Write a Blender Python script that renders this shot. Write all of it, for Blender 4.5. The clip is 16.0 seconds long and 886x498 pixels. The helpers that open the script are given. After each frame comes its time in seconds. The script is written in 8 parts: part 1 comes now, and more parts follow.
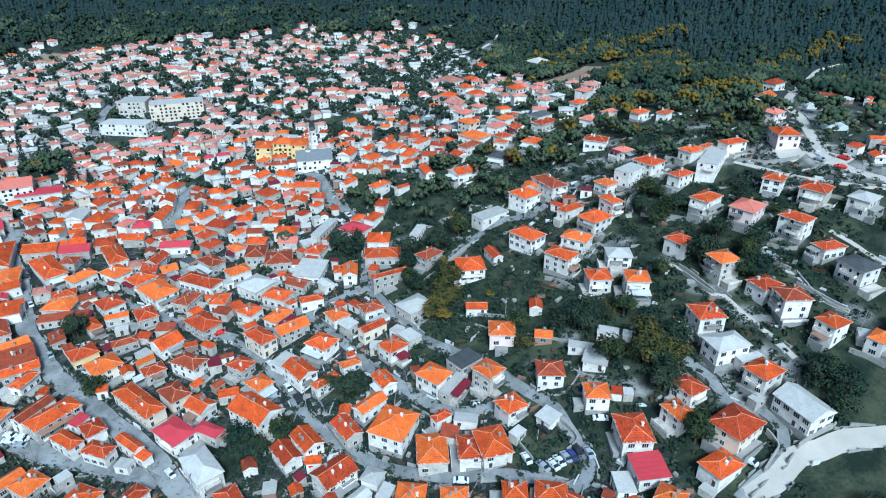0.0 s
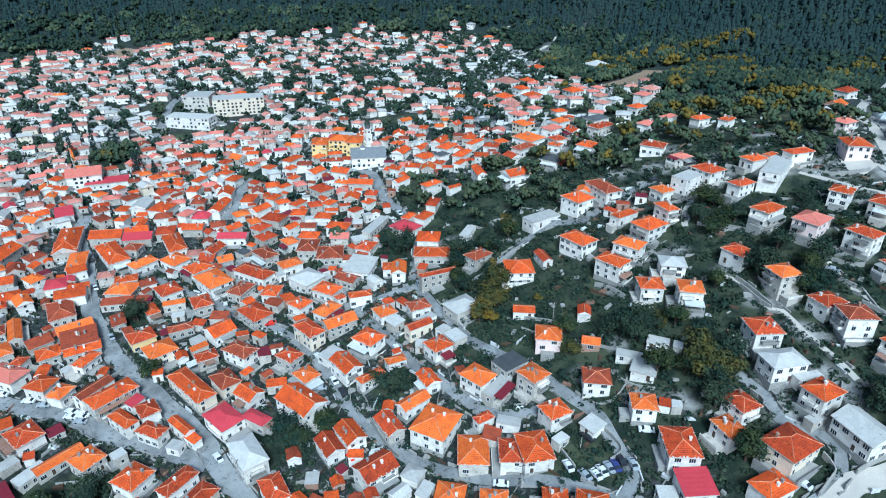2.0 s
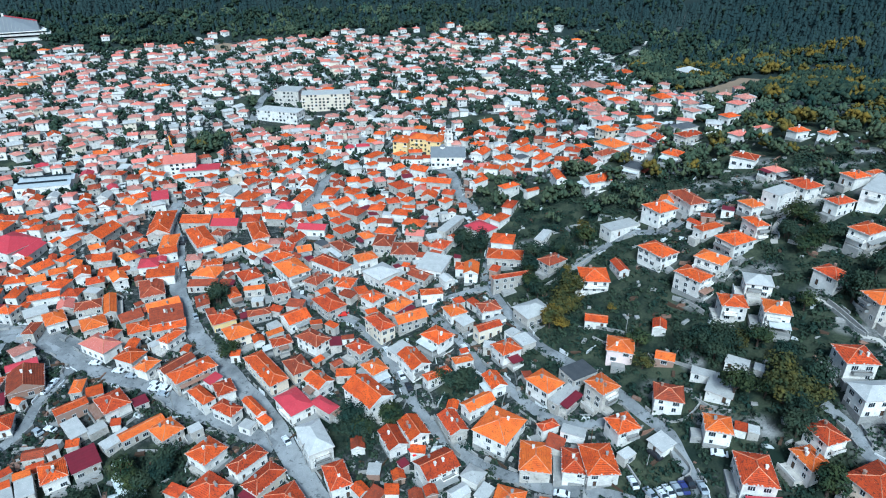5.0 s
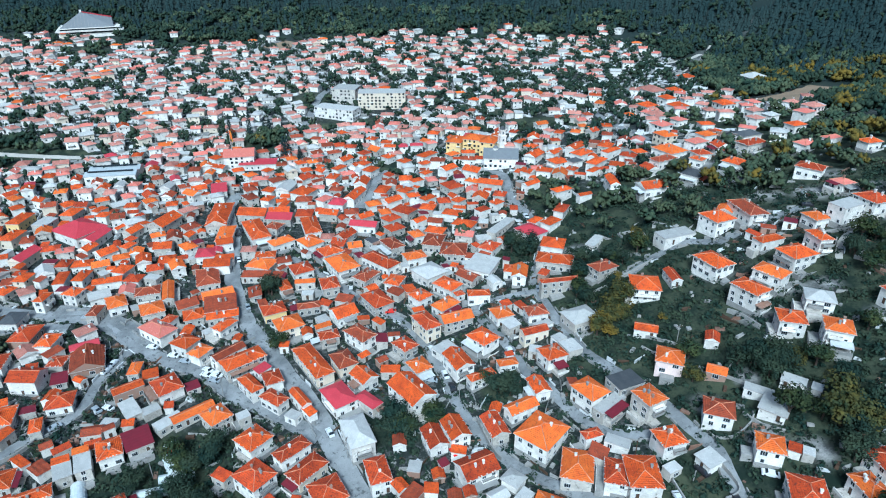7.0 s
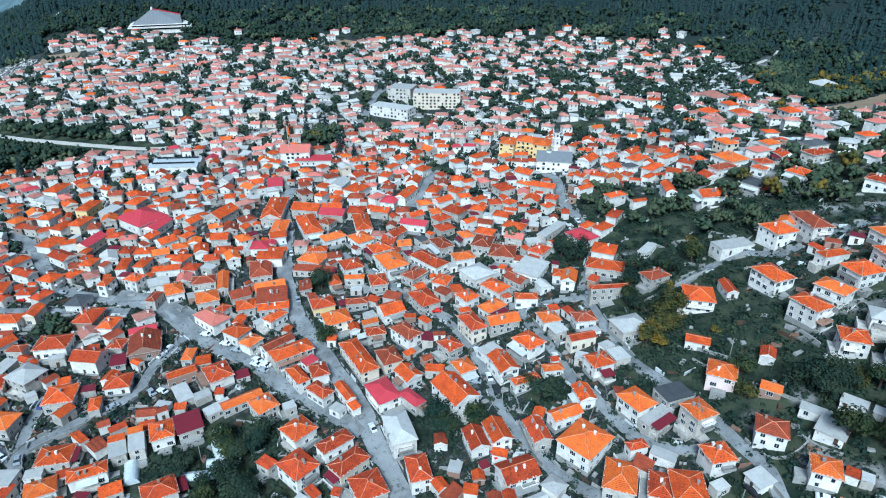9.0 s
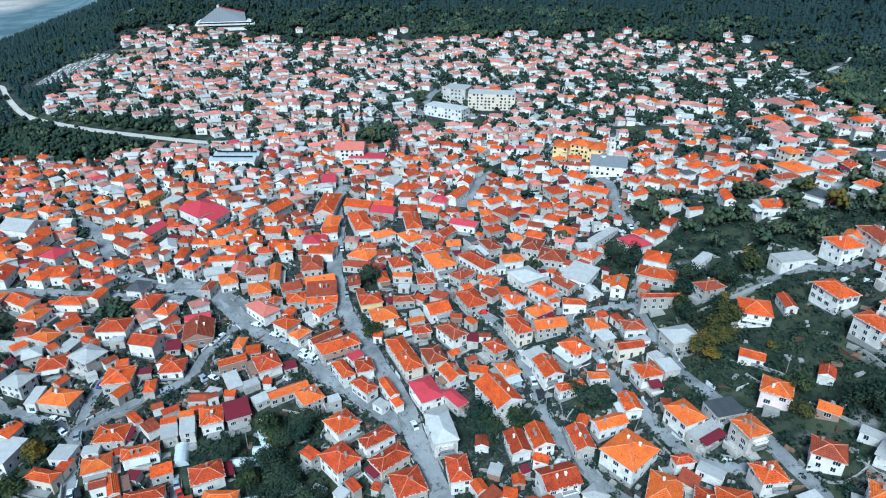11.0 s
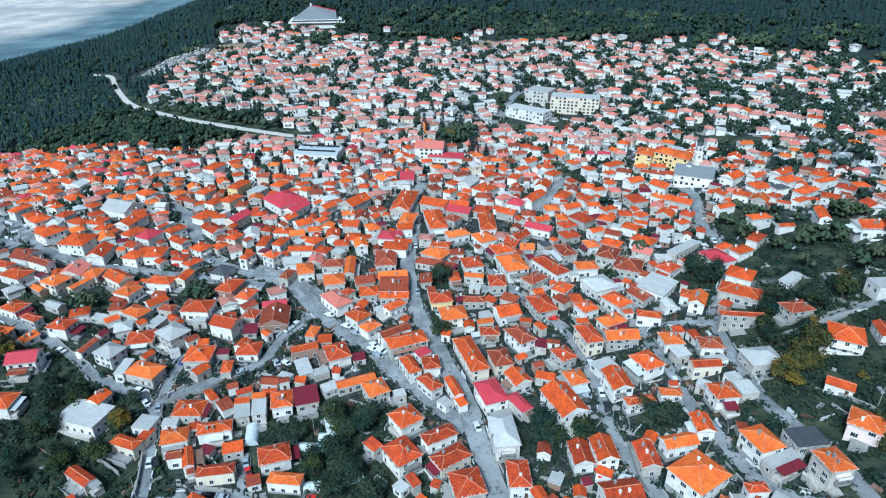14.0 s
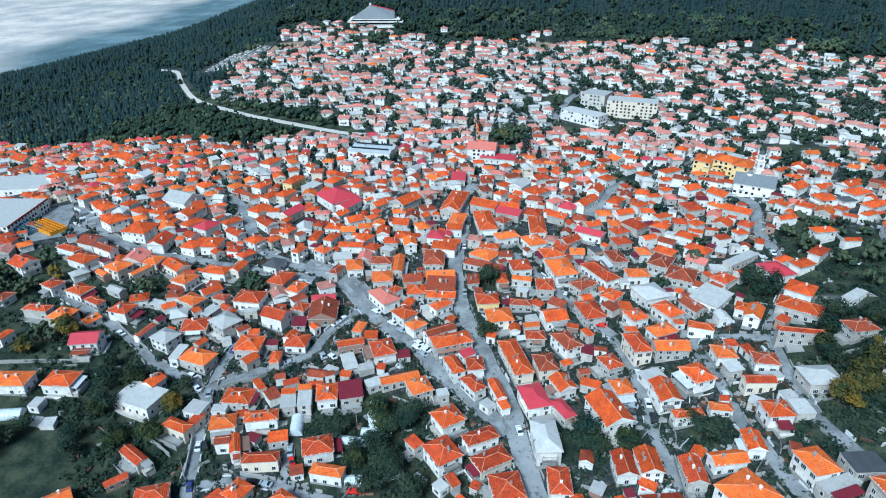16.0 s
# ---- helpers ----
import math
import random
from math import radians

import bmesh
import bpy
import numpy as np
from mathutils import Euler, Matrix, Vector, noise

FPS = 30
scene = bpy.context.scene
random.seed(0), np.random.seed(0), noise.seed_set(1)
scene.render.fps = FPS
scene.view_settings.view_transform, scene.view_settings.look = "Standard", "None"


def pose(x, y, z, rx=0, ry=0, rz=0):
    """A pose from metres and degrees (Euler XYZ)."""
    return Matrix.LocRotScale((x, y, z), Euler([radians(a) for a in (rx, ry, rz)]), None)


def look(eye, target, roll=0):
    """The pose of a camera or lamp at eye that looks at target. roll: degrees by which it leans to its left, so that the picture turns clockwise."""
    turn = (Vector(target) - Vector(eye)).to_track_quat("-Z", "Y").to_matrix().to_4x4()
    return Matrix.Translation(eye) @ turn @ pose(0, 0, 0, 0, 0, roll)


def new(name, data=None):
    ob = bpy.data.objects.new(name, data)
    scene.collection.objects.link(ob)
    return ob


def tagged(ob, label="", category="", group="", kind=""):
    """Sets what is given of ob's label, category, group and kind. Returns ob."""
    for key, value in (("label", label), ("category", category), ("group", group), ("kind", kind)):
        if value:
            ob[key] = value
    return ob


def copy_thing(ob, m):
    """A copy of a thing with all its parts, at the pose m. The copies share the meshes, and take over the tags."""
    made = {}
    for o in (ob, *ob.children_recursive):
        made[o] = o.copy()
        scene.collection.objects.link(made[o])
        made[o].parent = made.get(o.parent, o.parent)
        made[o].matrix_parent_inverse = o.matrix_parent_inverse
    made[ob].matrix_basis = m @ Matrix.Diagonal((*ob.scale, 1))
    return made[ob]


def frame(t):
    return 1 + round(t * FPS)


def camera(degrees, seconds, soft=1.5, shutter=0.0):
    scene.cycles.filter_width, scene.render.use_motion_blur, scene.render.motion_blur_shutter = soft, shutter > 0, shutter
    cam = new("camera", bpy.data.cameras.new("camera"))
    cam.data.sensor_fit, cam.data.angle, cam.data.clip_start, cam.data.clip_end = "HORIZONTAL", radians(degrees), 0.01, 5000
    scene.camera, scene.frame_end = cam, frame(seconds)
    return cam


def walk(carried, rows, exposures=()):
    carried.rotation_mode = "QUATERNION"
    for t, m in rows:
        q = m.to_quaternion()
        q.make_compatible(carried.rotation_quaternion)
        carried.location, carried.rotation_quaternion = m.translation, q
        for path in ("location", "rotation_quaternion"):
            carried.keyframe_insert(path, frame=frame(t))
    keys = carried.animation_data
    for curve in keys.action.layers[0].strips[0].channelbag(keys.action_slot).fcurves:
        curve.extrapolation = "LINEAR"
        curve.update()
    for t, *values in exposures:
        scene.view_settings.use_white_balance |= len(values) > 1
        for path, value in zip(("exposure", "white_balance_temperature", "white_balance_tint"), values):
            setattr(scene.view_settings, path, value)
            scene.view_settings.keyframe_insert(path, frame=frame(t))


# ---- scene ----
cam = camera(69.5, 16.0, 1.1)
EYE = (0.0, 0.0, 152.0)
# One slow, even turn to the left on the spot, the camera tipped 27 degrees down.
PATH = [(t, pose(*EYE, 90 - 27.53 + 0.0265 * t, 0, -19.67 + 2.49 * t - 0.0015 * t * t)) for t in range(17)]
walk(cam, PATH, [(0.0, 0.62, 4880, -5), (16.0, 0.60, 4880, -5)])

# ---- light ----
world = bpy.data.worlds.new("world")
scene.world = world
world.use_nodes = True
wn = world.node_tree
sky = wn.nodes.new("ShaderNodeTexSky")
sky.sky_type, sky.sun_disc = "NISHITA", False
SUN_EL, SUN_AZ = 45.0, 172.0
sky.sun_elevation, sky.sun_rotation = radians(SUN_EL), radians(-SUN_AZ)
sky.dust_density, sky.air_density = 3.0, 1.0
wn.nodes["Background"].inputs["Strength"].default_value = 0.072
wn.links.new(sky.outputs[0], wn.nodes["Background"].inputs["Color"])
sun = new("sun", bpy.data.lights.new("sun", "SUN"))
sun.data.energy, sun.data.angle, sun.data.color = 2.7, radians(18), (1.0, 0.98, 0.95)
away = Vector((-math.sin(radians(SUN_AZ)) * math.cos(radians(SUN_EL)), math.cos(radians(SUN_AZ)) * math.cos(radians(SUN_EL)), math.sin(radians(SUN_EL))))
sun.matrix_world = look(away * 300, (0, 0, 0))


# ---- materials ----
def material(name, colour, rough=0.8, other=None, scale=1.0, amount=0.5, fine=12.0, bump=0.0, vary=0.0, metal=0.0, third=None, third_cut=0.62, courses=0.0, third_fine=2.3, isles=True, fleck=None, fleck_cut=0.64, fleck_size=2.6):
    """A surface of two mottled colours at a coarse and a fine scale, with relief; vary shifts each object's brightness."""
    m = bpy.data.materials.new(name)
    m.use_nodes = True
    t, bsdf = m.node_tree, m.node_tree.nodes["Principled BSDF"]
    link = t.links.new

    def node(kind, **values):
        n = t.nodes.new(kind)
        for k, v in values.items():
            n.inputs[k].default_value = v
        return n

    geo = node("ShaderNodeTexCoord")
    coord = geo.outputs["Object"]
    info = node("ShaderNodeObjectInfo")
    shift = node("ShaderNodeVectorMath")
    shift.operation = "ADD"
    spread = node("ShaderNodeVectorMath")
    spread.operation = "SCALE"
    spread.inputs[0].default_value = (37, 61, 23)
    isle = node("ShaderNodeNewGeometry")
    both = node("ShaderNodeMath")
    both.operation = "ADD"
    link(info.outputs["Random"], both.inputs[0])
    if isles:
        link(isle.outputs["Random Per Island"], both.inputs[1])
    else:
        both.inputs[1].default_value = 0.0
    chance = node("ShaderNodeMath")
    chance.operation = "FRACT"
    link(both.outputs[0], chance.inputs[0])
    link(chance.outputs[0], spread.inputs["Scale"])
    link(coord, shift.inputs[0])
    link(spread.outputs[0], shift.inputs[1])
    coarse = node("ShaderNodeTexNoise", Scale=scale, Detail=5, Roughness=0.6)
    grain = node("ShaderNodeTexNoise", Scale=fine, Detail=3, Roughness=0.6)
    for n in (coarse, grain):
        link(shift.outputs[0], n.inputs["Vector"])
    other = other or tuple(c * 0.7 for c in colour)
    cut = node("ShaderNodeMapRange", **{"From Min": 0.35, "From Max": 0.65, "To Min": 0.0, "To Max": amount})
    link(coarse.outputs[0], cut.inputs[0])
    mix = node("ShaderNodeMix")
    mix.data_type = "RGBA"
    mix.inputs[6].default_value, mix.inputs[7].default_value = (*colour, 1), (*other, 1)
    link(cut.outputs[0], mix.inputs[0])
    out = mix.outputs[2]
    if third:
        patch = node("ShaderNodeTexNoise", Scale=scale * third_fine, Detail=6, Roughness=0.7)
        link(shift.outputs[0], patch.inputs["Vector"])
        edge = node("ShaderNodeMapRange", **{"From Min": third_cut, "From Max": third_cut + 0.06, "To Min": 0.0, "To Max": 0.85})
        link(patch.outputs[0], edge.inputs[0])
        more = node("ShaderNodeMix")
        more.data_type = "RGBA"
        more.inputs[7].default_value = (*third, 1)
        link(edge.outputs[0], more.inputs[0])
        link(out, more.inputs[6])
        out = more.outputs[2]
    if fleck:
        spots = node("ShaderNodeTexNoise", Scale=fleck_size, Detail=4, Roughness=0.75)
        link(shift.outputs[0], spots.inputs["Vector"])
        rim = node("ShaderNodeMapRange", **{"From Min": fleck_cut, "From Max": fleck_cut + 0.05, "To Min": 0.0, "To Max": 0.8})
        link(spots.outputs[0], rim.inputs[0])
        speck = node("ShaderNodeMix")
        speck.data_type = "RGBA"
        speck.inputs[7].default_value = (*fleck, 1)
        link(rim.outputs[0], speck.inputs[0])
        link(out, speck.inputs[6])
        out = speck.outputs[2]
    tone = node("ShaderNodeHueSaturation")
    value = node("ShaderNodeMath")
    value.operation = "MULTIPLY_ADD"
    value.inputs[1].default_value, value.inputs[2].default_value = 0.5, 0.75
    link(grain.outputs[0], value.inputs[0])
    if vary:
        own = node("ShaderNodeMath")
        own.operation = "MULTIPLY_ADD"
        own.inputs[1].default_value = 2 * vary
        link(chance.outputs[0], own.inputs[0])
        link(value.outputs[0], own.inputs[2])
        less = node("ShaderNodeMath")
        less.operation = "SUBTRACT"
        link(own.outputs[0], less.inputs[0])
        less.inputs[1].default_value = vary
        link(less.outputs[0], tone.inputs["Value"])
    else:
        link(value.outputs[0], tone.inputs["Value"])
    link(out, tone.inputs["Color"])
    link(tone.outputs[0], bsdf.inputs["Base Color"])
    bsdf.inputs["Roughness"].default_value, bsdf.inputs["Metallic"].default_value = rough, metal
    bsdf.inputs["Specular IOR Level"].default_value = 0.3 if isles else 0.1
    if bump:
        relief = node("ShaderNodeBump", Strength=bump, Distance=0.08)
        height = grain.outputs[0]
        if courses:
            wave = node("ShaderNodeTexWave", Scale=courses, Distortion=0.6, Detail=1)
            wave.bands_direction = "Z"
            link(coord, wave.inputs["Vector"])
            add = node("ShaderNodeMath")
            add.operation = "ADD"
            link(wave.outputs["Fac"], add.inputs[0])
            link(grain.outputs[0], add.inputs[1])
            height = add.outputs[0]
        link(height, relief.inputs["Height"])
        link(relief.outputs[0], bsdf.inputs["Normal"])
    return m


TILE = dict(amount=0.85, rough=0.85, bump=1.0, courses=1.6, vary=0.24, third_fine=5.0)
PALE = dict(fleck=(0.66, 0.28, 0.15), fleck_cut=0.645, fleck_size=1.9)
ROOFS = {
    "o": material("roof_orange", (0.690, 0.106, 0.012), other=(0.430, 0.055, 0.012), scale=0.35, fine=4.0, third=(0.185, 0.042, 0.018), third_cut=0.54, **TILE, **PALE),
    "a": material("roof_apricot", (0.760, 0.170, 0.024), other=(0.600, 0.098, 0.016), scale=0.35, fine=4.0, third=(0.290, 0.072, 0.026), third_cut=0.56, **TILE, **PALE),
    "r": material("roof_red", (0.560, 0.074, 0.014), other=(0.340, 0.042, 0.013), scale=0.4, fine=4.0, third=(0.120, 0.030, 0.018), third_cut=0.53, **TILE, **PALE),
    "b": material("roof_old", (0.360, 0.066, 0.024), other=(0.200, 0.040, 0.020), scale=0.5, fine=4.0, third=(0.110, 0.050, 0.032), third_cut=0.54, **TILE, **PALE),
    "p": material("roof_pink", (0.52, 0.052, 0.070), 0.5, other=(0.38, 0.036, 0.052), scale=0.5, fine=5.0, bump=0.3, courses=2.0, vary=0.1, fleck=(0.55, 0.13, 0.14), fleck_cut=0.60),
    "s": material("roof_salmon", (0.640, 0.190, 0.140), 0.8, other=(0.480, 0.130, 0.100), scale=0.5, fine=5.0, bump=0.4, courses=2.0, vary=0.14, fleck=(0.66, 0.40, 0.33), fleck_cut=0.60),
    "w": material("roof_pale", (0.50, 0.485, 0.455), 0.8, other=(0.34, 0.33, 0.31), scale=0.5, fine=4.0, third=(0.20, 0.195, 0.185), third_cut=0.61, bump=0.3, vary=0.18, fleck=(0.68, 0.67, 0.64), fleck_cut=0.60),
    "d": material("roof_slate", (0.070, 0.074, 0.080), 0.6, other=(0.120, 0.120, 0.120), scale=0.5, fine=4.0, bump=0.4, vary=0.2),
    "e": material("roof_grey_slate", (0.20, 0.21, 0.22), 0.6, other=(0.15, 0.16, 0.17), scale=0.5, fine=4.0, bump=0.4),
    "m": material("roof_maroon", (0.176, 0.018, 0.031), 0.5, other=(0.110, 0.018, 0.026), scale=0.5, fine=4.0, bump=0.3, courses=2.0),
}
WALLS = {
    "w": material("plaster_white", (0.85, 0.81, 0.75), 0.9, other=(0.60, 0.56, 0.505), scale=0.4, amount=0.85, fine=3.0, third=(0.31, 0.285, 0.25), third_cut=0.605, bump=0.15, vary=0.14),
    "g": material("plaster_grey", (0.56, 0.515, 0.455), 0.9, other=(0.36, 0.33, 0.29), scale=0.5, amount=0.8, fine=3.0, third=(0.17, 0.155, 0.14), third_cut=0.57, bump=0.3, vary=0.16),
    "c": material("plaster_cream", (0.76, 0.66, 0.52), 0.9, other=(0.62, 0.52, 0.40), scale=0.4, fine=3.0, third=(0.36, 0.31, 0.25), third_cut=0.63, bump=0.15, vary=0.12),
    "k": material("plaster_rose", (0.78, 0.62, 0.57), 0.9, other=(0.64, 0.50, 0.46), scale=0.4, fine=3.0, bump=0.15, vary=0.1),
    "y": material("plaster_yellow", (0.82, 0.60, 0.27), 0.9, other=(0.68, 0.50, 0.25), scale=0.4, fine=3.0, bump=0.1),
    "b": material("raw_brick_wall", (0.34, 0.20, 0.14), 0.9, other=(0.28, 0.24, 0.21), scale=0.7, fine=5.0, bump=0.4, vary=0.15),
}
FASCIA = material("fascia_mortar", (0.62, 0.58, 0.54), 0.9, other=(0.40, 0.33, 0.29), scale=2.0, fine=9.0, amount=0.8)
MORTAR = material("pale_mortar", (0.62, 0.56, 0.50), 0.9, other=(0.34, 0.25, 0.20), scale=1.5, fine=8.0)
SOFFIT = material("soffit_timber", (0.16, 0.12, 0.09), 0.9, scale=2.0)
CAP = material("ridge_mortar", (0.66, 0.34, 0.21), 0.9, other=(0.46, 0.11, 0.04), scale=0.5, fine=6.0, amount=0.9)
PANE = material("window_glass", (0.025, 0.032, 0.04), 0.15, scale=0.5, fine=2.0)
FRAME = material("window_frame_white", (0.70, 0.70, 0.69), 0.5, scale=2.0)
TIMBER = material("dark_timber", (0.09, 0.055, 0.035), 0.8, scale=2.0, fine=14.0)
# Distance haze is put into this pale pinkish tile colour, for the far roofs.
HAZE_PALED = material("roof_haze_paled", (0.56, 0.235, 0.175), other=(0.42, 0.165, 0.125), scale=0.4, fine=3.0, third=(0.24, 0.12, 0.095), third_cut=0.57, fleck=(0.66, 0.46, 0.40), fleck_cut=0.60, **TILE)
ROOFS["f"] = HAZE_PALED
RUST = material("rusty_sheet", (0.22, 0.11, 0.07), 0.8, other=(0.30, 0.24, 0.20), scale=1.0, fine=6.0, vary=0.2)
CONCRETE = material("concrete", (0.32, 0.312, 0.295), 0.95, other=(0.17, 0.168, 0.16), scale=0.3, fine=4.0, bump=0.2, vary=0.1)
ASPHALT = material("asphalt", (0.30, 0.305, 0.305), 0.95, other=(0.145, 0.15, 0.152), scale=0.13, amount=0.95, fine=3.0, third=(0.095, 0.10, 0.10), third_fine=5.0, third_cut=0.57, bump=0.15, fleck=(0.42, 0.42, 0.41), fleck_cut=0.65, fleck_size=0.9)
GRAVEL = material("pale_gravel", (0.52, 0.48, 0.42), 0.95, other=(0.36, 0.335, 0.30), scale=0.15, fine=4.0, bump=0.3)
STONE = material("rubble_stone", (0.36, 0.345, 0.32), 0.95, other=(0.19, 0.185, 0.175), scale=1.2, fine=6.0, bump=0.5, vary=0.1)
DRY = material("dry_grass", (0.31, 0.22, 0.145), 0.95, other=(0.16, 0.13, 0.08), scale=0.08, fine=1.5, bump=0.2)
STEEL = material("white_sheet_metal", (0.62, 0.63, 0.62), 0.5, other=(0.44, 0.45, 0.44), scale=0.6, fine=4.0, vary=0.1)
BARK = material("bark", (0.07, 0.05, 0.038), 0.95, scale=2.0, fine=14.0, bump=0.4)
LEAVES = dict(rough=0.85, isles=False, bump=0.0)
LEAF = material("leaf_green", (0.015, 0.032, 0.020), other=(0.066, 0.076, 0.026), scale=0.35, fine=2.2, amount=0.9, vary=0.15, **LEAVES)
LEAF_DARK = material("leaf_dark", (0.016, 0.034, 0.027), other=(0.050, 0.066, 0.038), scale=0.14, fine=1.6, amount=0.9, vary=0.10, **LEAVES)
# Olive foliage of the far slopes, lightened to put distance haze into its colour.
LEAF_MID = material("leaf_mid", (0.038, 0.066, 0.044), other=(0.096, 0.108, 0.056), scale=0.14, fine=1.6, amount=0.9, vary=0.1, **LEAVES)
LEAF_OLIVE = material("leaf_olive", (0.105, 0.088, 0.022), other=(0.026, 0.042, 0.022), scale=0.5, fine=2.0, amount=1.0, vary=0.15, **LEAVES)
LEAF_GOLD = material("leaf_gold", (0.19, 0.125, 0.020), other=(0.045, 0.058, 0.024), scale=0.16, fine=1.8, amount=1.0, vary=0.15, **LEAVES)
NEEDLE = material("needles", (0.019, 0.036, 0.037), 0.9, other=(0.030, 0.047, 0.044), scale=0.022, amount=0.9, fine=0.3, vary=0.05, isles=False)


# ---- ground ----
def smooth(a, b, v):
    v = min(max((v - a) / (b - a), 0.0), 1.0)
    return v * v * (3 - 2 * v)


def foot(az):
    """How far off the wooded mountain begins, by bearing (degrees to the left of north)."""
    return 440 + 60 * smooth(-46, -32, az) + 140 * smooth(-33, -14, az) + 75 * smooth(18, 32, az)


def ground_z(x, y):
    r, az = math.hypot(x, y), math.degrees(math.atan2(-x, y))
    z = 58 * math.exp(-((x - 234) ** 2 / 32700 + (y - 170) ** 2 / 48800))
    z += 0.1 * (min(max(r, 130.0), 820.0) - 130)
    over = max(0.0, r - foot(az))
    wall = 1 - smooth(27, 35.5, az) * (1 - 0.25 * smooth(70, 110, az))
    z += wall * 0.45 * over * over / (over + 85) * (1 - 0.5 * smooth(1280, 3700, r))
    z -= 62 * smooth(28, 60, az) * smooth(300, 600, r) * (1 - smooth(100, 140, az))
    z -= 17 * smooth(33, 43, az) * smooth(560, 770, r) * (1 - smooth(80, 120, az))
    z -= 300 * smooth(820, 1800, r) * smooth(28, 37, az) * (1 - smooth(80, 120, az))
    z += 1.2 * math.sin(x / 44) * math.sin(y / 53)
    z += 30 * noise.noise((x / 300, y / 300, 4.7)) * smooth(0, 370, over) * wall
    return z


def link_mesh(name, verts, faces, mats, slots=None, parent=None):
    """One mesh object from points and faces; slots names each face's material."""
    me = bpy.data.meshes.new(name)
    me.from_pydata([tuple(v) for v in verts], [], faces)
    for m in mats:
        me.materials.append(m)
    if slots:
        me.polygons.foreach_set("material_index", slots)
    ob = new(name, me)
    ob.parent = parent
    return ob


def sheet(name, verts, quads, mats, slots=None, flat=True):
    """A large mesh from arrays of points and equal-sided faces."""
    verts, quads = np.asarray(verts, np.float32), np.asarray(quads, np.int32)
    me = bpy.data.meshes.new(name)
    n, k = quads.shape
    me.vertices.add(len(verts))
    me.vertices.foreach_set("co", verts.ravel())
    me.loops.add(n * k)
    me.loops.foreach_set("vertex_index", quads.ravel())
    me.polygons.add(n)
    me.polygons.foreach_set("loop_start", np.arange(n, dtype=np.int32) * k)
    if slots is not None:
        me.polygons.foreach_set("material_index", np.asarray(slots, np.int32))
    if not flat:
        me.polygons.foreach_set("use_smooth", np.ones(n, bool))
    for m in mats:
        me.materials.append(m)
    me.update(calc_edges=True)
    me.validate()
    return me


BOX = [(0, 1, 5, 4), (1, 2, 6, 5), (2, 3, 7, 6), (3, 0, 4, 7), (4, 5, 6, 7), (3, 2, 1, 0)]


def box(x0, x1, y0, y1, z0, z1):
    return [(x0, y0, z0), (x1, y0, z0), (x1, y1, z0), (x0, y1, z0), (x0, y0, z1), (x1, y0, z1), (x1, y1, z1), (x0, y1, z1)]


class Kit:
    """Collects boxes and faces for one mesh."""

    def __init__(self):
        self.v, self.f, self.s = [], [], []

    def add(self, verts, faces, slot=0):
        n = len(self.v)
        self.v += [tuple(p) for p in verts]
        self.f += [tuple(i + n for i in f) for f in faces]
        self.s += [slot] * len(faces) if isinstance(slot, int) else list(slot)
        return self

    def box(self, x0, x1, y0, y1, z0, z1, slot=0):
        return self.add(box(x0, x1, y0, y1, z0, z1), BOX, slot)

    def beam(self, a, b, wide, high, slot=0):
        a, b = Vector(a), Vector(b)
        side = (b - a).cross(Vector((0, 0, 1)))
        side = (side.normalized() if side.length > 1e-6 else Vector((1, 0, 0))) * wide / 2
        up = Vector((0, 0, high))
        return self.add([a - side, a + side, a + side + up, a - side + up, b - side, b + side, b + side + up, b - side + up],
                        [(3, 2, 1, 0), (4, 5, 6, 7), (0, 1, 5, 4), (1, 2, 6, 5), (2, 3, 7, 6), (3, 0, 4, 7)], slot)

    def tube(self, a, b, ra, rb, sides=6, slot=0):
        a, b = Vector(a), Vector(b)
        q = (b - a).to_track_quat("Z", "Y")
        ring = [Vector((math.cos(i * math.tau / sides), math.sin(i * math.tau / sides), 0)) for i in range(sides)]
        pts = [a + q @ (p * ra) for p in ring] + [b + q @ (p * rb) for p in ring]
        faces = [(i, (i + 1) % sides, sides + (i + 1) % sides, sides + i) for i in range(sides)]
        return self.add(pts, faces + [tuple(range(sides, 2 * sides)), tuple(reversed(range(sides)))], slot)

    def link(self, name, mats, parent=None):
        return link_mesh(name, self.v, self.f, mats, self.s, parent)


# ---- the ground sheet ----
GREENS = []
GREENS.append((81, 161, 42, 26, -27))
GREENS.append((91, 139, 30, 24, -33))
GREENS.append((112, 129, 40, 40, -41))
GREENS.append((114, 155, 40, 25, -36))
GREENS.append((143, 159, 45, 35, -42))
GREENS.append((152, 132, 40, 30, -49))
GREENS.append((147, 104, 60, 35, -55))
GREENS.append((142, 86, 40, 40, -59))
GREENS.append((125, 69, 50, 25, -61))
GREENS.append((128, 107, 20, 14, -50))
GREENS.append((177, 127, 50, 40, -54))
GREENS.append((185, 154, 60, 30, -50))
GREENS.append((85, 242, 42, 45, -19))
GREENS.append((112, 255, 35, 35, -24))
GREENS.append((87, 207, 30, 20, -23))
GREENS.append((142, 241, 60, 25, -30))
GREENS.append((130, 180, 10, 10, -36))
GREENS.append((182, 233, 85, 45, -38))
GREENS.append((181, 278, 40, 30, -33))
GREENS.append((180, 331, 50, 22, -29))
GREENS.append((210, 231, 80, 40, -42))
GREENS.append((175, 187, 20, 14, -43))
GREENS.append((71, 394, 20, 12, -10))
GREENS.append((60, 286, 10, 18, -12))
GREENS.append((71, 190, 30, 18, -21))
GREENS.append((26, 162, 8, 8, -9))
GREENS.append((-9, 154, 16, 10, 3))
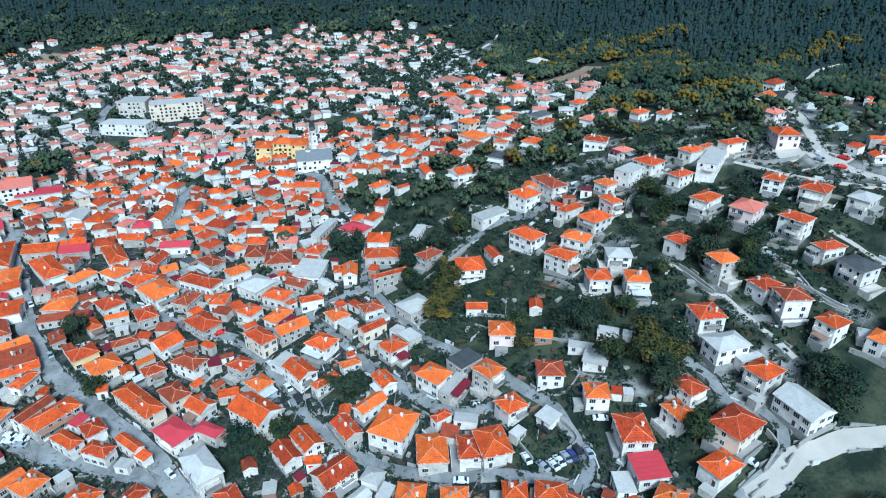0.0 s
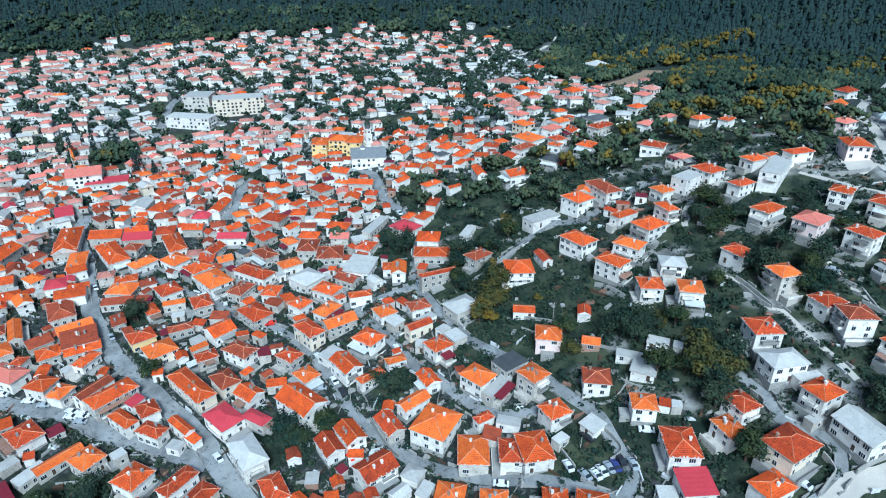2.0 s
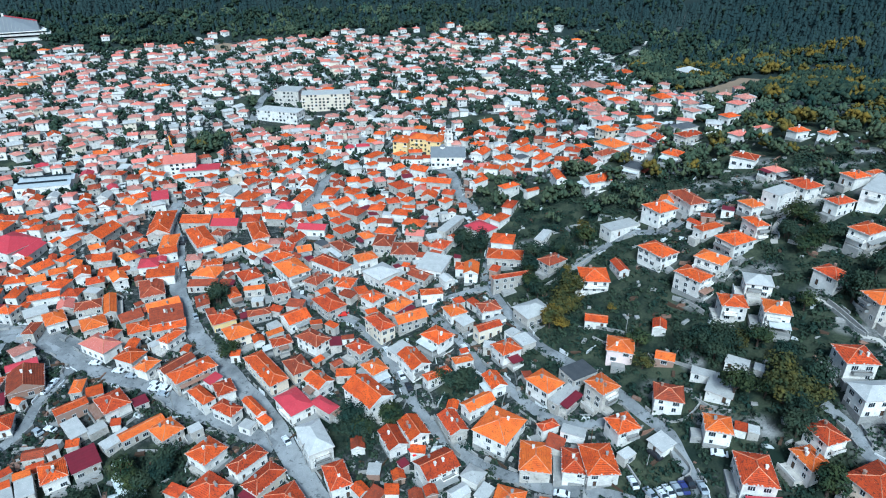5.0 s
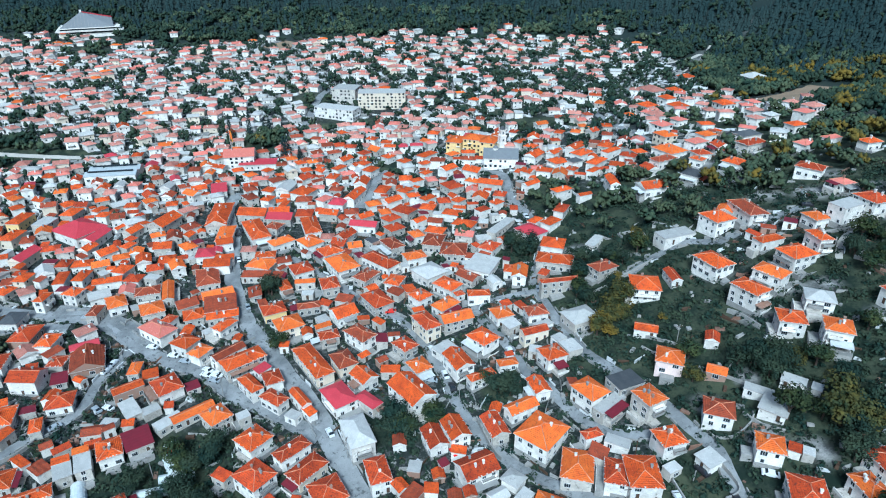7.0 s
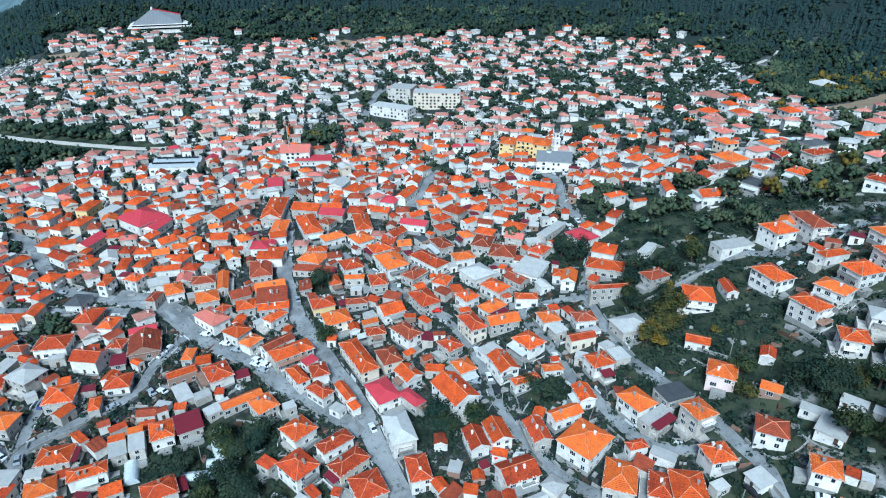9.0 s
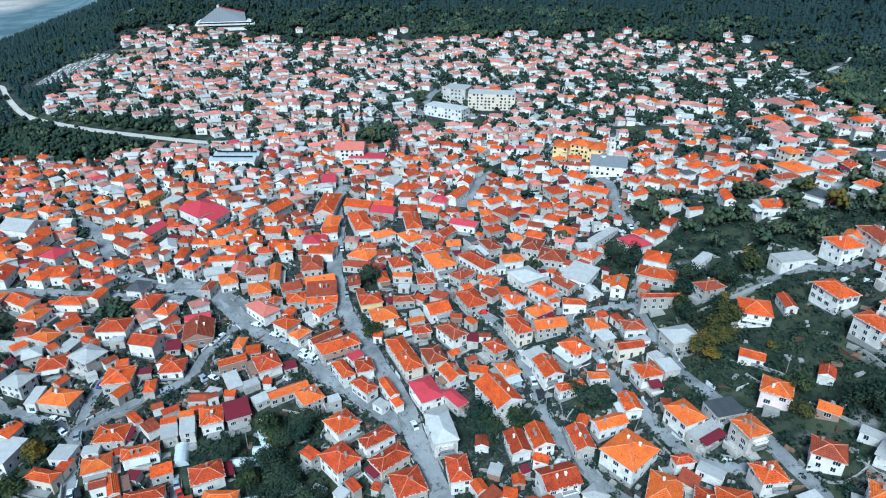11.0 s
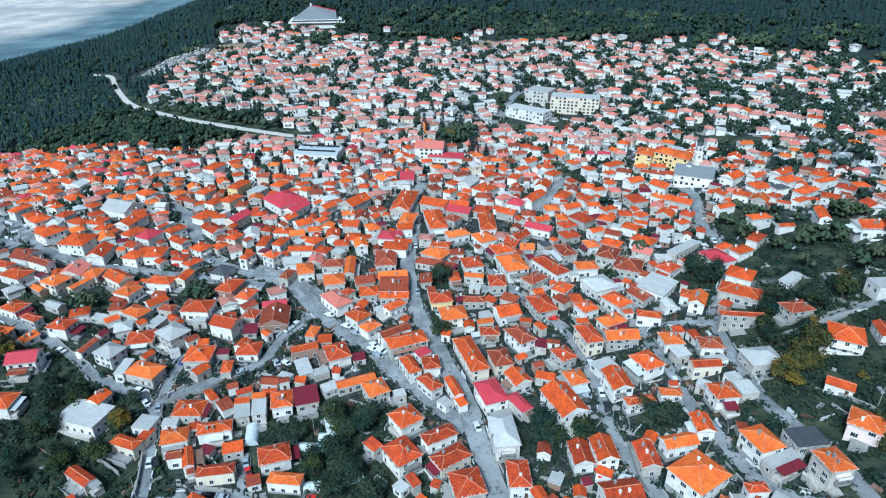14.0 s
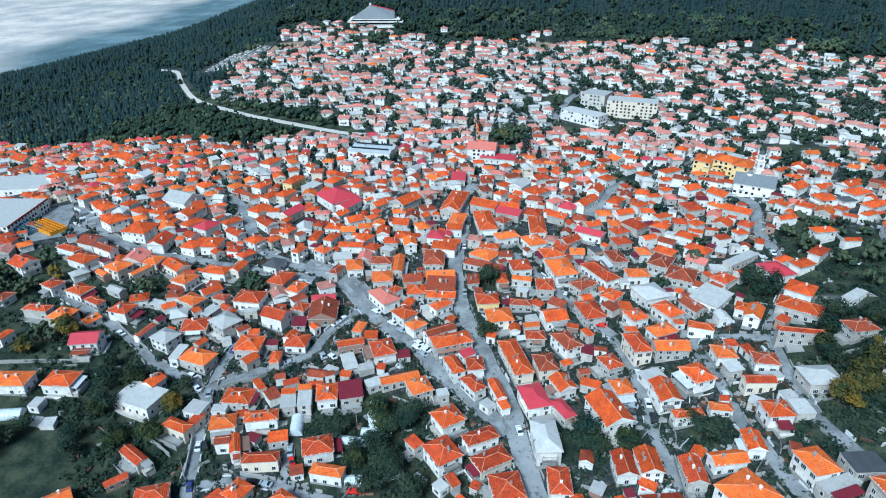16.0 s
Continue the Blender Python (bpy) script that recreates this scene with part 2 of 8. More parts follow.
GREENS.append((-5, 176, 6, 6, 2))
GREENS.append((69, 112, 15, 11, -32))
GREENS.append((40, 236, 11, 9, -10))
GREENS.append((-96, 391, 14, 22, 14))
GREENS.append((-16, 347, 14, 10, 3))
GREENS.append((-53, 421, 28, 10, 7))
GREENS.append((228, 189, 20, 10, -50))
GREENS.append((-165, 98, 48, 26, 59))
GREENS.append((-167, 121, 26, 22, 54))
GREENS.append((-134, 100, 28, 16, 53))
GREENS.append((-249, 167, 20, 16, 56))
GREENS.append((-206, 129, 22, 18, 58))
GREENS.append((-250, 180, 16, 14, 54))
GREENS.append((-77, 135, 22, 22, 30))
GREENS.append((-60, 125, 24, 16, 26))
GREENS.append((-91, 133, 8, 14, 35))
GREENS.append((-197, 177, 18, 9, 48))
GREENS.append((-159, 198, 8, 8, 39))
GREENS.append((-64, 154, 8, 8, 22))
GREENS.append((-100, 137, 14, 6, 36))
GREENS.append((-206, 103, 60, 80, 63))
GREENS.append((-223, 160, 20, 10, 54))
GREENS.append((-104, 214, 9, 7, 26))
GREENS.append((-280, 576, 20, 14, 26))
GREENS.append((-399, 542, 22, 12, 36))
GREENS.append((-75, 469, 16, 16, 9))
GREENS.append((11, 245, 8, 8, -3))
GREENS.append((-61, 229, 6, 6, 15))
GREENS.append((61, 420, 14, 9, -8))
ROADS = []
ROADS.append((13, "g", [(208, 168), (213, 166), (215, 160)]))
ROADS.append((12, "g", [(207, 182), (205, 176), (206, 172)]))
ROADS.append((17, "a", [(-300, 226), (-285, 212), (-276, 200), (-268, 192)]))
ROADS.append((9, "a", [(-276, 190), (-274, 204), (-258, 203)]))
ROADS.append((11.5, "a", [(-145, 218), (-130, 216), (-118, 210), (-107, 202), (-97, 196)]))
ROADS.append((5, "g", [(-138, 572), (-141, 597), (-143, 629), (-151, 645)]))
ROADS.append((4, "g", [(301, 417), (311, 412), (321, 406), (329, 403)]))
ROADS.append((3.2, "g", [(161, 600), (185, 607), (208, 606), (224, 601)]))
ROADS.append((4.5, "g", [(182, 540), (194, 522), (214, 526), (236, 538)]))
ROADS.append((4, "g", [(-431, 650), (-423, 658), (-420, 669)]))
ROADS.append((4, "g", [(-4, 478), (19, 453), (34, 445), (44, 472), (48, 507)]))
ROADS.append((5.6, "a", [(-135, 209), (-151, 208), (-171, 206), (-193, 204), (-213, 201), (-231, 202), (-247, 206), (-269, 218), (-290, 230)]))
ROADS.append((7.4, "a", [(-14, 120), (-18, 128), (-22, 136), (-27, 145), (-31, 154), (-37, 165), (-47, 179), (-57, 194), (-66, 207), (-74, 223), (-80, 239), (-84, 257), (-89, 278), (-97, 299), (-96, 320)]))
ROADS.append((6.4, "a", [(-32, 151), (-37, 154), (-48, 162), (-63, 171), (-76, 182), (-91, 189), (-104, 197), (-117, 208), (-130, 216), (-143, 216), (-157, 218), (-170, 221), (-184, 235), (-197, 249), (-208, 258), (-220, 264)]))
ROADS.append((4.2, "a", [(-106, 197), (-108, 191), (-110, 184), (-112, 176), (-112, 168), (-115, 162), (-120, 157), (-125, 152), (-129, 147), (-133, 142), (-135, 138), (-135, 135), (-130, 126), (-124, 115), (-120, 108), (-117, 102), (-113, 96)]))
ROADS.append((4.6, "a", [(-135, 135), (-144, 139), (-154, 140), (-165, 142), (-175, 147), (-194, 153), (-208, 156), (-221, 159), (-232, 162)]))
ROADS.append((4, "a", [(-135, 136), (-138, 145), (-140, 153), (-141, 162)]))
ROADS.append((3.8, "a", [(-117, 102), (-108, 108), (-100, 111), (-92, 112), (-84, 112), (-75, 113)]))
ROADS.append((3.5, "a", [(-92, 113), (-94, 120), (-98, 127)]))
ROADS.append((3.8, "a", [(25, 130), (24, 132), (18, 141), (15, 147), (10, 159), (8, 168), (5, 176), (3, 183), (-2, 193), (-8, 203), (-13, 207), (-29, 224), (-37, 234), (-46, 241), (-57, 253)]))
ROADS.append((4, "a", [(23, 133), (31, 125), (44, 115), (57, 109), (64, 103), (70, 97), (75, 99), (77, 104), (77, 108), (77, 115), (77, 121), (73, 130), (70, 138), (65, 148), (58, 160), (52, 171), (48, 187), (46, 197), (44, 207), (45, 218), (49, 230), (52, 240)]))
ROADS.append((3.8, "a", [(44, 207), (32, 207), (23, 206), (20, 203), (21, 199), (25, 190), (29, 181), (32, 171), (34, 164), (39, 157), (42, 150), (46, 142), (51, 136), (58, 132), (64, 131)]))
ROADS.append((2.6, "g", [(133, 150), (136, 142), (136, 131), (138, 129), (138, 120), (139, 110), (139, 101)]))
ROADS.append((3.2, "a", [(115, 116), (116, 112), (117, 106), (116, 100), (118, 95), (122, 91), (122, 86), (119, 82), (116, 80), (109, 79), (102, 77)]))
ROADS.append((6.4, "g", [(104, 76), (113, 77), (120, 79), (126, 78), (133, 77), (138, 75), (144, 72), (151, 69)]))
ROADS.append((4.5, "g", [(388, 313), (357, 306), (275, 244), (244, 218), (236, 203), (224, 186), (215, 172), (213, 167), (213, 160), (214, 154), (219, 143)]))
ROADS.append((3.4, "g", [(186, 184), (190, 174), (194, 165), (199, 157), (207, 148), (215, 139)]))
ROADS.append((2.6, "g", [(182, 134), (183, 127), (183, 121), (184, 111)]))
ROADS.append((2.2, "g", [(161, 139), (159, 128), (160, 122), (159, 115), (160, 110), (162, 106)]))
ROADS.append((5, "a", [(27, 331), (38, 324), (45, 317), (45, 291), (49, 272), (51, 262)]))
ROADS.append((6, "a", [(-17, 341), (-24, 327), (-27, 308), (-30, 297)]))
ROADS.append((4, "a", [(76, 203), (80, 205), (91, 211), (103, 213), (111, 207), (122, 211), (135, 213), (145, 214)]))
ROADS.append((3.5, "g", [(166, 196), (156, 194), (149, 192), (142, 187), (137, 179)]))
ROADS.append((4.8, "g", [(-507, 537), (-470, 520), (-425, 474), (-377, 431), (-330, 404), (-282, 380), (-241, 367), (-210, 362), (-190, 363), (-167, 374), (-148, 389), (-127, 403)]))
ROADS.append((5, "a", [(110, 419), (112, 408), (115, 382), (120, 353), (124, 327)]))
ROADS.append((6, "a", [(-76, 412), (-74, 441), (-72, 474), (-64, 493), (-47, 499)]))
ROADS.append((2.2, "g", [(132, 307), (142, 322), (153, 342)]))
ROADS.append((3, "g", [(205, 492), (223, 515), (239, 536), (250, 551)]))


def inside(x, y, corners):
    """Whether a point lies inside a polygon."""
    hit = False
    for (ax, ay), (bx, by) in zip(corners, corners[1:] + corners[:1]):
        if (ay > y) != (by > y) and x < (bx - ax) * (y - ay) / (by - ay) + ax:
            hit = not hit
    return hit


WOOD = [
    (-579, 279), (-578, 338), (-519, 354), (-402, 351), (-303, 336), (-259, 327), (-228, 345), (-187, 361), (-192, 372), (-217, 378), (-252, 393), (-291, 407), (-331, 412), (-398, 458), (-456, 466), (-525, 527), (-499, 568), (-475, 609), (-430, 621), (-444, 654), (-560, 760), (-720, 620), (-740, 380), (-520, 300),
]


BARE = []
BARE.append((248, 204, 16, 30, -51))
BARE.append((213, 176, 22, 22, -50))
BARE.append((197, 182, 22, 12, -47))
BARE.append((210, 160, 26, 10, -53))
BARE.append((182, 189, 10, 7, -44))
BARE.append((160, 217, 10, 8, -36))
BARE.append((167, 204, 12, 7, -39))
BARE.append((150, 222, 9, 7, -34))
BARE.append((134, 248, 9, 6, -28))
BARE.append((138, 229, 9, 6, -31))
BARE.append((144, 151, 7, 5, -44))
BARE.append((134, 152, 5, 4, -41))
BARE.append((136, 135, 10, 4, -45))
BARE.append((139, 119, 8, 4, -50))
BARE.append((134, 101, 12, 7, -53))
BARE.append((120, 101, 10, 8, -50))
BARE.append((122, 94, 12, 6, -53))
BARE.append((122, 111, 6, 5, -48))
BARE.append((128, 169, 6, 5, -37))
BARE.append((119, 173, 5, 7, -34))
BARE.append((103, 164, 8, 5, -32))
BARE.append((80, 136, 6, 4, -31))
BARE.append((89, 121, 8, 5, -36))
BARE.append((98, 115, 7, 5, -40))
BARE.append((92, 141, 4, 4, -33))
BARE.append((104, 134, 6, 3, -38))
BARE.append((101, 190, 8, 5, -28))
BARE.append((140, 95, 6, 4, -56))
BARE.append((175, 120, 5, 3, -56))
BARE.append((169, 139, 8, 4, -51))
BARE.append((172, 156, 7, 5, -48))
BARE.append((192, 157, 9, 5, -51))
BARE.append((163, 104, 7, 4, -57))
BARE.append((158, 198, 9, 5, -39))
BARE.append((114, 261, 8, 5, -24))
BARE.append((65, 227, 9, 6, -16))
BARE.append((149, 272, 9, 4, -29))
BARE.append((202, 312, 12, 6, -33))
BARE.append((231, 523, 11, 20, -24))
BARE.append((274, 554, 20, 3, -26))
BARE.append((32, 323, 9, 9, -6))
BARE.append((315, 417, 14, 4, -37))
BARE.append((350, 412, 20, 4, -40))
BARE.append((-69, 120, 7, 4, 30))
BARE.append((-152, 122, 6, 5, 51))
BARE.append((-223, 144, 7, 4, 57))
BARE.append((157, 265, 10, 5, -31))
BARE.append((164, 233, 10, 5, -35))
BARE.append((170, 216, 9, 4, -38))
BARE.append((183, 213, 8, 4, -41))
BARE.append((197, 219, 9, 4, -42))
BARE.append((132, 275, 8, 4, -26))
BARE.append((206, 344, 9, 5, -31))
BARE.append((204, 199, 9, 6, -46))


def bareness(x, y):
    """How far pale rubble and trodden earth cover the ground, 0 to 1."""
    g = 0.0
    for gx, gy, a, b, turn in BARE:
        if abs(x - gx) + abs(y - gy) < 2.4 * max(a, b):
            c, s = math.cos(radians(turn)), math.sin(radians(turn))
            u, v = ((x - gx) * c + (y - gy) * s) / a, (-(x - gx) * s + (y - gy) * c) / b
            g = max(g, 1 - smooth(0.5, 1.2, math.hypot(u, v) * 1.2 + 0.5 * noise.noise((x / 9, y / 9, 3.3))))
    return g


def greenness(x, y):
    """How grassy the ground is, 0 to 1."""
    r, az = math.hypot(x, y), math.degrees(math.atan2(-x, y))
    g = smooth(foot(az) - 12, foot(az) + 14, r)
    if inside(x, y, WOOD):
        return 1.0
    for gx, gy, a, b, turn in GREENS:
        c, s = math.cos(radians(turn)), math.sin(radians(turn))
        u, v = ((x - gx) * c + (y - gy) * s) / a, (-(x - gx) * s + (y - gy) * c) / b
        g = max(g, 1 - smooth(0.8, 1.15, math.hypot(u, v)))
    return g


def make_ground():
    bearings = np.concatenate([np.linspace(-72, 72, 289), np.linspace(75, 285, 71)])
    rings = np.concatenate([[0], np.geomspace(20, 118, 20), np.geomspace(120, 420, 130), np.geomspace(425, 9500, 110)])
    nb, nr = len(bearings), len(rings)
    pts = [(0.0, 0.0, 0.0)] * (nb * nr)
    green = np.zeros(nb * nr, np.float32)
    plain = np.zeros(nb * nr, np.float32)
    bare = np.zeros(nb * nr, np.float32)
    wooded = np.ones(nb * nr, np.float32)
    hills = np.zeros(nb * nr, np.float32)
    for i, r in enumerate(rings):
        for j, az in enumerate(bearings):
            x, y = -math.sin(radians(az)) * r, math.cos(radians(az)) * r
            pts[i * nb + j] = (x, y, ground_z(x, y))
            if abs(az) <= 75 and r < 1800:
                green[i * nb + j] = greenness(x, y)
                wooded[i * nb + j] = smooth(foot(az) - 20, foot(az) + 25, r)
                bare[i * nb + j] = bareness(x, y) if r < 700 else 0
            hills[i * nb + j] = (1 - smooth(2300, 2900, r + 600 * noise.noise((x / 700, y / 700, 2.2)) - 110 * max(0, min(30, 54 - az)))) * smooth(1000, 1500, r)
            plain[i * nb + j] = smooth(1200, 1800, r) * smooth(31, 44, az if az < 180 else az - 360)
    quads = [(i * nb + j, i * nb + (j + 1) % nb, (i + 1) * nb + (j + 1) % nb, (i + 1) * nb + j) for i in range(nr - 1) for j in range(nb)]
    # The dark patches mix plants with shade between houses, painted into the earth.
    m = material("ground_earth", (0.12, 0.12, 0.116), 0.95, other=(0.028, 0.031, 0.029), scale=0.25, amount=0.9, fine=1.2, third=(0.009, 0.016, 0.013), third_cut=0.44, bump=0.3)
    t = m.node_tree
    shader = t.nodes["Principled BSDF"]
    old = shader.inputs["Base Color"].links[0].from_socket

    def cover(before, attribute, dark, pale, scale):
        """Lays a mottled cover over the ground where the named attribute is high."""
        at = t.nodes.new("ShaderNodeAttribute")
        at.attribute_name = attribute
        co = t.nodes.new("ShaderNodeTexCoord")
        n = t.nodes.new("ShaderNodeTexNoise")
        n.inputs["Scale"].default_value, n.inputs["Detail"].default_value = scale, 8
        t.links.new(co.outputs["Object"], n.inputs["Vector"])
        fine = t.nodes.new("ShaderNodeTexNoise")
        fine.inputs["Scale"].default_value, fine.inputs["Detail"].default_value, fine.inputs["Roughness"].default_value = scale * 9, 6, 0.7
        t.links.new(co.outputs["Object"], fine.inputs["Vector"])
        blend = t.nodes.new("ShaderNodeMath")
        blend.operation = "MULTIPLY_ADD"
        blend.inputs[1].default_value = 0.55
        t.links.new(fine.outputs[0], blend.inputs[0])
        less = t.nodes.new("ShaderNodeMath")
        less.operation = "MULTIPLY_ADD"
        less.inputs[1].default_value, less.inputs[2].default_value = 1.0, -0.27
        t.links.new(n.outputs[0], less.inputs[0])
        t.links.new(less.outputs[0], blend.inputs[2])
        ramp = t.nodes.new("ShaderNodeValToRGB")
        ramp.color_ramp.elements[0].position, ramp.color_ramp.elements[0].color = 0.38, (*dark, 1)
        ramp.color_ramp.elements[1].position, ramp.color_ramp.elements[1].color = 0.68, (*pale, 1)
        t.links.new(blend.outputs[0], ramp.inputs[0])
        mix = t.nodes.new("ShaderNodeMix")
        mix.data_type = "RGBA"
        t.links.new(at.outputs["Fac"], mix.inputs[0])
        t.links.new(before, mix.inputs[6])
        t.links.new(ramp.outputs[0], mix.inputs[7])
        return mix.outputs[2]

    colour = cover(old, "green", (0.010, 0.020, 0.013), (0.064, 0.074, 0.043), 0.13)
    # Forest floor, with the shadow between the trees painted into its dark colours.
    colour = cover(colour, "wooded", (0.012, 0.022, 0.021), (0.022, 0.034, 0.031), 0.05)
    colour = cover(colour, "bare", (0.09, 0.09, 0.085), (0.34, 0.33, 0.31), 0.2)
    # Haze over the distance is put into these pale and bluish colours.
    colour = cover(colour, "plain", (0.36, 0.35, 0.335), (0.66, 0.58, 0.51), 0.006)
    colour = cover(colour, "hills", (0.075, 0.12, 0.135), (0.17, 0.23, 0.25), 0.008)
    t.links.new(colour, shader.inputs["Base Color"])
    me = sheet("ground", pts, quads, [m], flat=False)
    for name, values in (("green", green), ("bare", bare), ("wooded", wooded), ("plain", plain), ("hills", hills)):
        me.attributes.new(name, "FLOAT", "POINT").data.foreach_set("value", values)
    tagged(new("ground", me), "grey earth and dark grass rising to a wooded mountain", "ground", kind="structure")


make_ground()


def resample(points, step):
    """Points at even steps along a smooth line through the given ones."""
    p = [Vector((*q, 0)) for q in points]
    p = [2 * p[0] - p[1]] + p + [2 * p[-1] - p[-2]]
    out = []
    for i in range(1, len(p) - 2):
        n = max(2, int((p[i + 1] - p[i]).length / step))
        for k in range(n):
            u = k / n
            out.append(0.5 * (2 * p[i] + (p[i + 1] - p[i - 1]) * u + (2 * p[i - 1] - 5 * p[i] + 4 * p[i + 1] - p[i + 2]) * u * u + (3 * p[i] - p[i - 1] - 3 * p[i + 1] + p[i + 2]) * u ** 3))
    return out + [p[-2]]


ROAD_LINES = []


def road(points, wide, surface, lift=0.16):
    line = resample(points, 4.0)
    ROAD_LINES.append((line, wide))
    kit = Kit()
    rows = []
    for i, p in enumerate(line):
        ahead = (line[min(i + 1, len(line) - 1)] - line[max(i - 1, 0)]).normalized()
        side = Vector((-ahead.y, ahead.x, 0)) * wide / 2
        row = []
        for k in (-1, -0.5, 0, 0.5, 1):
            q = p + side * k * (1 + 0.06 * math.sin(i * 1.7 + k))
            row.append((q.x, q.y, ground_z(q.x, q.y) + lift + 0.05 * (1 - k * k)))
        rows.append([(row[0][0], row[0][1], row[0][2] - 0.8)] + row + [(row[-1][0], row[-1][1], row[-1][2] - 0.8)])
    faces = [(i * 7 + j, i * 7 + j + 1, i * 7 + j + 8, i * 7 + j + 7) for i in range(len(rows) - 1) for j in range(6)]
    kit.add([v for row in rows for v in row], [tuple(reversed(f)) for f in faces])
    what = "pale gravel road" if surface is GRAVEL else "worn grey asphalt street between the houses"
    return tagged(kit.link("road", [surface]), what, "road", kind="structure")


for wide, kind, points in ROADS:
    road(points, wide * (0.62 if kind == "g" and wide < 4.4 else 0.86), GRAVEL if kind == "g" else ASPHALT, 0.16 if wide > 4 else 0.10)


def field(points, wide):
    """A dry meadow laid along a line."""
    ob = road(points, wide, DRY, 0.25)
    ob.name = "field"
    return tagged(ob, "dry brown meadow below the woods", "field", kind="structure")


field([(215, 378), (240, 390), (274, 414)], 27)
field([(-131, 596), (-123, 605), (-114, 619)], 20)
field([(-364, 535), (-351, 537), (-334, 541)], 22)

# ---- houses ----
TAKEN = []
HOMES = []
COLOUR_WORDS = {"o": "orange-tiled", "a": "apricot-tiled", "r": "red-tiled", "b": "weathered brown-tiled", "p": "pink sheet", "s": "salmon-tiled", "w": "pale grey", "d": "dark slate", "e": "grey slate", "f": "haze-paled brick-red-tiled", "m": "maroon sheet"}
WALL_WORDS = {"w": "white plastered", "g": "grey rendered", "c": "cream plastered", "k": "rose plastered", "y": "yellow plastered", "b": "bare brick"}
SHAPE_WORDS = {"h": "hipped", "g": "gabled", "f": "flat", "s": "sloping"}


def framed(name, wide, high, panes, border, mats, foot_z=0.0):
    """A frame with sunk panes as one connected mesh, its back in the wall at y = 0. Slots: 0 frame, 1 pane."""
    xs = [-wide / 2 - border]
    for i in range(panes):
        xs += [-wide / 2 + i * wide / panes + (0.03 if i else 0), -wide / 2 + (i + 1) * wide / panes - (0.03 if i < panes - 1 else 0)]
    xs.append(wide / 2 + border)
    zs = [foot_z - high / 2 - border, foot_z - high / 2, foot_z + high / 2, foot_z + high / 2 + border]
    n = len(xs)
    verts = [(x, -0.08, z) for z in zs for x in xs]
    faces, slots = [], []
    for j in range(3):
        for i in range(n - 1):
            q = (j * n + i, j * n + i + 1, (j + 1) * n + i + 1, (j + 1) * n + i)
            if j == 1 and i % 2:
                m = len(verts)
                verts += [(verts[k][0], -0.02, verts[k][2]) for k in q]
                faces += [(m, m + 1, m + 2, m + 3)] + [(q[k], q[(k + 1) % 4], m + (k + 1) % 4, m + k) for k in range(4)]
                slots += [1, 0, 0, 0, 0]
            else:
                faces.append(q)
                slots.append(0)
    rim = [i for i in range(n)] + [(j + 1) * n - 1 for j in range(1, 4)] + [3 * n + i for i in range(n - 2, -1, -1)] + [j * n for j in range(2, 0, -1)]
    m = len(verts)
    verts += [(verts[k][0], 0.04, verts[k][2]) for k in rim]
    for k in range(len(rim)):
        faces.append((rim[(k + 1) % len(rim)], rim[k], m + k, m + (k + 1) % len(rim)))
        slots.append(0)
    ob = link_mesh(name, verts, faces, mats, slots)
    me = ob.data
    bpy.data.objects.remove(ob)
    return me


WINDOWS = [framed("window", w, h, n, 0.09, [FRAME, PANE]) for w, h, n in ((1.05, 1.3, 2), (1.6, 1.3, 3), (0.8, 1.1, 1))]
DOOR = framed("door", 0.95, 2.0, 1, 0.1, [FRAME, TIMBER], 1.05)


def stack(levels):
    """One connected stack of oblong rings: (half width, half depth, height)."""
    verts, faces = [], [(3, 2, 1, 0)]
    for a, b, z in levels:
        verts += [(-a, -b, z), (a, -b, z), (a, b, z), (-a, b, z)]
    for k in range(len(levels) - 1):
        faces += [(4 * k + i, 4 * k + (i + 1) % 4, 4 * k + 4 + (i + 1) % 4, 4 * k + 4 + i) for i in range(4)]
    n = 4 * (len(levels) - 1)
    return verts, faces + [(n, n + 1, n + 2, n + 3)]


CHIMNEY = stack([(0.28, 0.24, -1.0), (0.28, 0.24, 0.55), (0.36, 0.32, 0.57), (0.36, 0.32, 0.66), (0.18, 0.15, 0.68), (0.18, 0.15, 0.85), (0.38, 0.34, 0.87), (0.38, 0.34, 0.95)])


def chimney_meshes():
    out = []
    for m in (WALLS["w"], WALLS["b"], CONCRETE):
        ob = link_mesh("chimney", *CHIMNEY, [m])
        out.append(ob.data)
        bpy.data.objects.remove(ob)
    return out


CHIMNEYS = chimney_meshes()


def tray(x0, x1, y0, y1, z0, z1, t=0.1):
    """An open tray with a floor and four low walls, in one piece."""
    v = box(x0, x1, y0, y1, z0, z1) + box(x0 + t, x1 - t, y0 + t, y1 - t, z0 + 0.15, z1)
    f = [(0, 1, 5, 4), (1, 2, 6, 5), (2, 3, 7, 6), (3, 0, 4, 7), (3, 2, 1, 0), (8, 9, 10, 11)]
    f += [(4 + i, 4 + (i + 1) % 4, 12 + (i + 1) % 4, 12 + i) for i in range(4)]
    f += [(8 + (i + 1) % 4, 8 + i, 12 + i, 12 + (i + 1) % 4) for i in range(4)]
    return v, f


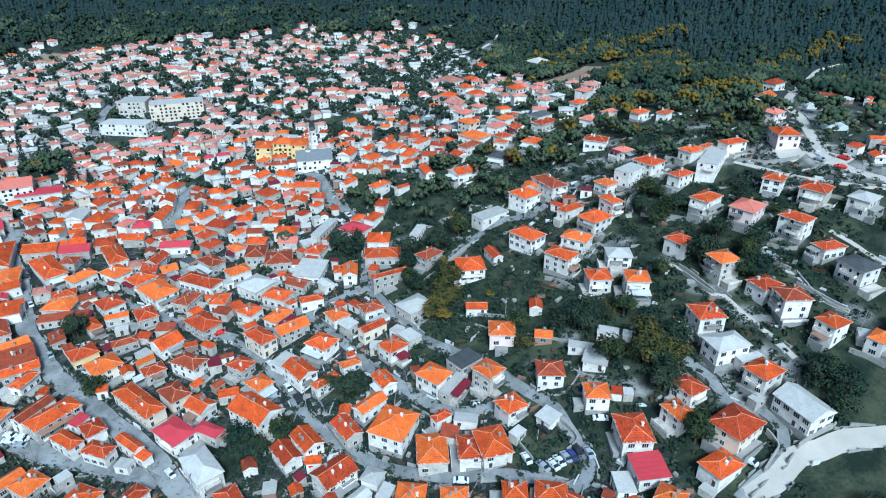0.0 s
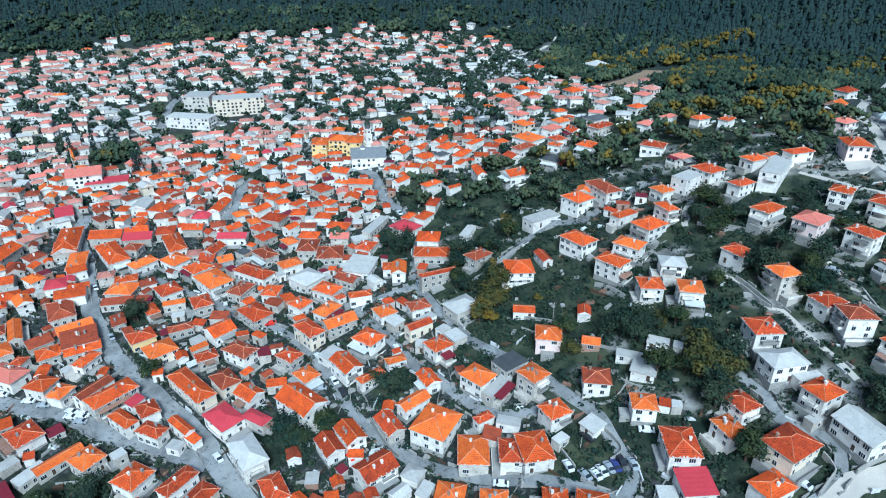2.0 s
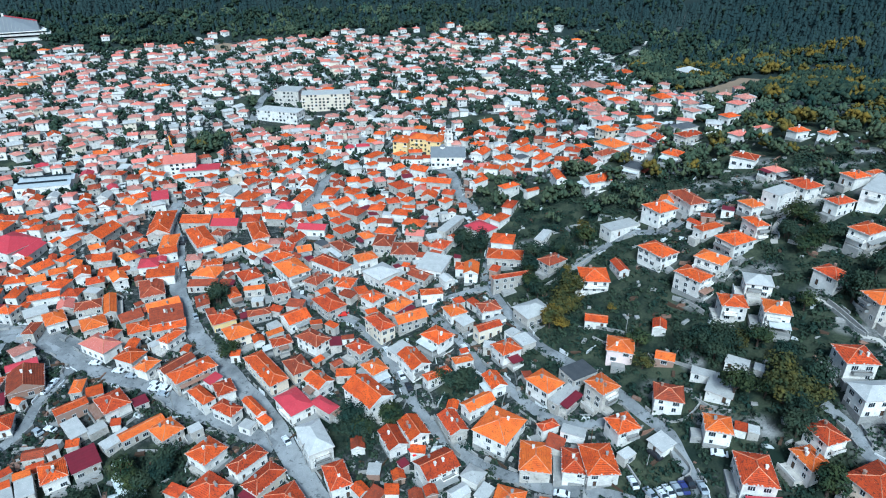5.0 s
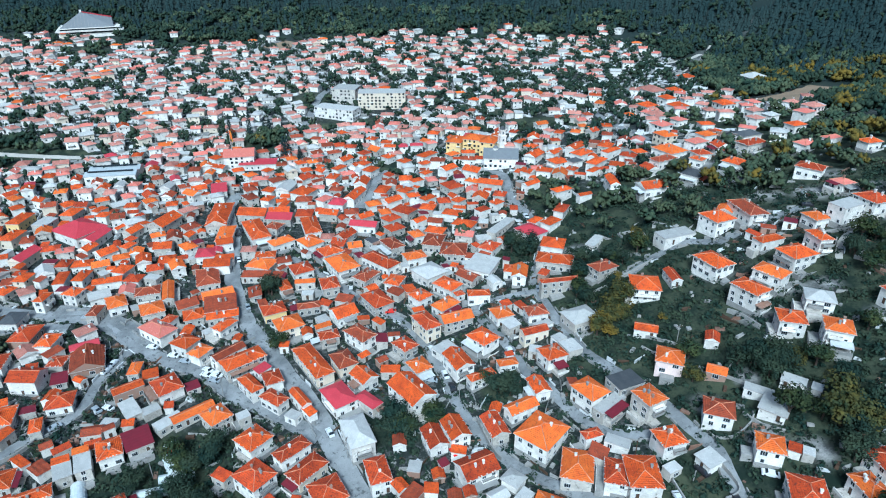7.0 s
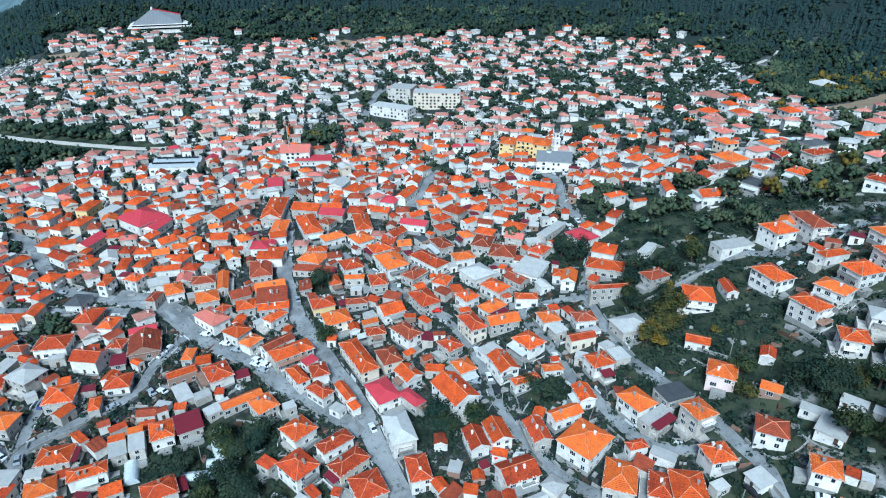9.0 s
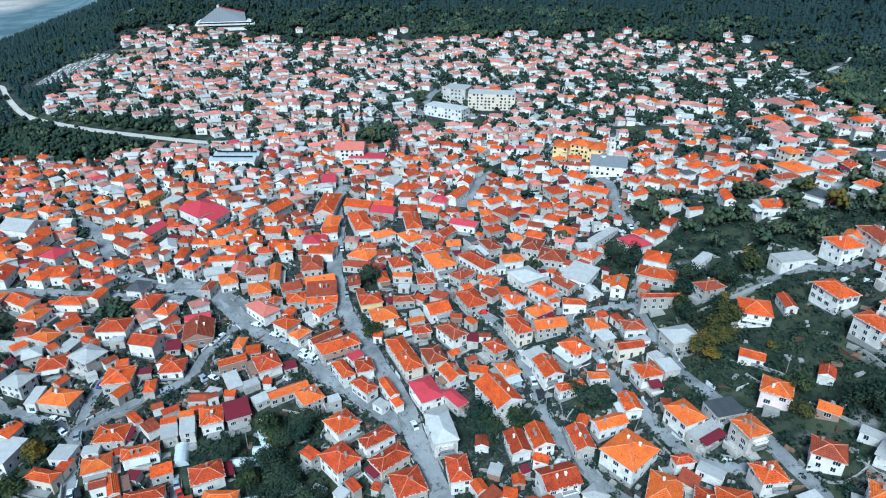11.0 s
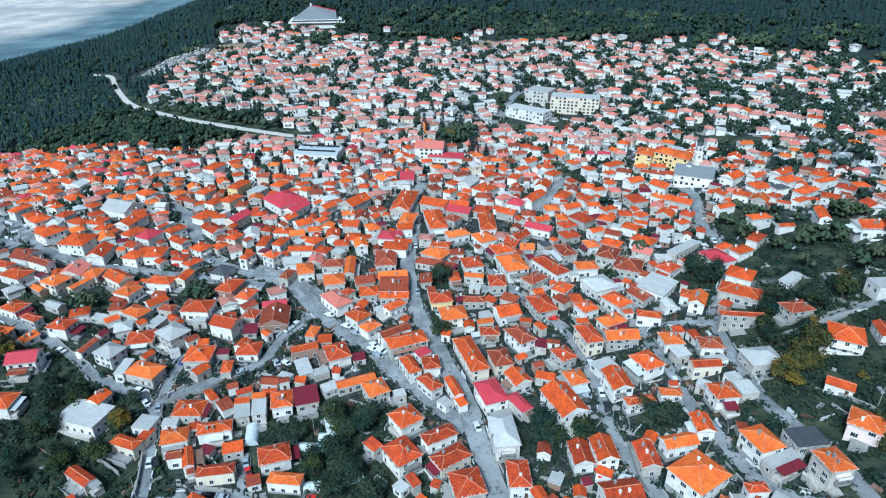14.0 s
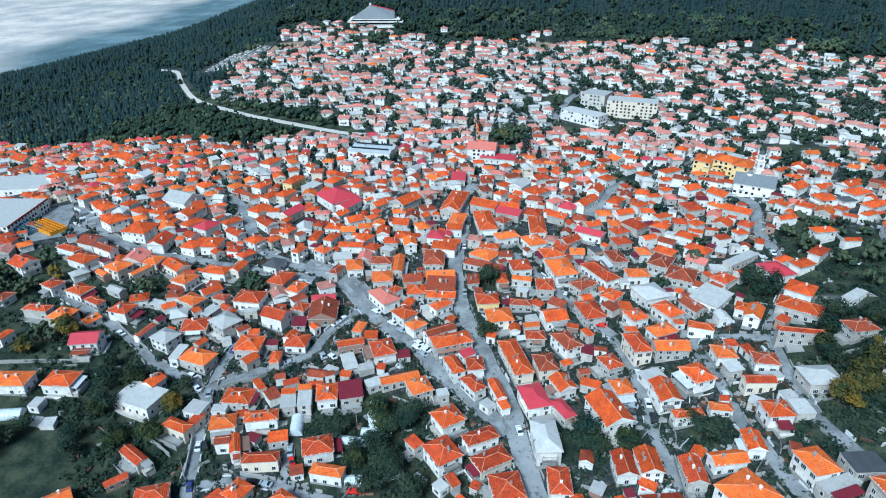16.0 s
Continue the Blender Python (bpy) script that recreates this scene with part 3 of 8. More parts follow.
def roof_shape(w, d, h, shape, rise):
    """Slopes, edge and underside of a roof over w x d, eaves at height h. Slots: 0 tiles, 1 edge, 2 underside. Also the ridge lines."""
    a, b, t = w / 2, d / 2, 0.2
    low = [(-a, -b, h), (a, -b, h), (a, b, h), (-a, b, h)]
    under = [(x, y, z - t) for x, y, z in low]
    edge = [(0, 1, 5, 4), (1, 2, 6, 5), (2, 3, 7, 6), (3, 0, 4, 7)]
    if shape == "h":
        if w >= d:
            top = [(-(a - b) * 0.98, 0, h + rise), ((a - b) * 0.98 + 0.02, 0, h + rise)]
            faces = [(0, 1, 9, 8), (1, 2, 9), (2, 3, 8, 9), (3, 0, 8)]
            lines = [(0, 8), (3, 8), (1, 9), (2, 9), (8, 9)]
        else:
            top = [(0, -(b - a) * 0.98, h + rise), (0, (b - a) * 0.98 + 0.02, h + rise)]
            faces = [(0, 1, 8), (1, 2, 9, 8), (2, 3, 9), (3, 0, 8, 9)]
            lines = [(0, 8), (1, 8), (2, 9), (3, 9), (8, 9)]
    elif shape == "g":
        if w >= d:
            top = [(-a, 0, h + rise), (a, 0, h + rise)]
            faces, lines = [(0, 1, 9, 8), (2, 3, 8, 9)], [(8, 9)]
            gables = [(1, 2, 9), (3, 0, 8)]
        else:
            top = [(0, -b, h + rise), (0, b, h + rise)]
            faces, lines = [(1, 2, 9, 8), (3, 0, 8, 9)], [(8, 9)]
            gables = [(0, 1, 8), (2, 3, 9)]
    elif shape == "s":
        low[2], low[3] = (a, b, h + rise), (-a, b, h + rise)
        under = [(x, y, z - t) for x, y, z in low]
        top, faces, lines = [], [(0, 1, 2, 3)], []
    else:
        top, faces, lines = [], [(0, 1, 2, 3)], []
    verts = low + under + top
    slots = [0] * len(faces) + [1] * 4 + [2]
    faces = faces + [tuple(reversed(f)) for f in edge] + [(7, 6, 5, 4)]
    if shape == "g":
        faces += gables
        slots += [3, 3]
    return verts, faces, slots, [(Vector(verts[i]), Vector(verts[j])) for i, j in lines]


def eave_course(w, d, h, shape, rise, roof, rng):
    """Pale mortared tile ends along the eaves, a toothed band round the roof."""
    pitch = rise / (min(w, d) / 2)
    kit = Kit()
    for turn, half, length in ((0, d / 2, w), (90, w / 2, d), (180, d / 2, w), (-90, w / 2, d)):
        if shape == "g" and (turn in (90, -90)) == (w >= d):
            continue
        m = pose(0, 0, 0, 0, 0, turn)
        n = int(length / 0.42)
        deep = [0.06 if i % 2 or rng.random() < 0.5 else rng.uniform(0.14, 0.42) for i in range(n)]
        pts, faces = [], []
        for i in range(n + 1):
            u = -length / 2 + i * length / n
            for v in (0.0, 0.06):
                pts.append(m @ Vector((u, -half + v - 0.02, h + v * pitch + 0.05)))
        for i in range(n):
            faces.append((2 * i, 2 * i + 2, 2 * i + 3, 2 * i + 1))
            if deep[i] > 0.1 and 1 < i < n - 2:
                k = len(pts)
                for e in (i, i + 1):
                    u = -length / 2 + e * length / n
                    pts.append(m @ Vector((u, -half + deep[i], h + deep[i] * pitch + 0.06)))
                faces.append((2 * i + 1, 2 * i + 3, k + 1, k))
        kit.add(pts, faces)
        if shape == "g":
            kit.link("eave_course", [MORTAR], roof)
            kit = Kit()
    if shape != "g":
        kit.link("eave_course", [MORTAR], roof)


def house(x, y, w, d, rot, h=5.4, shape="h", tile="o", wall="w", near=2, rise=0.0, balcony=False, name="house"):
    """A house whose eaves span w x d. near: 2 with every window its own part, 1 and 0 with windows set into the walls."""
    rng = random.Random(int(x * 13.7 + y * 71.3))
    z = ground_z(x, y)
    TAKEN.append((x, y, max(w, d) * 0.5))
    root = new(name)
    root.matrix_basis = pose(x, y, z, 0, 0, rot)
    # Past the nearest houses, haze is put in by choosing paler tiles.
    if tile == "o":
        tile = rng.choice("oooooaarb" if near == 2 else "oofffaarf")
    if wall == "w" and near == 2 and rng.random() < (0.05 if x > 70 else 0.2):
        wall = "g"
    over = 0.45 if min(w, d) > 5 else 0.2
    if shape == "f":
        over = 0.1
    rise = rise or {"h": 0.21, "g": 0.24, "s": 0.12, "f": 0.0}[shape] * min(w, d) * rng.uniform(0.9, 1.1)
    a, b = w / 2 - over, d / 2 - over
    kit = Kit().box(-a, a, -b, b, -3.5, h - 0.1, 0)
    storeys = max(1, round(h / 2.35))
    places = []
    uphill = math.degrees(math.atan2(-x, y))
    for side, half, length in ((0, b, 2 * a), (1, a, 2 * b), (2, b, 2 * a), (3, a, 2 * b)):
        count = int((length - 0.6) / 2.5)
        if near == 2 and math.cos(radians(rot + (0, 90, 180, -90)[side] - uphill)) < -0.25:
            count = min(count, 1)  # the back towards the slope has a single window
        for s in range(storeys):
            zc = s * (h / storeys) + 1.3
            if zc + 0.7 > h - 0.1:
                continue
            for i in range(count):
                if rng.random() < (0.22 if near else 0.1):
                    continue
                u = (i + 0.5) * length / count - length / 2
                places.append((side, half, u + rng.uniform(-0.25, 0.25), zc, s))
    turned = {0: 0, 1: 90, 2: 180, 3: -90}
    eye = (Vector((-x, -y, 0)).normalized()).to_2d()
    sides = [(0, b, 2 * a), (1, a, 2 * b), (2, b, 2 * a), (3, a, 2 * b)]
    fronts = sorted(sides, key=lambda q: -(eye.x * math.sin(radians(rot + turned[q[0]])) - eye.y * math.cos(radians(rot + turned[q[0]]))))
    if near < 2:
        for side, half, u, zc, s in places:
            m = pose(0, 0, 0, 0, 0, turned[side])
            ww, hh = rng.choice(((0.55, 0.62), (0.7, 0.65)))
            pts = [m @ Vector(p) for p in box(u - ww, u + ww, -half - 0.05, -half + 0.02, zc - hh, zc + hh)]
            kit.add(pts, [BOX[0], BOX[1], BOX[3], BOX[4]], (1, 2, 2, 2))
            if near == 1 and rng.random() < 0.15:
                pts = [m @ Vector(p) for p in box(u - 1.2, u + 1.2, -half - 0.9, -half, zc - 1.3, zc - 1.12)]
                kit.add(pts, BOX, 2)
    kit.link("wall", [WALLS[wall], PANE, FRAME], root)
    verts, faces, slots, lines = roof_shape(w, d, h, shape, rise)
    roof = link_mesh("roof", verts, faces, [ROOFS[tile], FASCIA, SOFFIT, WALLS[wall]], slots, root)
    if near == 2 and h > 3.0 and rng.random() < 0.45:
        Kit().box(-a - 0.04, a + 0.04, -b - 0.04, b + 0.04, -3.5, 0.5).link("plinth", [STONE], root)
    if near == 2:
        if lines and tile in "oarbsf":
            tops, pts, quads = {}, [], []
            for p, q in lines:
                side = (q - p).cross(Vector((0, 0, 1))).normalized() * 0.12
                ends = []
                for e in (p, q):
                    key = tuple(round(c, 2) for c in e)
                    if key not in tops:
                        tops[key] = len(pts)
                        pts.append(e + Vector((0, 0, 0.11)))
                    ends.append((len(pts), tops[key], len(pts) + 1))
                    pts += [e - side - Vector((0, 0, 0.03)), e + side - Vector((0, 0, 0.03))]
                (a0, a1, a2), (b0, b1, b2) = ends
                quads += [(a0, b0, b1, a1), (a1, b1, b2, a2)]
            link_mesh("ridge_cap", pts, quads, [CAP], None, roof)
        if tile in "oarbf" and shape in "hg" and min(w, d) > 5 and rng.random() < 0.7:
            eave_course(w, d, h, shape, rise, roof, rng)
        size = rng.choice((0, 0, 1, 2))
        for side, half, u, zc, s in places:
            me = WINDOWS[size if rng.random() < 0.8 else 1]
            if s == 0 and rng.random() < 0.12:
                me, zc = DOOR, 0.1
            ob = new("door" if me is DOOR else "window", me)
            ob.parent = root
            ob.matrix_basis = pose(0, 0, 0, 0, 0, turned[side]) @ pose(u, -half, zc)
        if balcony or h > 4.4 and wall in "wck" and rng.random() < 0.4:
            side, half, length = fronts[0] if rng.random() < 0.7 else fronts[1]
            u0, u1 = sorted(rng.choice(((-0.42, 0.42), (-0.42, 0.1), (-0.1, 0.42), (-0.3, 0.3))))
            for s in range(1, storeys):
                zb = s * h / storeys
                deck = link_mesh("balcony", *tray(u0 * length, u1 * length, -half - 1.3, -half + 0.05, zb - 0.15, zb + 0.75, 0.07), [WALLS["w"] if rng.random() < 0.6 else CONCRETE], None, root)
                deck.matrix_basis = pose(0, 0, 0, 0, 0, turned[side])
                rail = Kit().beam((u0 * length, -half - 1.26, zb + 0.93), (u1 * length, -half - 1.26, zb + 0.93), 0.06, 0.06)
                for e in (u0, u1):
                    rail.beam((e * length, -half - 1.26, zb + 0.7), (e * length, -half - 1.26, zb + 0.72), 0.06, 0.25)
                rail.link("railing", [TIMBER], deck)
    if near and tile in "oarbsf" and min(w, d) > 5:
        for i in range(rng.choice((1, 1, 2, 3)) if near == 2 else 1):
            u, v = rng.uniform(-0.5, 0.5), rng.uniform(-0.5, 0.5)
            fall = max(abs(u), abs(v)) if shape == "h" else abs(v if w >= d else u)
            ob = new("chimney", rng.choice(CHIMNEYS))
            ob.parent = root
            ob.matrix_basis = pose(u * w / 2, v * d / 2, h + rise * (1 - fall) + 0.15)
    HOMES.append((root, x, y, rot, fronts, h))
    high = "low" if h < 4 else "tall" if h > 7 else "two-storey"
    tagged(root, f"{high} {WALL_WORDS[wall]} house with a {SHAPE_WORDS[shape]} {COLOUR_WORDS[tile]} roof", "house", "houses of the town")
    return root


class Quarter:
    """Many houses joined into one object, for the parts of the town past counting."""

    def __init__(self):
        self.kit = Kit()
        self.mats = list(ROOFS.values()) + list(WALLS.values()) + [FASCIA, SOFFIT, PANE, FRAME, CONCRETE]
        self.slot = {("r", k): i for i, k in enumerate(ROOFS)} | {("w", k): len(ROOFS) + i for i, k in enumerate(WALLS)}
        self.fascia, self.soffit, self.pane, self.frame, self.concrete = range(len(ROOFS) + len(WALLS), len(self.mats))

    def house(self, x, y, w, d, rot, h=5.4, shape="h", tile="o", wall="w", steep=1.0):
        rng = random.Random(int(x * 13.7 + y * 71.3))
        TAKEN.append((x, y, max(w, d) * 0.5))
        # Far orange and red roofs swap to paled tiles, haze put into the colour.
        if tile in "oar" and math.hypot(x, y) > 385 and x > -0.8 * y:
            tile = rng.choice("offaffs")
        m = pose(x, y, ground_z(x, y), 0, 0, rot)
        put = lambda pts: [m @ Vector(p) for p in pts]
        over = 0.1 if shape == "f" else 0.45 if min(w, d) > 5 else 0.2
        rise = {"h": 0.21, "g": 0.24, "s": 0.12, "f": 0.0}[shape] * min(w, d) * rng.uniform(0.85, 1.15) * steep
        a, b = w / 2 - over, d / 2 - over
        skin = self.slot["w", wall]
        self.kit.add(put(box(-a, a, -b, b, -3.5, h - 0.1)), BOX, skin)
        storeys = max(1, round(h / 2.35))
        for side, half, length in ((0, b, 2 * a), (90, a, 2 * b), (180, b, 2 * a), (-90, a, 2 * b)):
            count = int((length - 0.6) / 2.7)
            turn = m @ pose(0, 0, 0, 0, 0, side)
            for s in range(storeys):
                zc = s * (h / storeys) + 1.3
                if zc + 0.7 > h - 0.1:
                    continue
                for i in range(count):
                    if rng.random() < (0.35 if h < 5 else 0.5):
                        continue
                    u = (i + 0.5) * length / count - length / 2 + rng.uniform(-0.3, 0.3)
                    ww, hh = rng.choice(((0.32, 0.45), (0.42, 0.5)))
                    self.kit.add([turn @ Vector(p) for p in box(u - ww, u + ww, -half - 0.05, -half + 0.02, zc - hh, zc + hh)], [BOX[0], BOX[1], BOX[3], BOX[4]], (self.pane, self.frame, self.frame, self.frame))
                if s and rng.random() < 0.3 and length > 6:
                    self.kit.add([turn @ Vector(p) for p in tray(-length * 0.3, length * 0.2, -half - 1.2, -half + 0.05, zc - 1.5, zc - 0.6)[0]], tray(0, 1, 0, 1, 0, 1)[1], skin)
        verts, faces, slots, _ = roof_shape(w, d, h, shape, rise)
        pick = (self.slot["r", tile], self.fascia, self.soffit, skin)
        self.kit.add(put(verts), faces, [pick[s] for s in slots])
        if tile in "oarbsf" and min(w, d) > 5:
            u, v = rng.uniform(-0.5, 0.5), rng.uniform(-0.5, 0.5)
            fall = max(abs(u), abs(v)) if shape == "h" else abs(v if w >= d else u)
            self.kit.add(put([(px + u * w / 2, py + v * d / 2, pz + h + rise * (1 - fall) + 0.1) for px, py, pz in CHIMNEY[0]]), CHIMNEY[1], skin if rng.random() < 0.7 else self.concrete)


CELLS = {}


def clear(x, y, room):
    """Whether a round plot there meets no house and no street."""
    if "seen" not in CELLS:
        CELLS["seen"] = 0
        for line, wide in ROAD_LINES:
            for p in line:
                CELLS.setdefault((int(p.x // 20), int(p.y // 20)), []).append((p.x, p.y, wide / 2))
    for ox, oy, orad in TAKEN[CELLS["seen"]:]:
        CELLS.setdefault((int(ox // 20), int(oy // 20)), []).append((ox, oy, orad))
    CELLS["seen"] = len(TAKEN)
    i, j = int(x // 20), int(y // 20)
    for k in range(i - 1, i + 2):
        for n in range(j - 1, j + 2):
            for ox, oy, orad in CELLS.get((k, n), ()):
                if (ox - x) ** 2 + (oy - y) ** 2 < (orad + room) ** 2:
                    return False
    return True


house(-52.0, 149.0, 8.9, 9.0, -40, 4.1, "h", "o", "w")
house(-48.6, 134.7, 10.3, 8.9, -39, 5.3, "h", "o", "w")
house(-39.5, 143.8, 5.7, 11.1, -46, 4.1, "h", "o", "w")
house(-33.9, 136.4, 6.9, 11.4, -41, 4.1, "h", "r", "c")
house(-27.0, 128.1, 9.4, 10.1, 29, 4.1, "h", "r", "w")
house(-42.7, 127.0, 5.2, 2.9, -43, 3.3, "s", "r", "w")
house(-13.1, 132.3, 6.6, 10.2, 17, 4.9, "h", "r", "w")
house(-45.7, 124.8, 4.1, 3.5, -29, 2.7, "s", "w", "w")
house(-52.7, 125.6, 4.4, 3.1, -22, 2, "s", "w", "g")
house(-36.0, 127.3, 2.8, 2.9, -11, 2.7, "s", "r", "g")

house(-122.5, 136.2, 10.1, 8.2, 15, 3.3, "h", "o", "w")
house(-109.8, 130.7, 11.0, 5.5, 28, 4.1, "h", "o", "w")
house(-119.8, 124.2, 8.5, 6.9, 30, 4.1, "h", "o", "w")
house(-105.0, 139.3, 5.1, 6.4, 29, 4.1, "s", "w", "g")
house(-100.4, 142.1, 4.7, 7.9, 26, 4.3, "s", "w", "g")
house(-106.9, 142.7, 4.9, 2.8, 25, 4.5, "s", "o", "g")
house(-102.5, 146.0, 4.6, 2.8, 25, 4.8, "s", "o", "g")
house(-94.8, 147.3, 7.4, 8.9, 27, 4.1, "h", "o", "w")
house(-87.9, 151.2, 8.2, 8.5, 32, 3.3, "s", "m", "w")
house(-74.3, 162.1, 13.9, 4.5, 38, 2.9, "g", "a", "g")
house(-65.7, 158.8, 8.5, 7.8, -46, 4.5, "h", "a", "g")
house(-81.1, 159.0, 4.7, 8.9, -42, 2.7, "f", "w", "g")
house(-100.8, 126.0, 6.3, 4.5, 32, 2.9, "s", "o", "g")
house(-111.2, 118.2, 3.4, 8.4, 37, 4.1, "g", "o", "w")
house(-115.5, 117.9, 4.7, 3.9, 29, 4.1, "g", "o", "w")
house(-100.8, 116.5, 11.2, 4.5, 24, 4.1, "h", "r", "c")
house(-86.7, 126.3, 9.8, 8.0, 33, 4.1, "h", "r", "w")
house(-79.4, 119.1, 10.2, 4.6, 9, 4.1, "h", "o", "w")
house(-88.8, 117.0, 4.2, 3.9, 35, 2.7, "s", "b", "w")
house(-100.5, 104.3, 6.8, 7.1, -10, 4.1, "h", "o", "c")
house(-86.7, 106.4, 6.5, 4.9, -15, 4.1, "h", "o", "w")
house(-58.8, 137.0, 5.4, 3.8, -30, 3.3, "s", "r", "g")

house(-195.3, 112.6, 12.6, 8.2, 20, 4.1, "h", "o", "w")
house(-181.0, 119.2, 10.8, 8.4, 16, 4.1, "h", "o", "w")
house(-152.1, 123.8, 14.8, 10.5, -1, 4.1, "f", "w", "w")
house(-152.6, 130.8, 5.4, 6.5, -4, 4.1, "g", "o", "w")
house(-132.3, 117.7, 9.5, 4.5, -5, 4.1, "h", "o", "c")
house(-129.4, 122.8, 3.5, 5.5, -4, 2.9, "s", "r", "c")
house(-132.4, 127.0, 6.5, 6.2, 4, 3.3, "f", "w", "w")
house(-137.0, 103.7, 10.2, 4.0, -17, 3.3, "g", "r", "w")
house(-136.1, 95.2, 2.8, 6.7, -33, 2.2, "s", "r", "b")
house(-145.2, 83.0, 5.6, 8.2, -35, 3.7, "g", "o", "w")
house(-122.3, 94.3, 9.7, 7.3, 34, 3.7, "h", "r", "w")
house(-171.6, 104.4, 4.7, 3.7, 25, 1.8, "s", "w", "w")
house(-175.6, 103.5, 4.1, 2.8, 12, 1.8, "s", "w", "w")
house(-180.9, 108.9, 3.7, 4.9, 15, 2.7, "f", "w", "w")

house(-251.0, 166.3, 10.2, 8.9, -9, 5.3, "g", "r", "w")
house(-233.8, 180.6, 12.0, 8.5, -7, 4.1, "h", "o", "w")
house(-245.3, 184.3, 12.4, 5.2, -6, 4.1, "h", "r", "w")
house(-231.8, 191.3, 12.8, 5.3, -10, 4.1, "g", "o", "w")
house(-213.8, 190.5, 10.2, 10.3, 13, 4.1, "g", "s", "g")
house(-205.4, 191.6, 7.7, 8.3, 9, 4.1, "h", "o", "c")
house(-214.6, 181.0, 9.8, 8.7, -9, 4.9, "h", "o", "c")
house(-204.8, 183.1, 3.3, 10.2, -11, 4.1, "g", "o", "c")
house(-193.7, 192.4, 12.1, 7.5, -19, 4.1, "g", "o", "c")
house(-175.3, 195.9, 11.5, 7.1, 7, 4.1, "h", "o", "w")
house(-183.5, 185.3, 8.8, 9.0, -5, 4.1, "h", "o", "w")
house(-219.2, 176.2, 7.3, 3.4, -18, 2.7, "g", "o", "b")
house(-229.2, 160.4, 7.7, 6.8, -9, 4.1, "h", "r", "w")
house(-216.8, 162.1, 9.6, 7.6, -6, 3.7, "h", "o", "w")
house(-206.2, 159.1, 8.6, 4.2, -12, 3.3, "h", "r", "g")
house(-204.7, 169.0, 8.2, 4.1, -9, 2.9, "g", "w", "g")
house(-171.6, 174.6, 10.2, 7.3, -13, 3.7, "h", "o", "w")
house(-161.5, 180.3, 6.4, 4.8, 1, 3.7, "h", "o", "w")
house(-239.7, 146.6, 5.8, 7.0, 5, 3.3, "h", "o", "w")
house(-220.7, 145.6, 11.0, 5.1, 10, 4.1, "h", "r", "g")
house(-208.8, 146.2, 8.7, 8.5, 5, 4.5, "h", "o", "g")
house(-190.8, 157.8, 8.9, 7.7, 3, 4.9, "h", "r", "w")
house(-198.9, 150.0, 5.2, 6.3, -20, 2.3, "s", "o", "w")
house(-217.8, 128.5, 3.8, 6.3, 3, 4.1, "h", "o", "w")
house(-188.6, 138.0, 10.3, 8.6, 26, 5.3, "g", "p", "w")
house(-175.4, 152.0, 3.0, 9.3, -0, 2.9, "g", "o", "w")
house(-164.3, 150.7, 9.1, 8.0, -9, 4.9, "h", "w", "w")
house(-160.0, 161.9, 10.1, 9.1, 26, 3.3, "h", "o", "g")
house(-149.6, 166.8, 10.4, 9.3, -21, 4.9, "h", "w", "w")
house(-146.8, 146.6, 12.0, 8.1, -2, 4.1, "h", "o", "w")
house(-154.8, 146.0, 3.7, 8.4, 10, 3.8, "s", "w", "w")
house(-183.5, 168.5, 6.9, 3.7, 0, 2.2, "s", "w", "g")
house(-161.3, 172.4, 5.0, 7.2, -9, 2.3, "s", "w", "g")
house(-175.5, 159.8, 3.4, 3.8, -6, 2.7, "g", "m", "g")

house(-149.3, 221.5, 4.3, 7.5, -6, 5.3, "h", "o", "w")
house(-139.0, 225.0, 7.2, 6.6, -16, 5.3, "h", "o", "w")
house(-168.0, 201.5, 5.0, 8.5, 3, 4.1, "g", "o", "c")
house(-155.7, 210.8, 7.7, 9.0, -2, 3.3, "h", "d", "w")
house(-146.6, 201.7, 8.7, 11.4, -0, 3.3, "h", "r", "b")
house(-126.2, 214.1, 4.5, 8.0, -2, 4.1, "h", "o", "w")
house(-120.4, 219.7, 7.6, 10.3, 30, 4.1, "h", "o", "w")
house(-110.9, 227.6, 10.1, 7.5, 17, 3.3, "h", "o", "g")
house(-102.7, 227.4, 4.7, 15.4, 18, 3.3, "g", "a", "g")
house(-104.8, 214.9, 9.1, 9.5, 26, 4.1, "h", "a", "g")
house(-88.0, 211.3, 7.7, 8.0, 21, 3.3, "h", "o", "g")
house(-81.9, 224.2, 12.5, 7.8, 24, 3.3, "g", "a", "g")
house(-78.8, 216.7, 12.2, 10.5, 15, 3.6, "s", "b", "g")
house(-76.6, 210.5, 12.1, 5.4, 15, 3.3, "s", "o", "g")
house(-89.2, 236.4, 9.6, 15.1, 18, 3.3, "h", "o", "g")
house(-98.6, 202.7, 13.3, 8.2, -35, 4.1, "h", "s", "w")
house(-96.0, 208.1, 4.7, 5.2, -22, 4.1, "h", "o", "w")
house(-86.2, 194.9, 8.6, 7.7, -29, 4.1, "h", "o", "w")
house(-79.4, 189.8, 6.4, 7.4, -29, 3.7, "h", "o", "w")
house(-74.2, 204.0, 5.4, 9.2, -32, 3.7, "h", "o", "w")
house(-150.3, 184.3, 12.0, 9.8, 11, 4.1, "h", "o", "w")
house(-135.9, 196.8, 6.7, 8.8, -2, 4.1, "h", "o", "w")
house(-122.3, 195.0, 9.9, 4.7, 27, 3.3, "g", "p", "g")
house(-133.0, 176.7, 10.4, 8.2, -4, 5.7, "g", "o", "w")
house(-127.8, 186.4, 6.2, 6.6, -0, 3.3, "h", "r", "g")
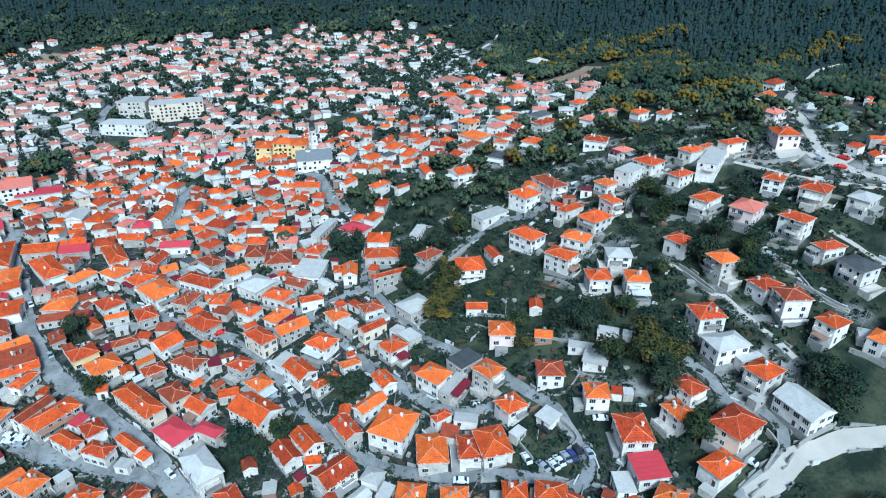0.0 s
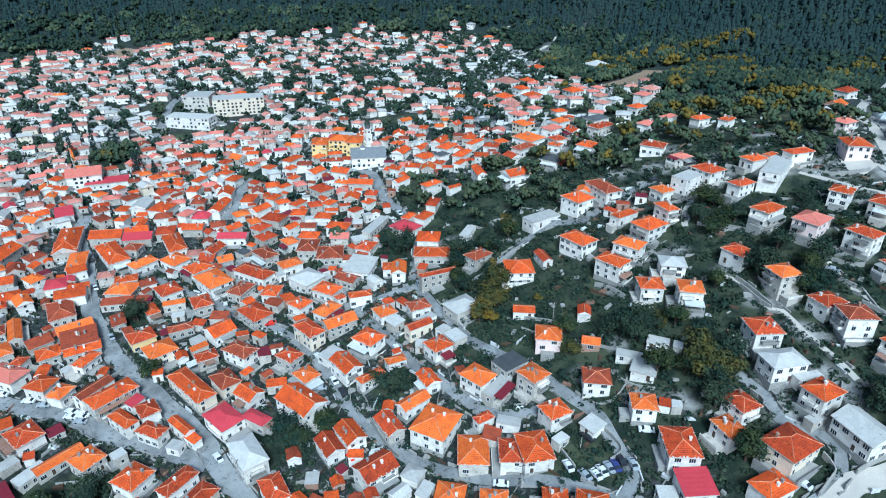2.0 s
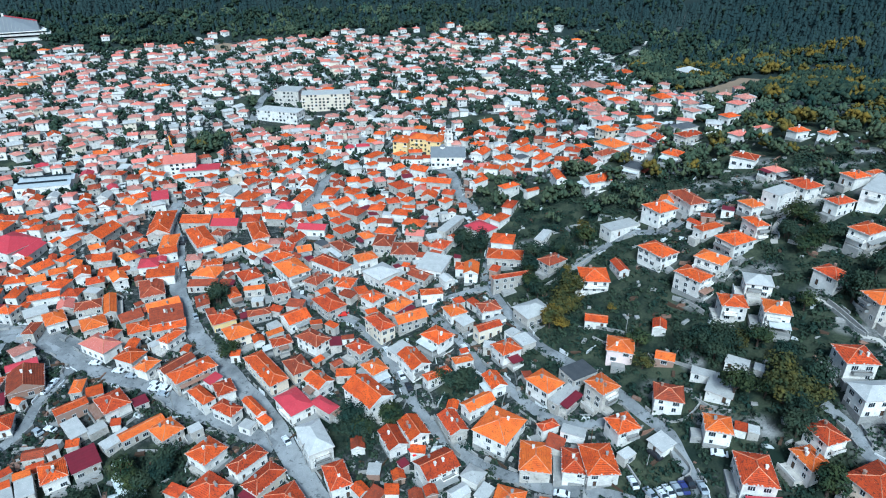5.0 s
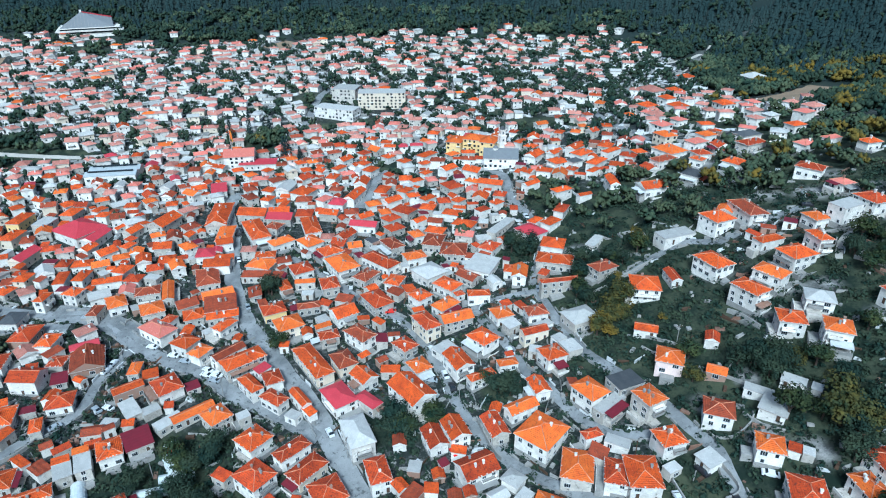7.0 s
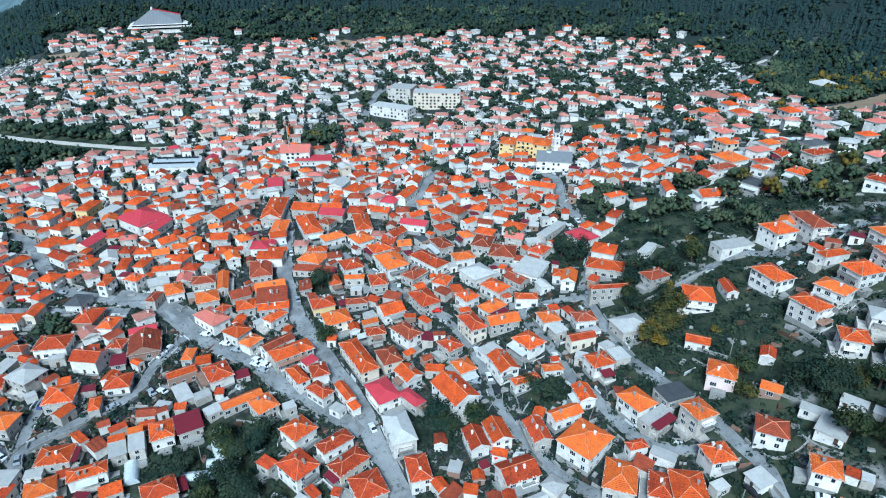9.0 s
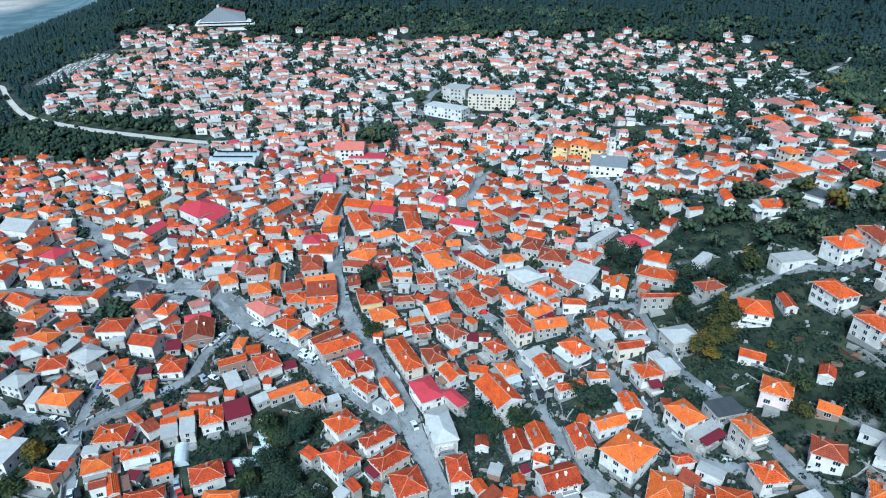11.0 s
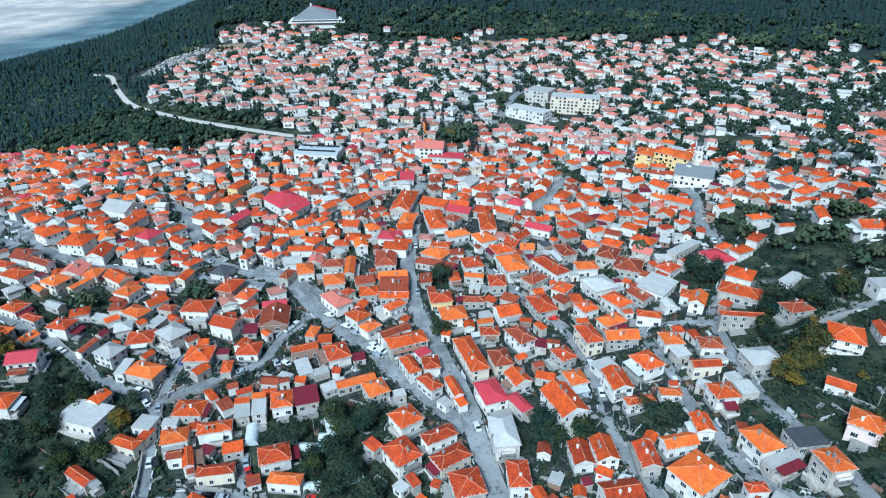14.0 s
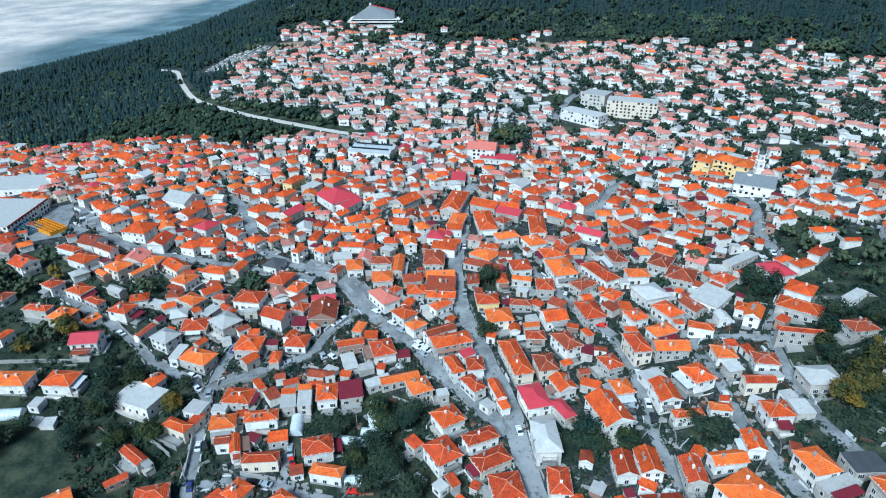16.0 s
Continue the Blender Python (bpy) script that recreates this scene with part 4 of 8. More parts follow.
house(-118.1, 187.3, 11.5, 13.3, 22, 3.3, "g", "o", "b")
house(-123.9, 178.6, 5.5, 6.3, 19, 2.5, "s", "m", "g")
house(-118.5, 167.8, 8.6, 8.3, 15, 3.3, "h", "r", "w")
house(-122.6, 170.0, 4.4, 5.7, -3, 2.9, "g", "o", "w")
house(-133.7, 159.5, 9.9, 10.0, 16, 4.1, "h", "o", "g")
house(-121.3, 157.1, 3.8, 7.1, 22, 3.3, "h", "o", "g")
house(-98.6, 172.5, 10.0, 4.6, 35, 4.1, "g", "o", "b")
house(-99.8, 182.4, 4.1, 7.4, 6, 3.3, "h", "o", "g")
house(-86.0, 173.3, 8.7, 10.4, 38, 4.1, "h", "r", "w")
house(-95.0, 164.2, 5.1, 9.1, 40, 2.9, "s", "w", "w")
house(-88.4, 164.0, 5.6, 4.0, 40, 2.7, "f", "w", "g")
house(-77.9, 174.1, 4.7, 4.4, 32, 2.3, "s", "m", "g")

house(-69.0, 188.2, 4.9, 12.3, -43, 4.3, "g", "b", "w")
house(-62.8, 183.8, 8.0, 15.1, -53, 4.6, "h", "o", "w")
house(-55.5, 180.1, 4.5, 5.1, -45, 2.9, "s", "p", "w")
house(-57.7, 172.0, 10.5, 4.7, -49, 4.3, "h", "o", "w")
house(-50.8, 174.3, 7.8, 6.4, -65, 4.1, "h", "r", "w")
house(-48.5, 165.0, 9.2, 5.5, -37, 4.1, "h", "r", "w")
house(-39.9, 164.3, 10.1, 3.5, -54, 4.1, "g", "o", "w")
house(-36.3, 159.0, 5.4, 3.1, -51, 3.3, "s", "o", "w")
house(-41.4, 158.5, 4.6, 3.7, -31, 2.8, "f", "w", "w")
house(-37.9, 180.5, 20.7, 7.2, -57, 4.5, "h", "o", "c")
house(-27.1, 179.8, 9.8, 7.2, -61, 4.5, "h", "o", "c")
house(-19.5, 171.3, 8.2, 6.9, -50, 4.1, "g", "o", "w")
house(-27.2, 163.3, 11.8, 8.4, -56, 4.5, "h", "p", "w")
house(-17.4, 160.5, 9.2, 4.7, -45, 3.7, "h", "p", "g")
house(-19.9, 146.0, 13.6, 8.0, -68, 6.2, "h", "w", "w")
house(-57.5, 159.3, 3.7, 4.0, -55, 3.3, "f", "w", "g")

house(-1.0, 173.2, 7.8, 6.8, -59, 3.7, "h", "o", "g")
house(-3.5, 160.6, 14.4, 9.9, -54, 5.7, "g", "o", "w")
house(12.1, 171.7, 10.7, 7.4, -65, 4.9, "g", "o", "w")
house(19.0, 163.5, 3.9, 9.5, -65, 4.1, "h", "o", "w")
house(3.2, 141.9, 9.2, 6.3, -70, 4.1, "g", "r", "w")
house(9.5, 143.4, 9.4, 6.8, -69, 4.6, "g", "o", "w")
house(21.0, 142.3, 9.8, 6.1, -72, 4.1, "g", "r", "w")
house(29.4, 147.5, 5.3, 10.2, -62, 4.1, "g", "o", "w")
house(33.5, 135.6, 11.3, 12.6, -42, 5.7, "h", "a", "w")
house(47.0, 133.1, 3.5, 5.8, -72, 3.3, "h", "o", "w")
house(49.5, 146.8, 9.3, 7.9, -57, 5.7, "h", "a", "w")
house(35.8, 154.3, 7.8, 5.7, -75, 4.1, "g", "o", "w")
house(14.6, 129.1, 8.6, 10.7, -65, 4.5, "g", "o", "w")
house(24.1, 123.7, 5.8, 5.3, -42, 3.3, "h", "w", "w")
house(19.5, 119.5, 4.1, 5.4, -60, 2.9, "g", "w", "w")
house(31.3, 112.4, 7.9, 8.0, -26, 4.1, "h", "a", "w")
house(41.0, 123.5, 8.8, 11.3, -16, 4.1, "h", "o", "w")
house(5.6, 133.8, 3.2, 2.8, -65, 2.2, "s", "m", "g")

house(54.4, 142.6, 3.9, 11.3, -51, 3, "f", "w", "g")
house(64.1, 139.0, 7.9, 7.4, -64, 6.1, "h", "o", "w", balcony=True)
house(80.0, 130.5, 8.3, 7.7, -22, 4.5, "h", "o", "w")
house(65.2, 125.2, 7.2, 7.6, -77, 4.9, "h", "o", "w")
house(53.2, 129.3, 6.8, 3.7, -30, 2.7, "f", "w", "w")
house(86.8, 116.3, 7.2, 7.1, -22, 4.9, "h", "o", "w")
house(92.8, 115.3, 3.2, 3.3, -32, 2.3, "s", "r", "w")
house(95.3, 113.6, 2.8, 3.2, -31, 2.3, "f", "w", "g")
house(88.7, 101.5, 8.7, 11.0, -18, 5.3, "h", "r", "w")
house(87.1, 91.7, 8.6, 8.1, -11, 3.3, "s", "p", "w")
house(80.2, 91.6, 4.8, 6.8, -18, 2.3, "f", "w", "w")
house(50.1, 118.7, 6.9, 9.1, -16, 4.3, "h", "r", "w")
house(56.0, 117.0, 8.8, 11.2, -5, 4.6, "h", "o", "w")
house(73.1, 117.8, 5.6, 5.4, -67, 2.7, "s", "w", "w")
house(63.9, 117.8, 3.1, 4.3, -65, 2.7, "f", "w", "g")
house(55.1, 100.8, 6.5, 6.3, -21, 4.1, "h", "o", "w")
house(62.6, 96.2, 8.0, 7.1, -28, 4.1, "h", "o", "w")
house(66.9, 93.2, 4.3, 4.0, -51, 2.7, "g", "r", "w")
house(41.4, 107.0, 7.4, 5.3, -19, 4.1, "h", "o", "w")

house(108.2, 105.4, 7.8, 7.0, -80, 4.5, "h", "r", "w")
house(101.6, 100.6, 7.8, 6.3, -83, 4.5, "h", "o", "w")
house(110.9, 90.4, 9.5, 11.6, -74, 5.3, "h", "r", "c")
house(101.7, 84.0, 6.9, 9.3, -78, 4.1, "h", "o", "w")
house(127.5, 86.6, 11.8, 9.2, -86, 5.3, "g", "w", "w")
house(126.0, 98.9, 7.3, 8.7, -78, 5.7, "h", "o", "w", balcony=True)
house(121.5, 94.9, 2.8, 4.9, -80, 2.7, "f", "w", "g")
house(86.8, 82.4, 7.0, 6.1, -54, 4.1, "h", "o", "w")
house(96.4, 81.2, 3.6, 2.8, -69, 2, "f", "w", "g")

house(-97.4, 290.7, 10.1, 24.6, 5, 4.1, "h", "o", "w")
house(-81.5, 291.3, 14.4, 9.5, -8, 3.7, "g", "o", "g")
house(-67.4, 286.1, 12.7, 9.1, -7, 3.7, "g", "p", "g")
house(-76.6, 273.3, 22.5, 9.2, -64, 4.1, "h", "o", "w")
house(-68.8, 277.3, 7.5, 7.4, -23, 3.3, "h", "o", "g")
house(-51.4, 275.8, 19.2, 8.0, -73, 3.7, "h", "o", "w")
house(-62.8, 261.8, 7.2, 11.0, -52, 4.1, "h", "o", "w")
house(-49.7, 261.0, 10.6, 9.1, -49, 3.7, "h", "o", "w")
house(-34.2, 265.5, 6.9, 9.7, -33, 3.3, "g", "o", "g")
house(-36.7, 258.6, 6.8, 8.2, -9, 3.3, "s", "r", "g")
house(-29.2, 255.5, 6.4, 6.5, -75, 3.3, "g", "o", "g")
house(-21.4, 258.8, 6.0, 4.9, -51, 3.3, "f", "d", "g")
house(-12.3, 252.5, 11.5, 7.3, -59, 4.4, "h", "o", "w")
house(-17.0, 240.3, 17.1, 7.8, -44, 4.1, "h", "o", "w")
house(-39.6, 251.2, 9.3, 9.8, -55, 4.1, "h", "o", "w")
house(-33.0, 239.2, 14.7, 10.4, -59, 4.9, "h", "o", "w")
house(-50.5, 239.1, 9.7, 8.8, -62, 3.7, "h", "r", "w")
house(-68.3, 244.9, 11.5, 9.9, -17, 3.3, "h", "a", "g")
house(-67.9, 251.3, 9.1, 6.1, 6, 3.6, "h", "o", "g")
house(-69.2, 237.1, 11.9, 5.0, -3, 2.8, "s", "b", "g")
house(-60.1, 235.4, 4.7, 5.4, -8, 3, "s", "b", "g")
house(-55.9, 227.9, 8.7, 5.0, -64, 3.3, "h", "o", "g")
house(-47.5, 229.4, 8.4, 3.1, 5, 3.3, "s", "o", "g")
house(-37.2, 226.7, 9.7, 7.5, -73, 3.7, "h", "r", "g")
house(-22.3, 230.4, 7.5, 10.2, -36, 3.7, "h", "o", "w")
house(-10.4, 224.5, 6.9, 8.5, -21, 3.7, "h", "o", "w")
house(-17.0, 212.3, 12.6, 8.6, -57, 4.4, "h", "r", "w")
house(-43.9, 213.3, 5.0, 8.9, -77, 3.3, "h", "b", "g")
house(-29.7, 207.3, 8.9, 9.3, -58, 3.7, "g", "o", "w")
house(-37.4, 205.1, 4.8, 4.5, -56, 2.8, "f", "w", "w")
house(-57.2, 211.5, 8.3, 9.1, -65, 4.1, "h", "r", "y")
house(-49.7, 201.8, 9.5, 10.1, -62, 4.6, "h", "o", "c")
house(-36.7, 200.5, 3.4, 6.2, -67, 3, "s", "o", "g")
house(-33.9, 194.3, 6.0, 7.5, -70, 3.7, "h", "r", "g")
house(-22.2, 192.1, 11.1, 7.3, -45, 4.9, "h", "o", "w")
house(-90.1, 270.8, 7.7, 16.9, 5, 3.7, "h", "o", "g")
house(-85.6, 250.0, 8.4, 4.5, 9, 3.7, "s", "o", "w")
house(-79.3, 212.1, 10.6, 3.3, 7, 3.3, "s", "o", "g")
house(-67.1, 224.6, 8.8, 5.3, -74, 3, "s", "b", "g")
house(-90.5, 257.2, 4.6, 6.2, 12, 3.3, "g", "p", "g")
house(-26.1, 273.8, 13.3, 7.0, -13, 3.7, "g", "p", "w")

house(-1.6, 259.6, 7.4, 5.9, -64, 3.8, "h", "o", "w")
house(6.2, 252.4, 9.0, 11.9, -14, 3.8, "h", "b", "g")
house(14.5, 243.3, 11.5, 11.8, -9, 3.3, "h", "b", "g")
house(29.6, 240.4, 7.4, 8.9, -34, 3.8, "h", "r", "w")
house(-2.5, 240.9, 7.4, 9.4, -68, 4.1, "h", "o", "w")
house(3.6, 227.9, 11.2, 11.3, -52, 4.1, "h", "w", "w")
house(25.3, 227.4, 11.5, 12.1, -29, 3.3, "s", "w", "w")
house(19.1, 221.4, 9.3, 6.3, -44, 3.3, "g", "b", "g")
house(28.9, 215.1, 5.4, 4.6, -67, 3.3, "g", "w", "w")
house(35.5, 220.4, 4.9, 6.4, -11, 3.8, "h", "o", "w")
house(38.7, 215.5, 6.0, 9.5, -13, 4.9, "g", "a", "w")
house(53.2, 220.7, 14.7, 9.0, -16, 3.8, "h", "o", "g")
house(51.7, 203.6, 3.3, 15.3, -81, 5.3, "h", "r", "g")
house(68.3, 207.1, 7.0, 9.7, -62, 4.4, "h", "o", "w")
house(10.6, 217.1, 10.2, 8.0, -42, 3.8, "h", "o", "w")
house(14.8, 211.1, 3.4, 3.9, -68, 2.7, "h", "r", "w")
house(22.0, 207.4, 4.7, 8.7, -88, 4.1, "h", "o", "w")
house(-0.3, 211.9, 7.6, 7.4, -49, 4.1, "h", "o", "w")
house(9.2, 204.6, 6.7, 9.9, -48, 3.6, "h", "o", "w")
house(1.7, 193.5, 11.6, 6.9, -60, 5.7, "h", "r", "c")
house(12.6, 194.9, 6.9, 12.0, -70, 4.4, "g", "a", "w")
house(28.9, 193.2, 7.6, 7.2, -70, 4.1, "h", "o", "w")
house(31.5, 186.7, 5.6, 5.2, -62, 3.3, "s", "w", "w")
house(40.8, 190.6, 6.8, 8.1, -78, 3.8, "h", "o", "w")
house(42.1, 183.2, 3.2, 7.0, -63, 3.3, "f", "w", "w")
house(38.5, 180.0, 4.4, 9.6, -70, 4.1, "g", "o", "c")
house(21.1, 180.8, 9.2, 8.3, -51, 4.9, "h", "o", "w")
house(42.1, 166.4, 7.4, 8.1, -67, 4.9, "h", "o", "w")
house(48.8, 169.8, 6.4, 5.6, -68, 3, "f", "w", "w")
house(46.0, 175.0, 3.7, 4.3, -57, 3, "f", "w", "w")
house(54.6, 182.3, 9.2, 11.2, -67, 4.1, "h", "w", "w")
house(-5.9, 184.6, 8.0, 6.7, -49, 3.8, "h", "r", "w")
house(8.1, 180.9, 6.3, 7.5, -53, 2.8, "f", "w", "w")
house(28.0, 168.5, 3.9, 6.8, -78, 2.8, "h", "o", "w")
house(29.1, 172.4, 2.8, 2.8, -81, 2.5, "s", "r", "w")

house(78.4, 189.9, 10.4, 10.7, -11, 4.6, "h", "o", "w", balcony=True)
house(88.9, 192.4, 8.7, 4.1, -87, 2.8, "g", "o", "w")
house(104.8, 170.7, 10.2, 7.9, -60, 6.6, "h", "o", "w", balcony=True)
house(120.8, 160.6, 8.7, 7.7, -23, 4.5, "h", "w", "w", balcony=True)
house(109.7, 154.8, 8.1, 7.9, -17, 5.3, "h", "o", "w", balcony=True)
house(118.0, 145.9, 7.9, 8.2, -25, 6.1, "h", "o", "w", balcony=True)
house(72.9, 169.8, 7.5, 5.0, -20, 2.5, "g", "o", "w")
house(89.1, 158.1, 4.4, 5.5, -25, 2.5, "g", "r", "w")
house(74.7, 153.1, 8.5, 8.5, -23, 4.4, "h", "a", "k")
house(85.5, 145.3, 5.8, 4.8, -28, 2.3, "g", "a", "b")
house(101.8, 135.0, 6.4, 3.8, -38, 2.2, "s", "w", "w")
house(105.9, 131.0, 2.8, 3.2, -38, 2, "s", "w", "w")
house(92.4, 134.6, 7.6, 3.0, -34, 2.5, "s", "w", "w")
house(93.6, 128.0, 7.4, 6.4, -40, 2.7, "s", "w", "w")
house(60.9, 150.0, 7.2, 9.4, -68, 2.7, "f", "d", "g")

house(142.6, 136.7, 8.1, 8.3, -90, 6.6, "h", "o", "w", balcony=True)
house(147.3, 123.6, 7.6, 8.4, -83, 4.1, "h", "r", "w")
house(148.0, 114.3, 8.1, 8.9, -106, 6.6, "h", "o", "w", balcony=True)
house(172.8, 126.1, 6.0, 9.2, -91, 3.8, "h", "r", "w")
house(171.9, 114.4, 9.2, 8.6, -85, 5.7, "h", "d", "w", balcony=True)
house(126.0, 122.6, 8.9, 8.9, -101, 5.7, "h", "r", "w", balcony=True)
house(123.8, 111.0, 7.7, 11.2, -93, 5.7, "h", "w", "w")
house(128.0, 105.9, 2.8, 7.7, -91, 2.5, "f", "w", "w")
house(150.9, 102.3, 6.7, 7.4, -81, 5.7, "h", "o", "w", balcony=True)
house(157.4, 93.0, 4.5, 7.1, -71, 4.9, "h", "a", "w")
house(157.5, 96.9, 3.9, 4.8, -43, 2.5, "f", "w", "w")

house(138.7, 261.3, 8.7, 8.6, -52, 4.1, "h", "o", "w")
house(156.9, 236.0, 10.4, 8.0, -45, 4.1, "h", "r", "w")
house(159.5, 218.9, 6.6, 6.7, -73, 3.3, "h", "s", "w")
house(121.3, 260.8, 8.7, 9.7, -48, 4.1, "h", "d", "w")
house(124.9, 218.2, 15.4, 8.6, -81, 4.5, "h", "o", "w")
house(119.3, 223.5, 6.4, 7.1, -35, 3.3, "g", "o", "w")
house(113.0, 216.4, 10.1, 10.2, -69, 5.7, "h", "o", "w")
house(122.2, 195.8, 4.8, 10.6, -71, 3.8, "h", "o", "w")
house(124.7, 182.6, 8.9, 10.8, -70, 5.3, "h", "o", "w")
house(133.5, 186.4, 8.7, 5.5, -83, 6.1, "h", "o", "w", balcony=True)
house(140.1, 200.2, 7.6, 7.3, -75, 4.1, "h", "o", "w")
house(158.9, 200.4, 10.0, 9.4, -73, 4.9, "h", "o", "w")
house(149.1, 198.8, 6.6, 11.6, -66, 6.6, "f", "w", "w")
house(101.8, 191.0, 11.6, 9.0, -67, 5.3, "h", "o", "w")
house(113.9, 176.3, 10.0, 7.8, -53, 5.7, "h", "o", "w")
house(98.2, 217.3, 6.8, 14.6, -71, 3.3, "f", "w", "w")
house(103.0, 260.8, 9.4, 11.5, -77, 4.1, "g", "o", "w")
house(116.8, 286.4, 6.9, 12.5, -61, 4.1, "h", "o", "w")
house(108.8, 280.5, 7.6, 7.0, -74, 3.7, "g", "r", "w")
house(123.3, 296.4, 13.6, 11.9, -61, 4.1, "h", "o", "w")
house(128.9, 276.2, 6.8, 5.2, -47, 3.7, "h", "o", "w")
house(132.5, 281.4, 7.3, 7.9, -77, 4.1, "h", "r", "w")

house(176.3, 197.5, 6.9, 8.6, -78, 3.8, "h", "o", "w")
house(190.1, 191.0, 5.8, 11.0, -86, 4.5, "h", "r", "w")
house(182.9, 196.9, 3.3, 5.9, -69, 3.3, "h", "o", "w")
house(208.5, 184.1, 10.5, 9.4, -114, 5.3, "h", "o", "k")
house(161.5, 184.1, 6.1, 9.1, -75, 4.9, "h", "r", "w")
house(183.1, 161.2, 7.3, 7.5, -57, 4.9, "h", "o", "w")
house(188.9, 148.6, 9.2, 9.0, -64, 5.3, "h", "o", "w", balcony=True)
house(158.1, 165.4, 7.5, 10.5, -70, 5.7, "h", "o", "w", balcony=True)
house(165.4, 153.4, 9.0, 10.7, -66, 5.3, "h", "s", "k")
house(171.6, 138.8, 9.2, 7.6, -73, 6.6, "h", "o", "w", balcony=True)
house(196.4, 136.4, 7.6, 9.0, -73, 5.7, "h", "w", "w", balcony=True)
house(139.2, 153.1, 8.5, 7.7, -73, 4.9, "h", "r", "w")
house(177.6, 186.3, 7.1, 21.9, -53, 4.9, "f", "w", "w")

house(160.7, 404.1, 9.8, 8.7, -69, 4.1, "h", "o", "w", 1)
house(158.1, 378.5, 10.5, 10.1, -64, 4.1, "h", "o", "w", 1)
house(140.3, 363.0, 10.3, 10.2, -64, 4.1, "h", "o", "w", 1)
house(133.8, 338.1, 9.9, 9.3, -62, 4.9, "h", "s", "w", 1)
house(128.9, 318.3, 10.4, 8.7, -69, 4.9, "h", "o", "c", 1)
house(177.9, 361.6, 10.2, 9.6, -74, 5.7, "h", "o", "w", 1)
house(183.6, 337.3, 6.9, 8.3, -70, 4.1, "h", "o", "w", 1)
house(183.2, 319.6, 6.8, 7.2, -66, 4.1, "h", "w", "w", 1)
house(205.6, 321.4, 8.4, 9.3, -68, 5.3, "h", "o", "k", 1)
house(180.2, 291.1, 7.0, 8.5, -70, 4.1, "h", "o", "w", 1)
house(186.6, 247.6, 6.1, 8.1, -75, 3.8, "h", "o", "w")
house(192.1, 236.6, 5.4, 7.4, -63, 4.1, "h", "o", "w")
house(168.2, 261.3, 6.5, 8.5, -63, 4.1, "h", "s", "w")
house(178.8, 260.8, 4.6, 8.3, -70, 4.1, "h", "s", "w")
house(158.2, 292.1, 8.2, 11.8, -69, 4.1, "h", "d", "w", 1)
house(153.8, 278.7, 7.7, 13.1, -66, 4.1, "h", "o", "g")
house(137.1, 299.0, 7.6, 9.7, -63, 4.1, "h", "s", "w")
house(144.9, 306.3, 7.6, 8.3, -67, 4.1, "h", "o", "w", 1)
house(143.3, 286.5, 7.6, 7.2, -79, 3.3, "g", "o", "w")
house(238.7, 449.9, 14.2, 15.6, -68, 4.1, "h", "w", "w", 1)
house(197.4, 467.1, 10.1, 11.0, -68, 3.3, "h", "o", "w", 1)
house(175.2, 427.6, 12.3, 9.0, -75, 3.3, "h", "o", "w", 1)
house(160.3, 432.0, 15.8, 12.6, -67, 4.1, "h", "o", "w", 1)
house(143.0, 388.7, 10.7, 10.1, -62, 4.1, "h", "o", "w", 1)

house(272.9, 255.3, 8.0, 10.2, -73, 4.1, "h", "r", "w", 1)
house(238.0, 225.8, 7.3, 8.8, -65, 4.1, "g", "o", "b")
house(220.9, 203.6, 7.4, 7.8, -77, 4.9, "h", "s", "k")

def hides_street(x, y, reach):
    """Whether a building there would stand right before a street and cover it from the downhill side."""
    if "lanes" not in CELLS:
        CELLS["lanes"] = np.array([(p.x, p.y, wide / 2) for line, wide in ROAD_LINES for p in line])
    f = 1 + reach / math.hypot(x, y)
    lanes = CELLS["lanes"]
    return bool((np.hypot(lanes[:, 0] - x * f, lanes[:, 1] - y * f) < lanes[:, 2] + 1.2).any())


def fill_from(az):
    """The bearing's near edge of the town that is past counting."""
    return 345 + 30 * smooth(30, 50, az) + 60 * smooth(-12, -26, az)


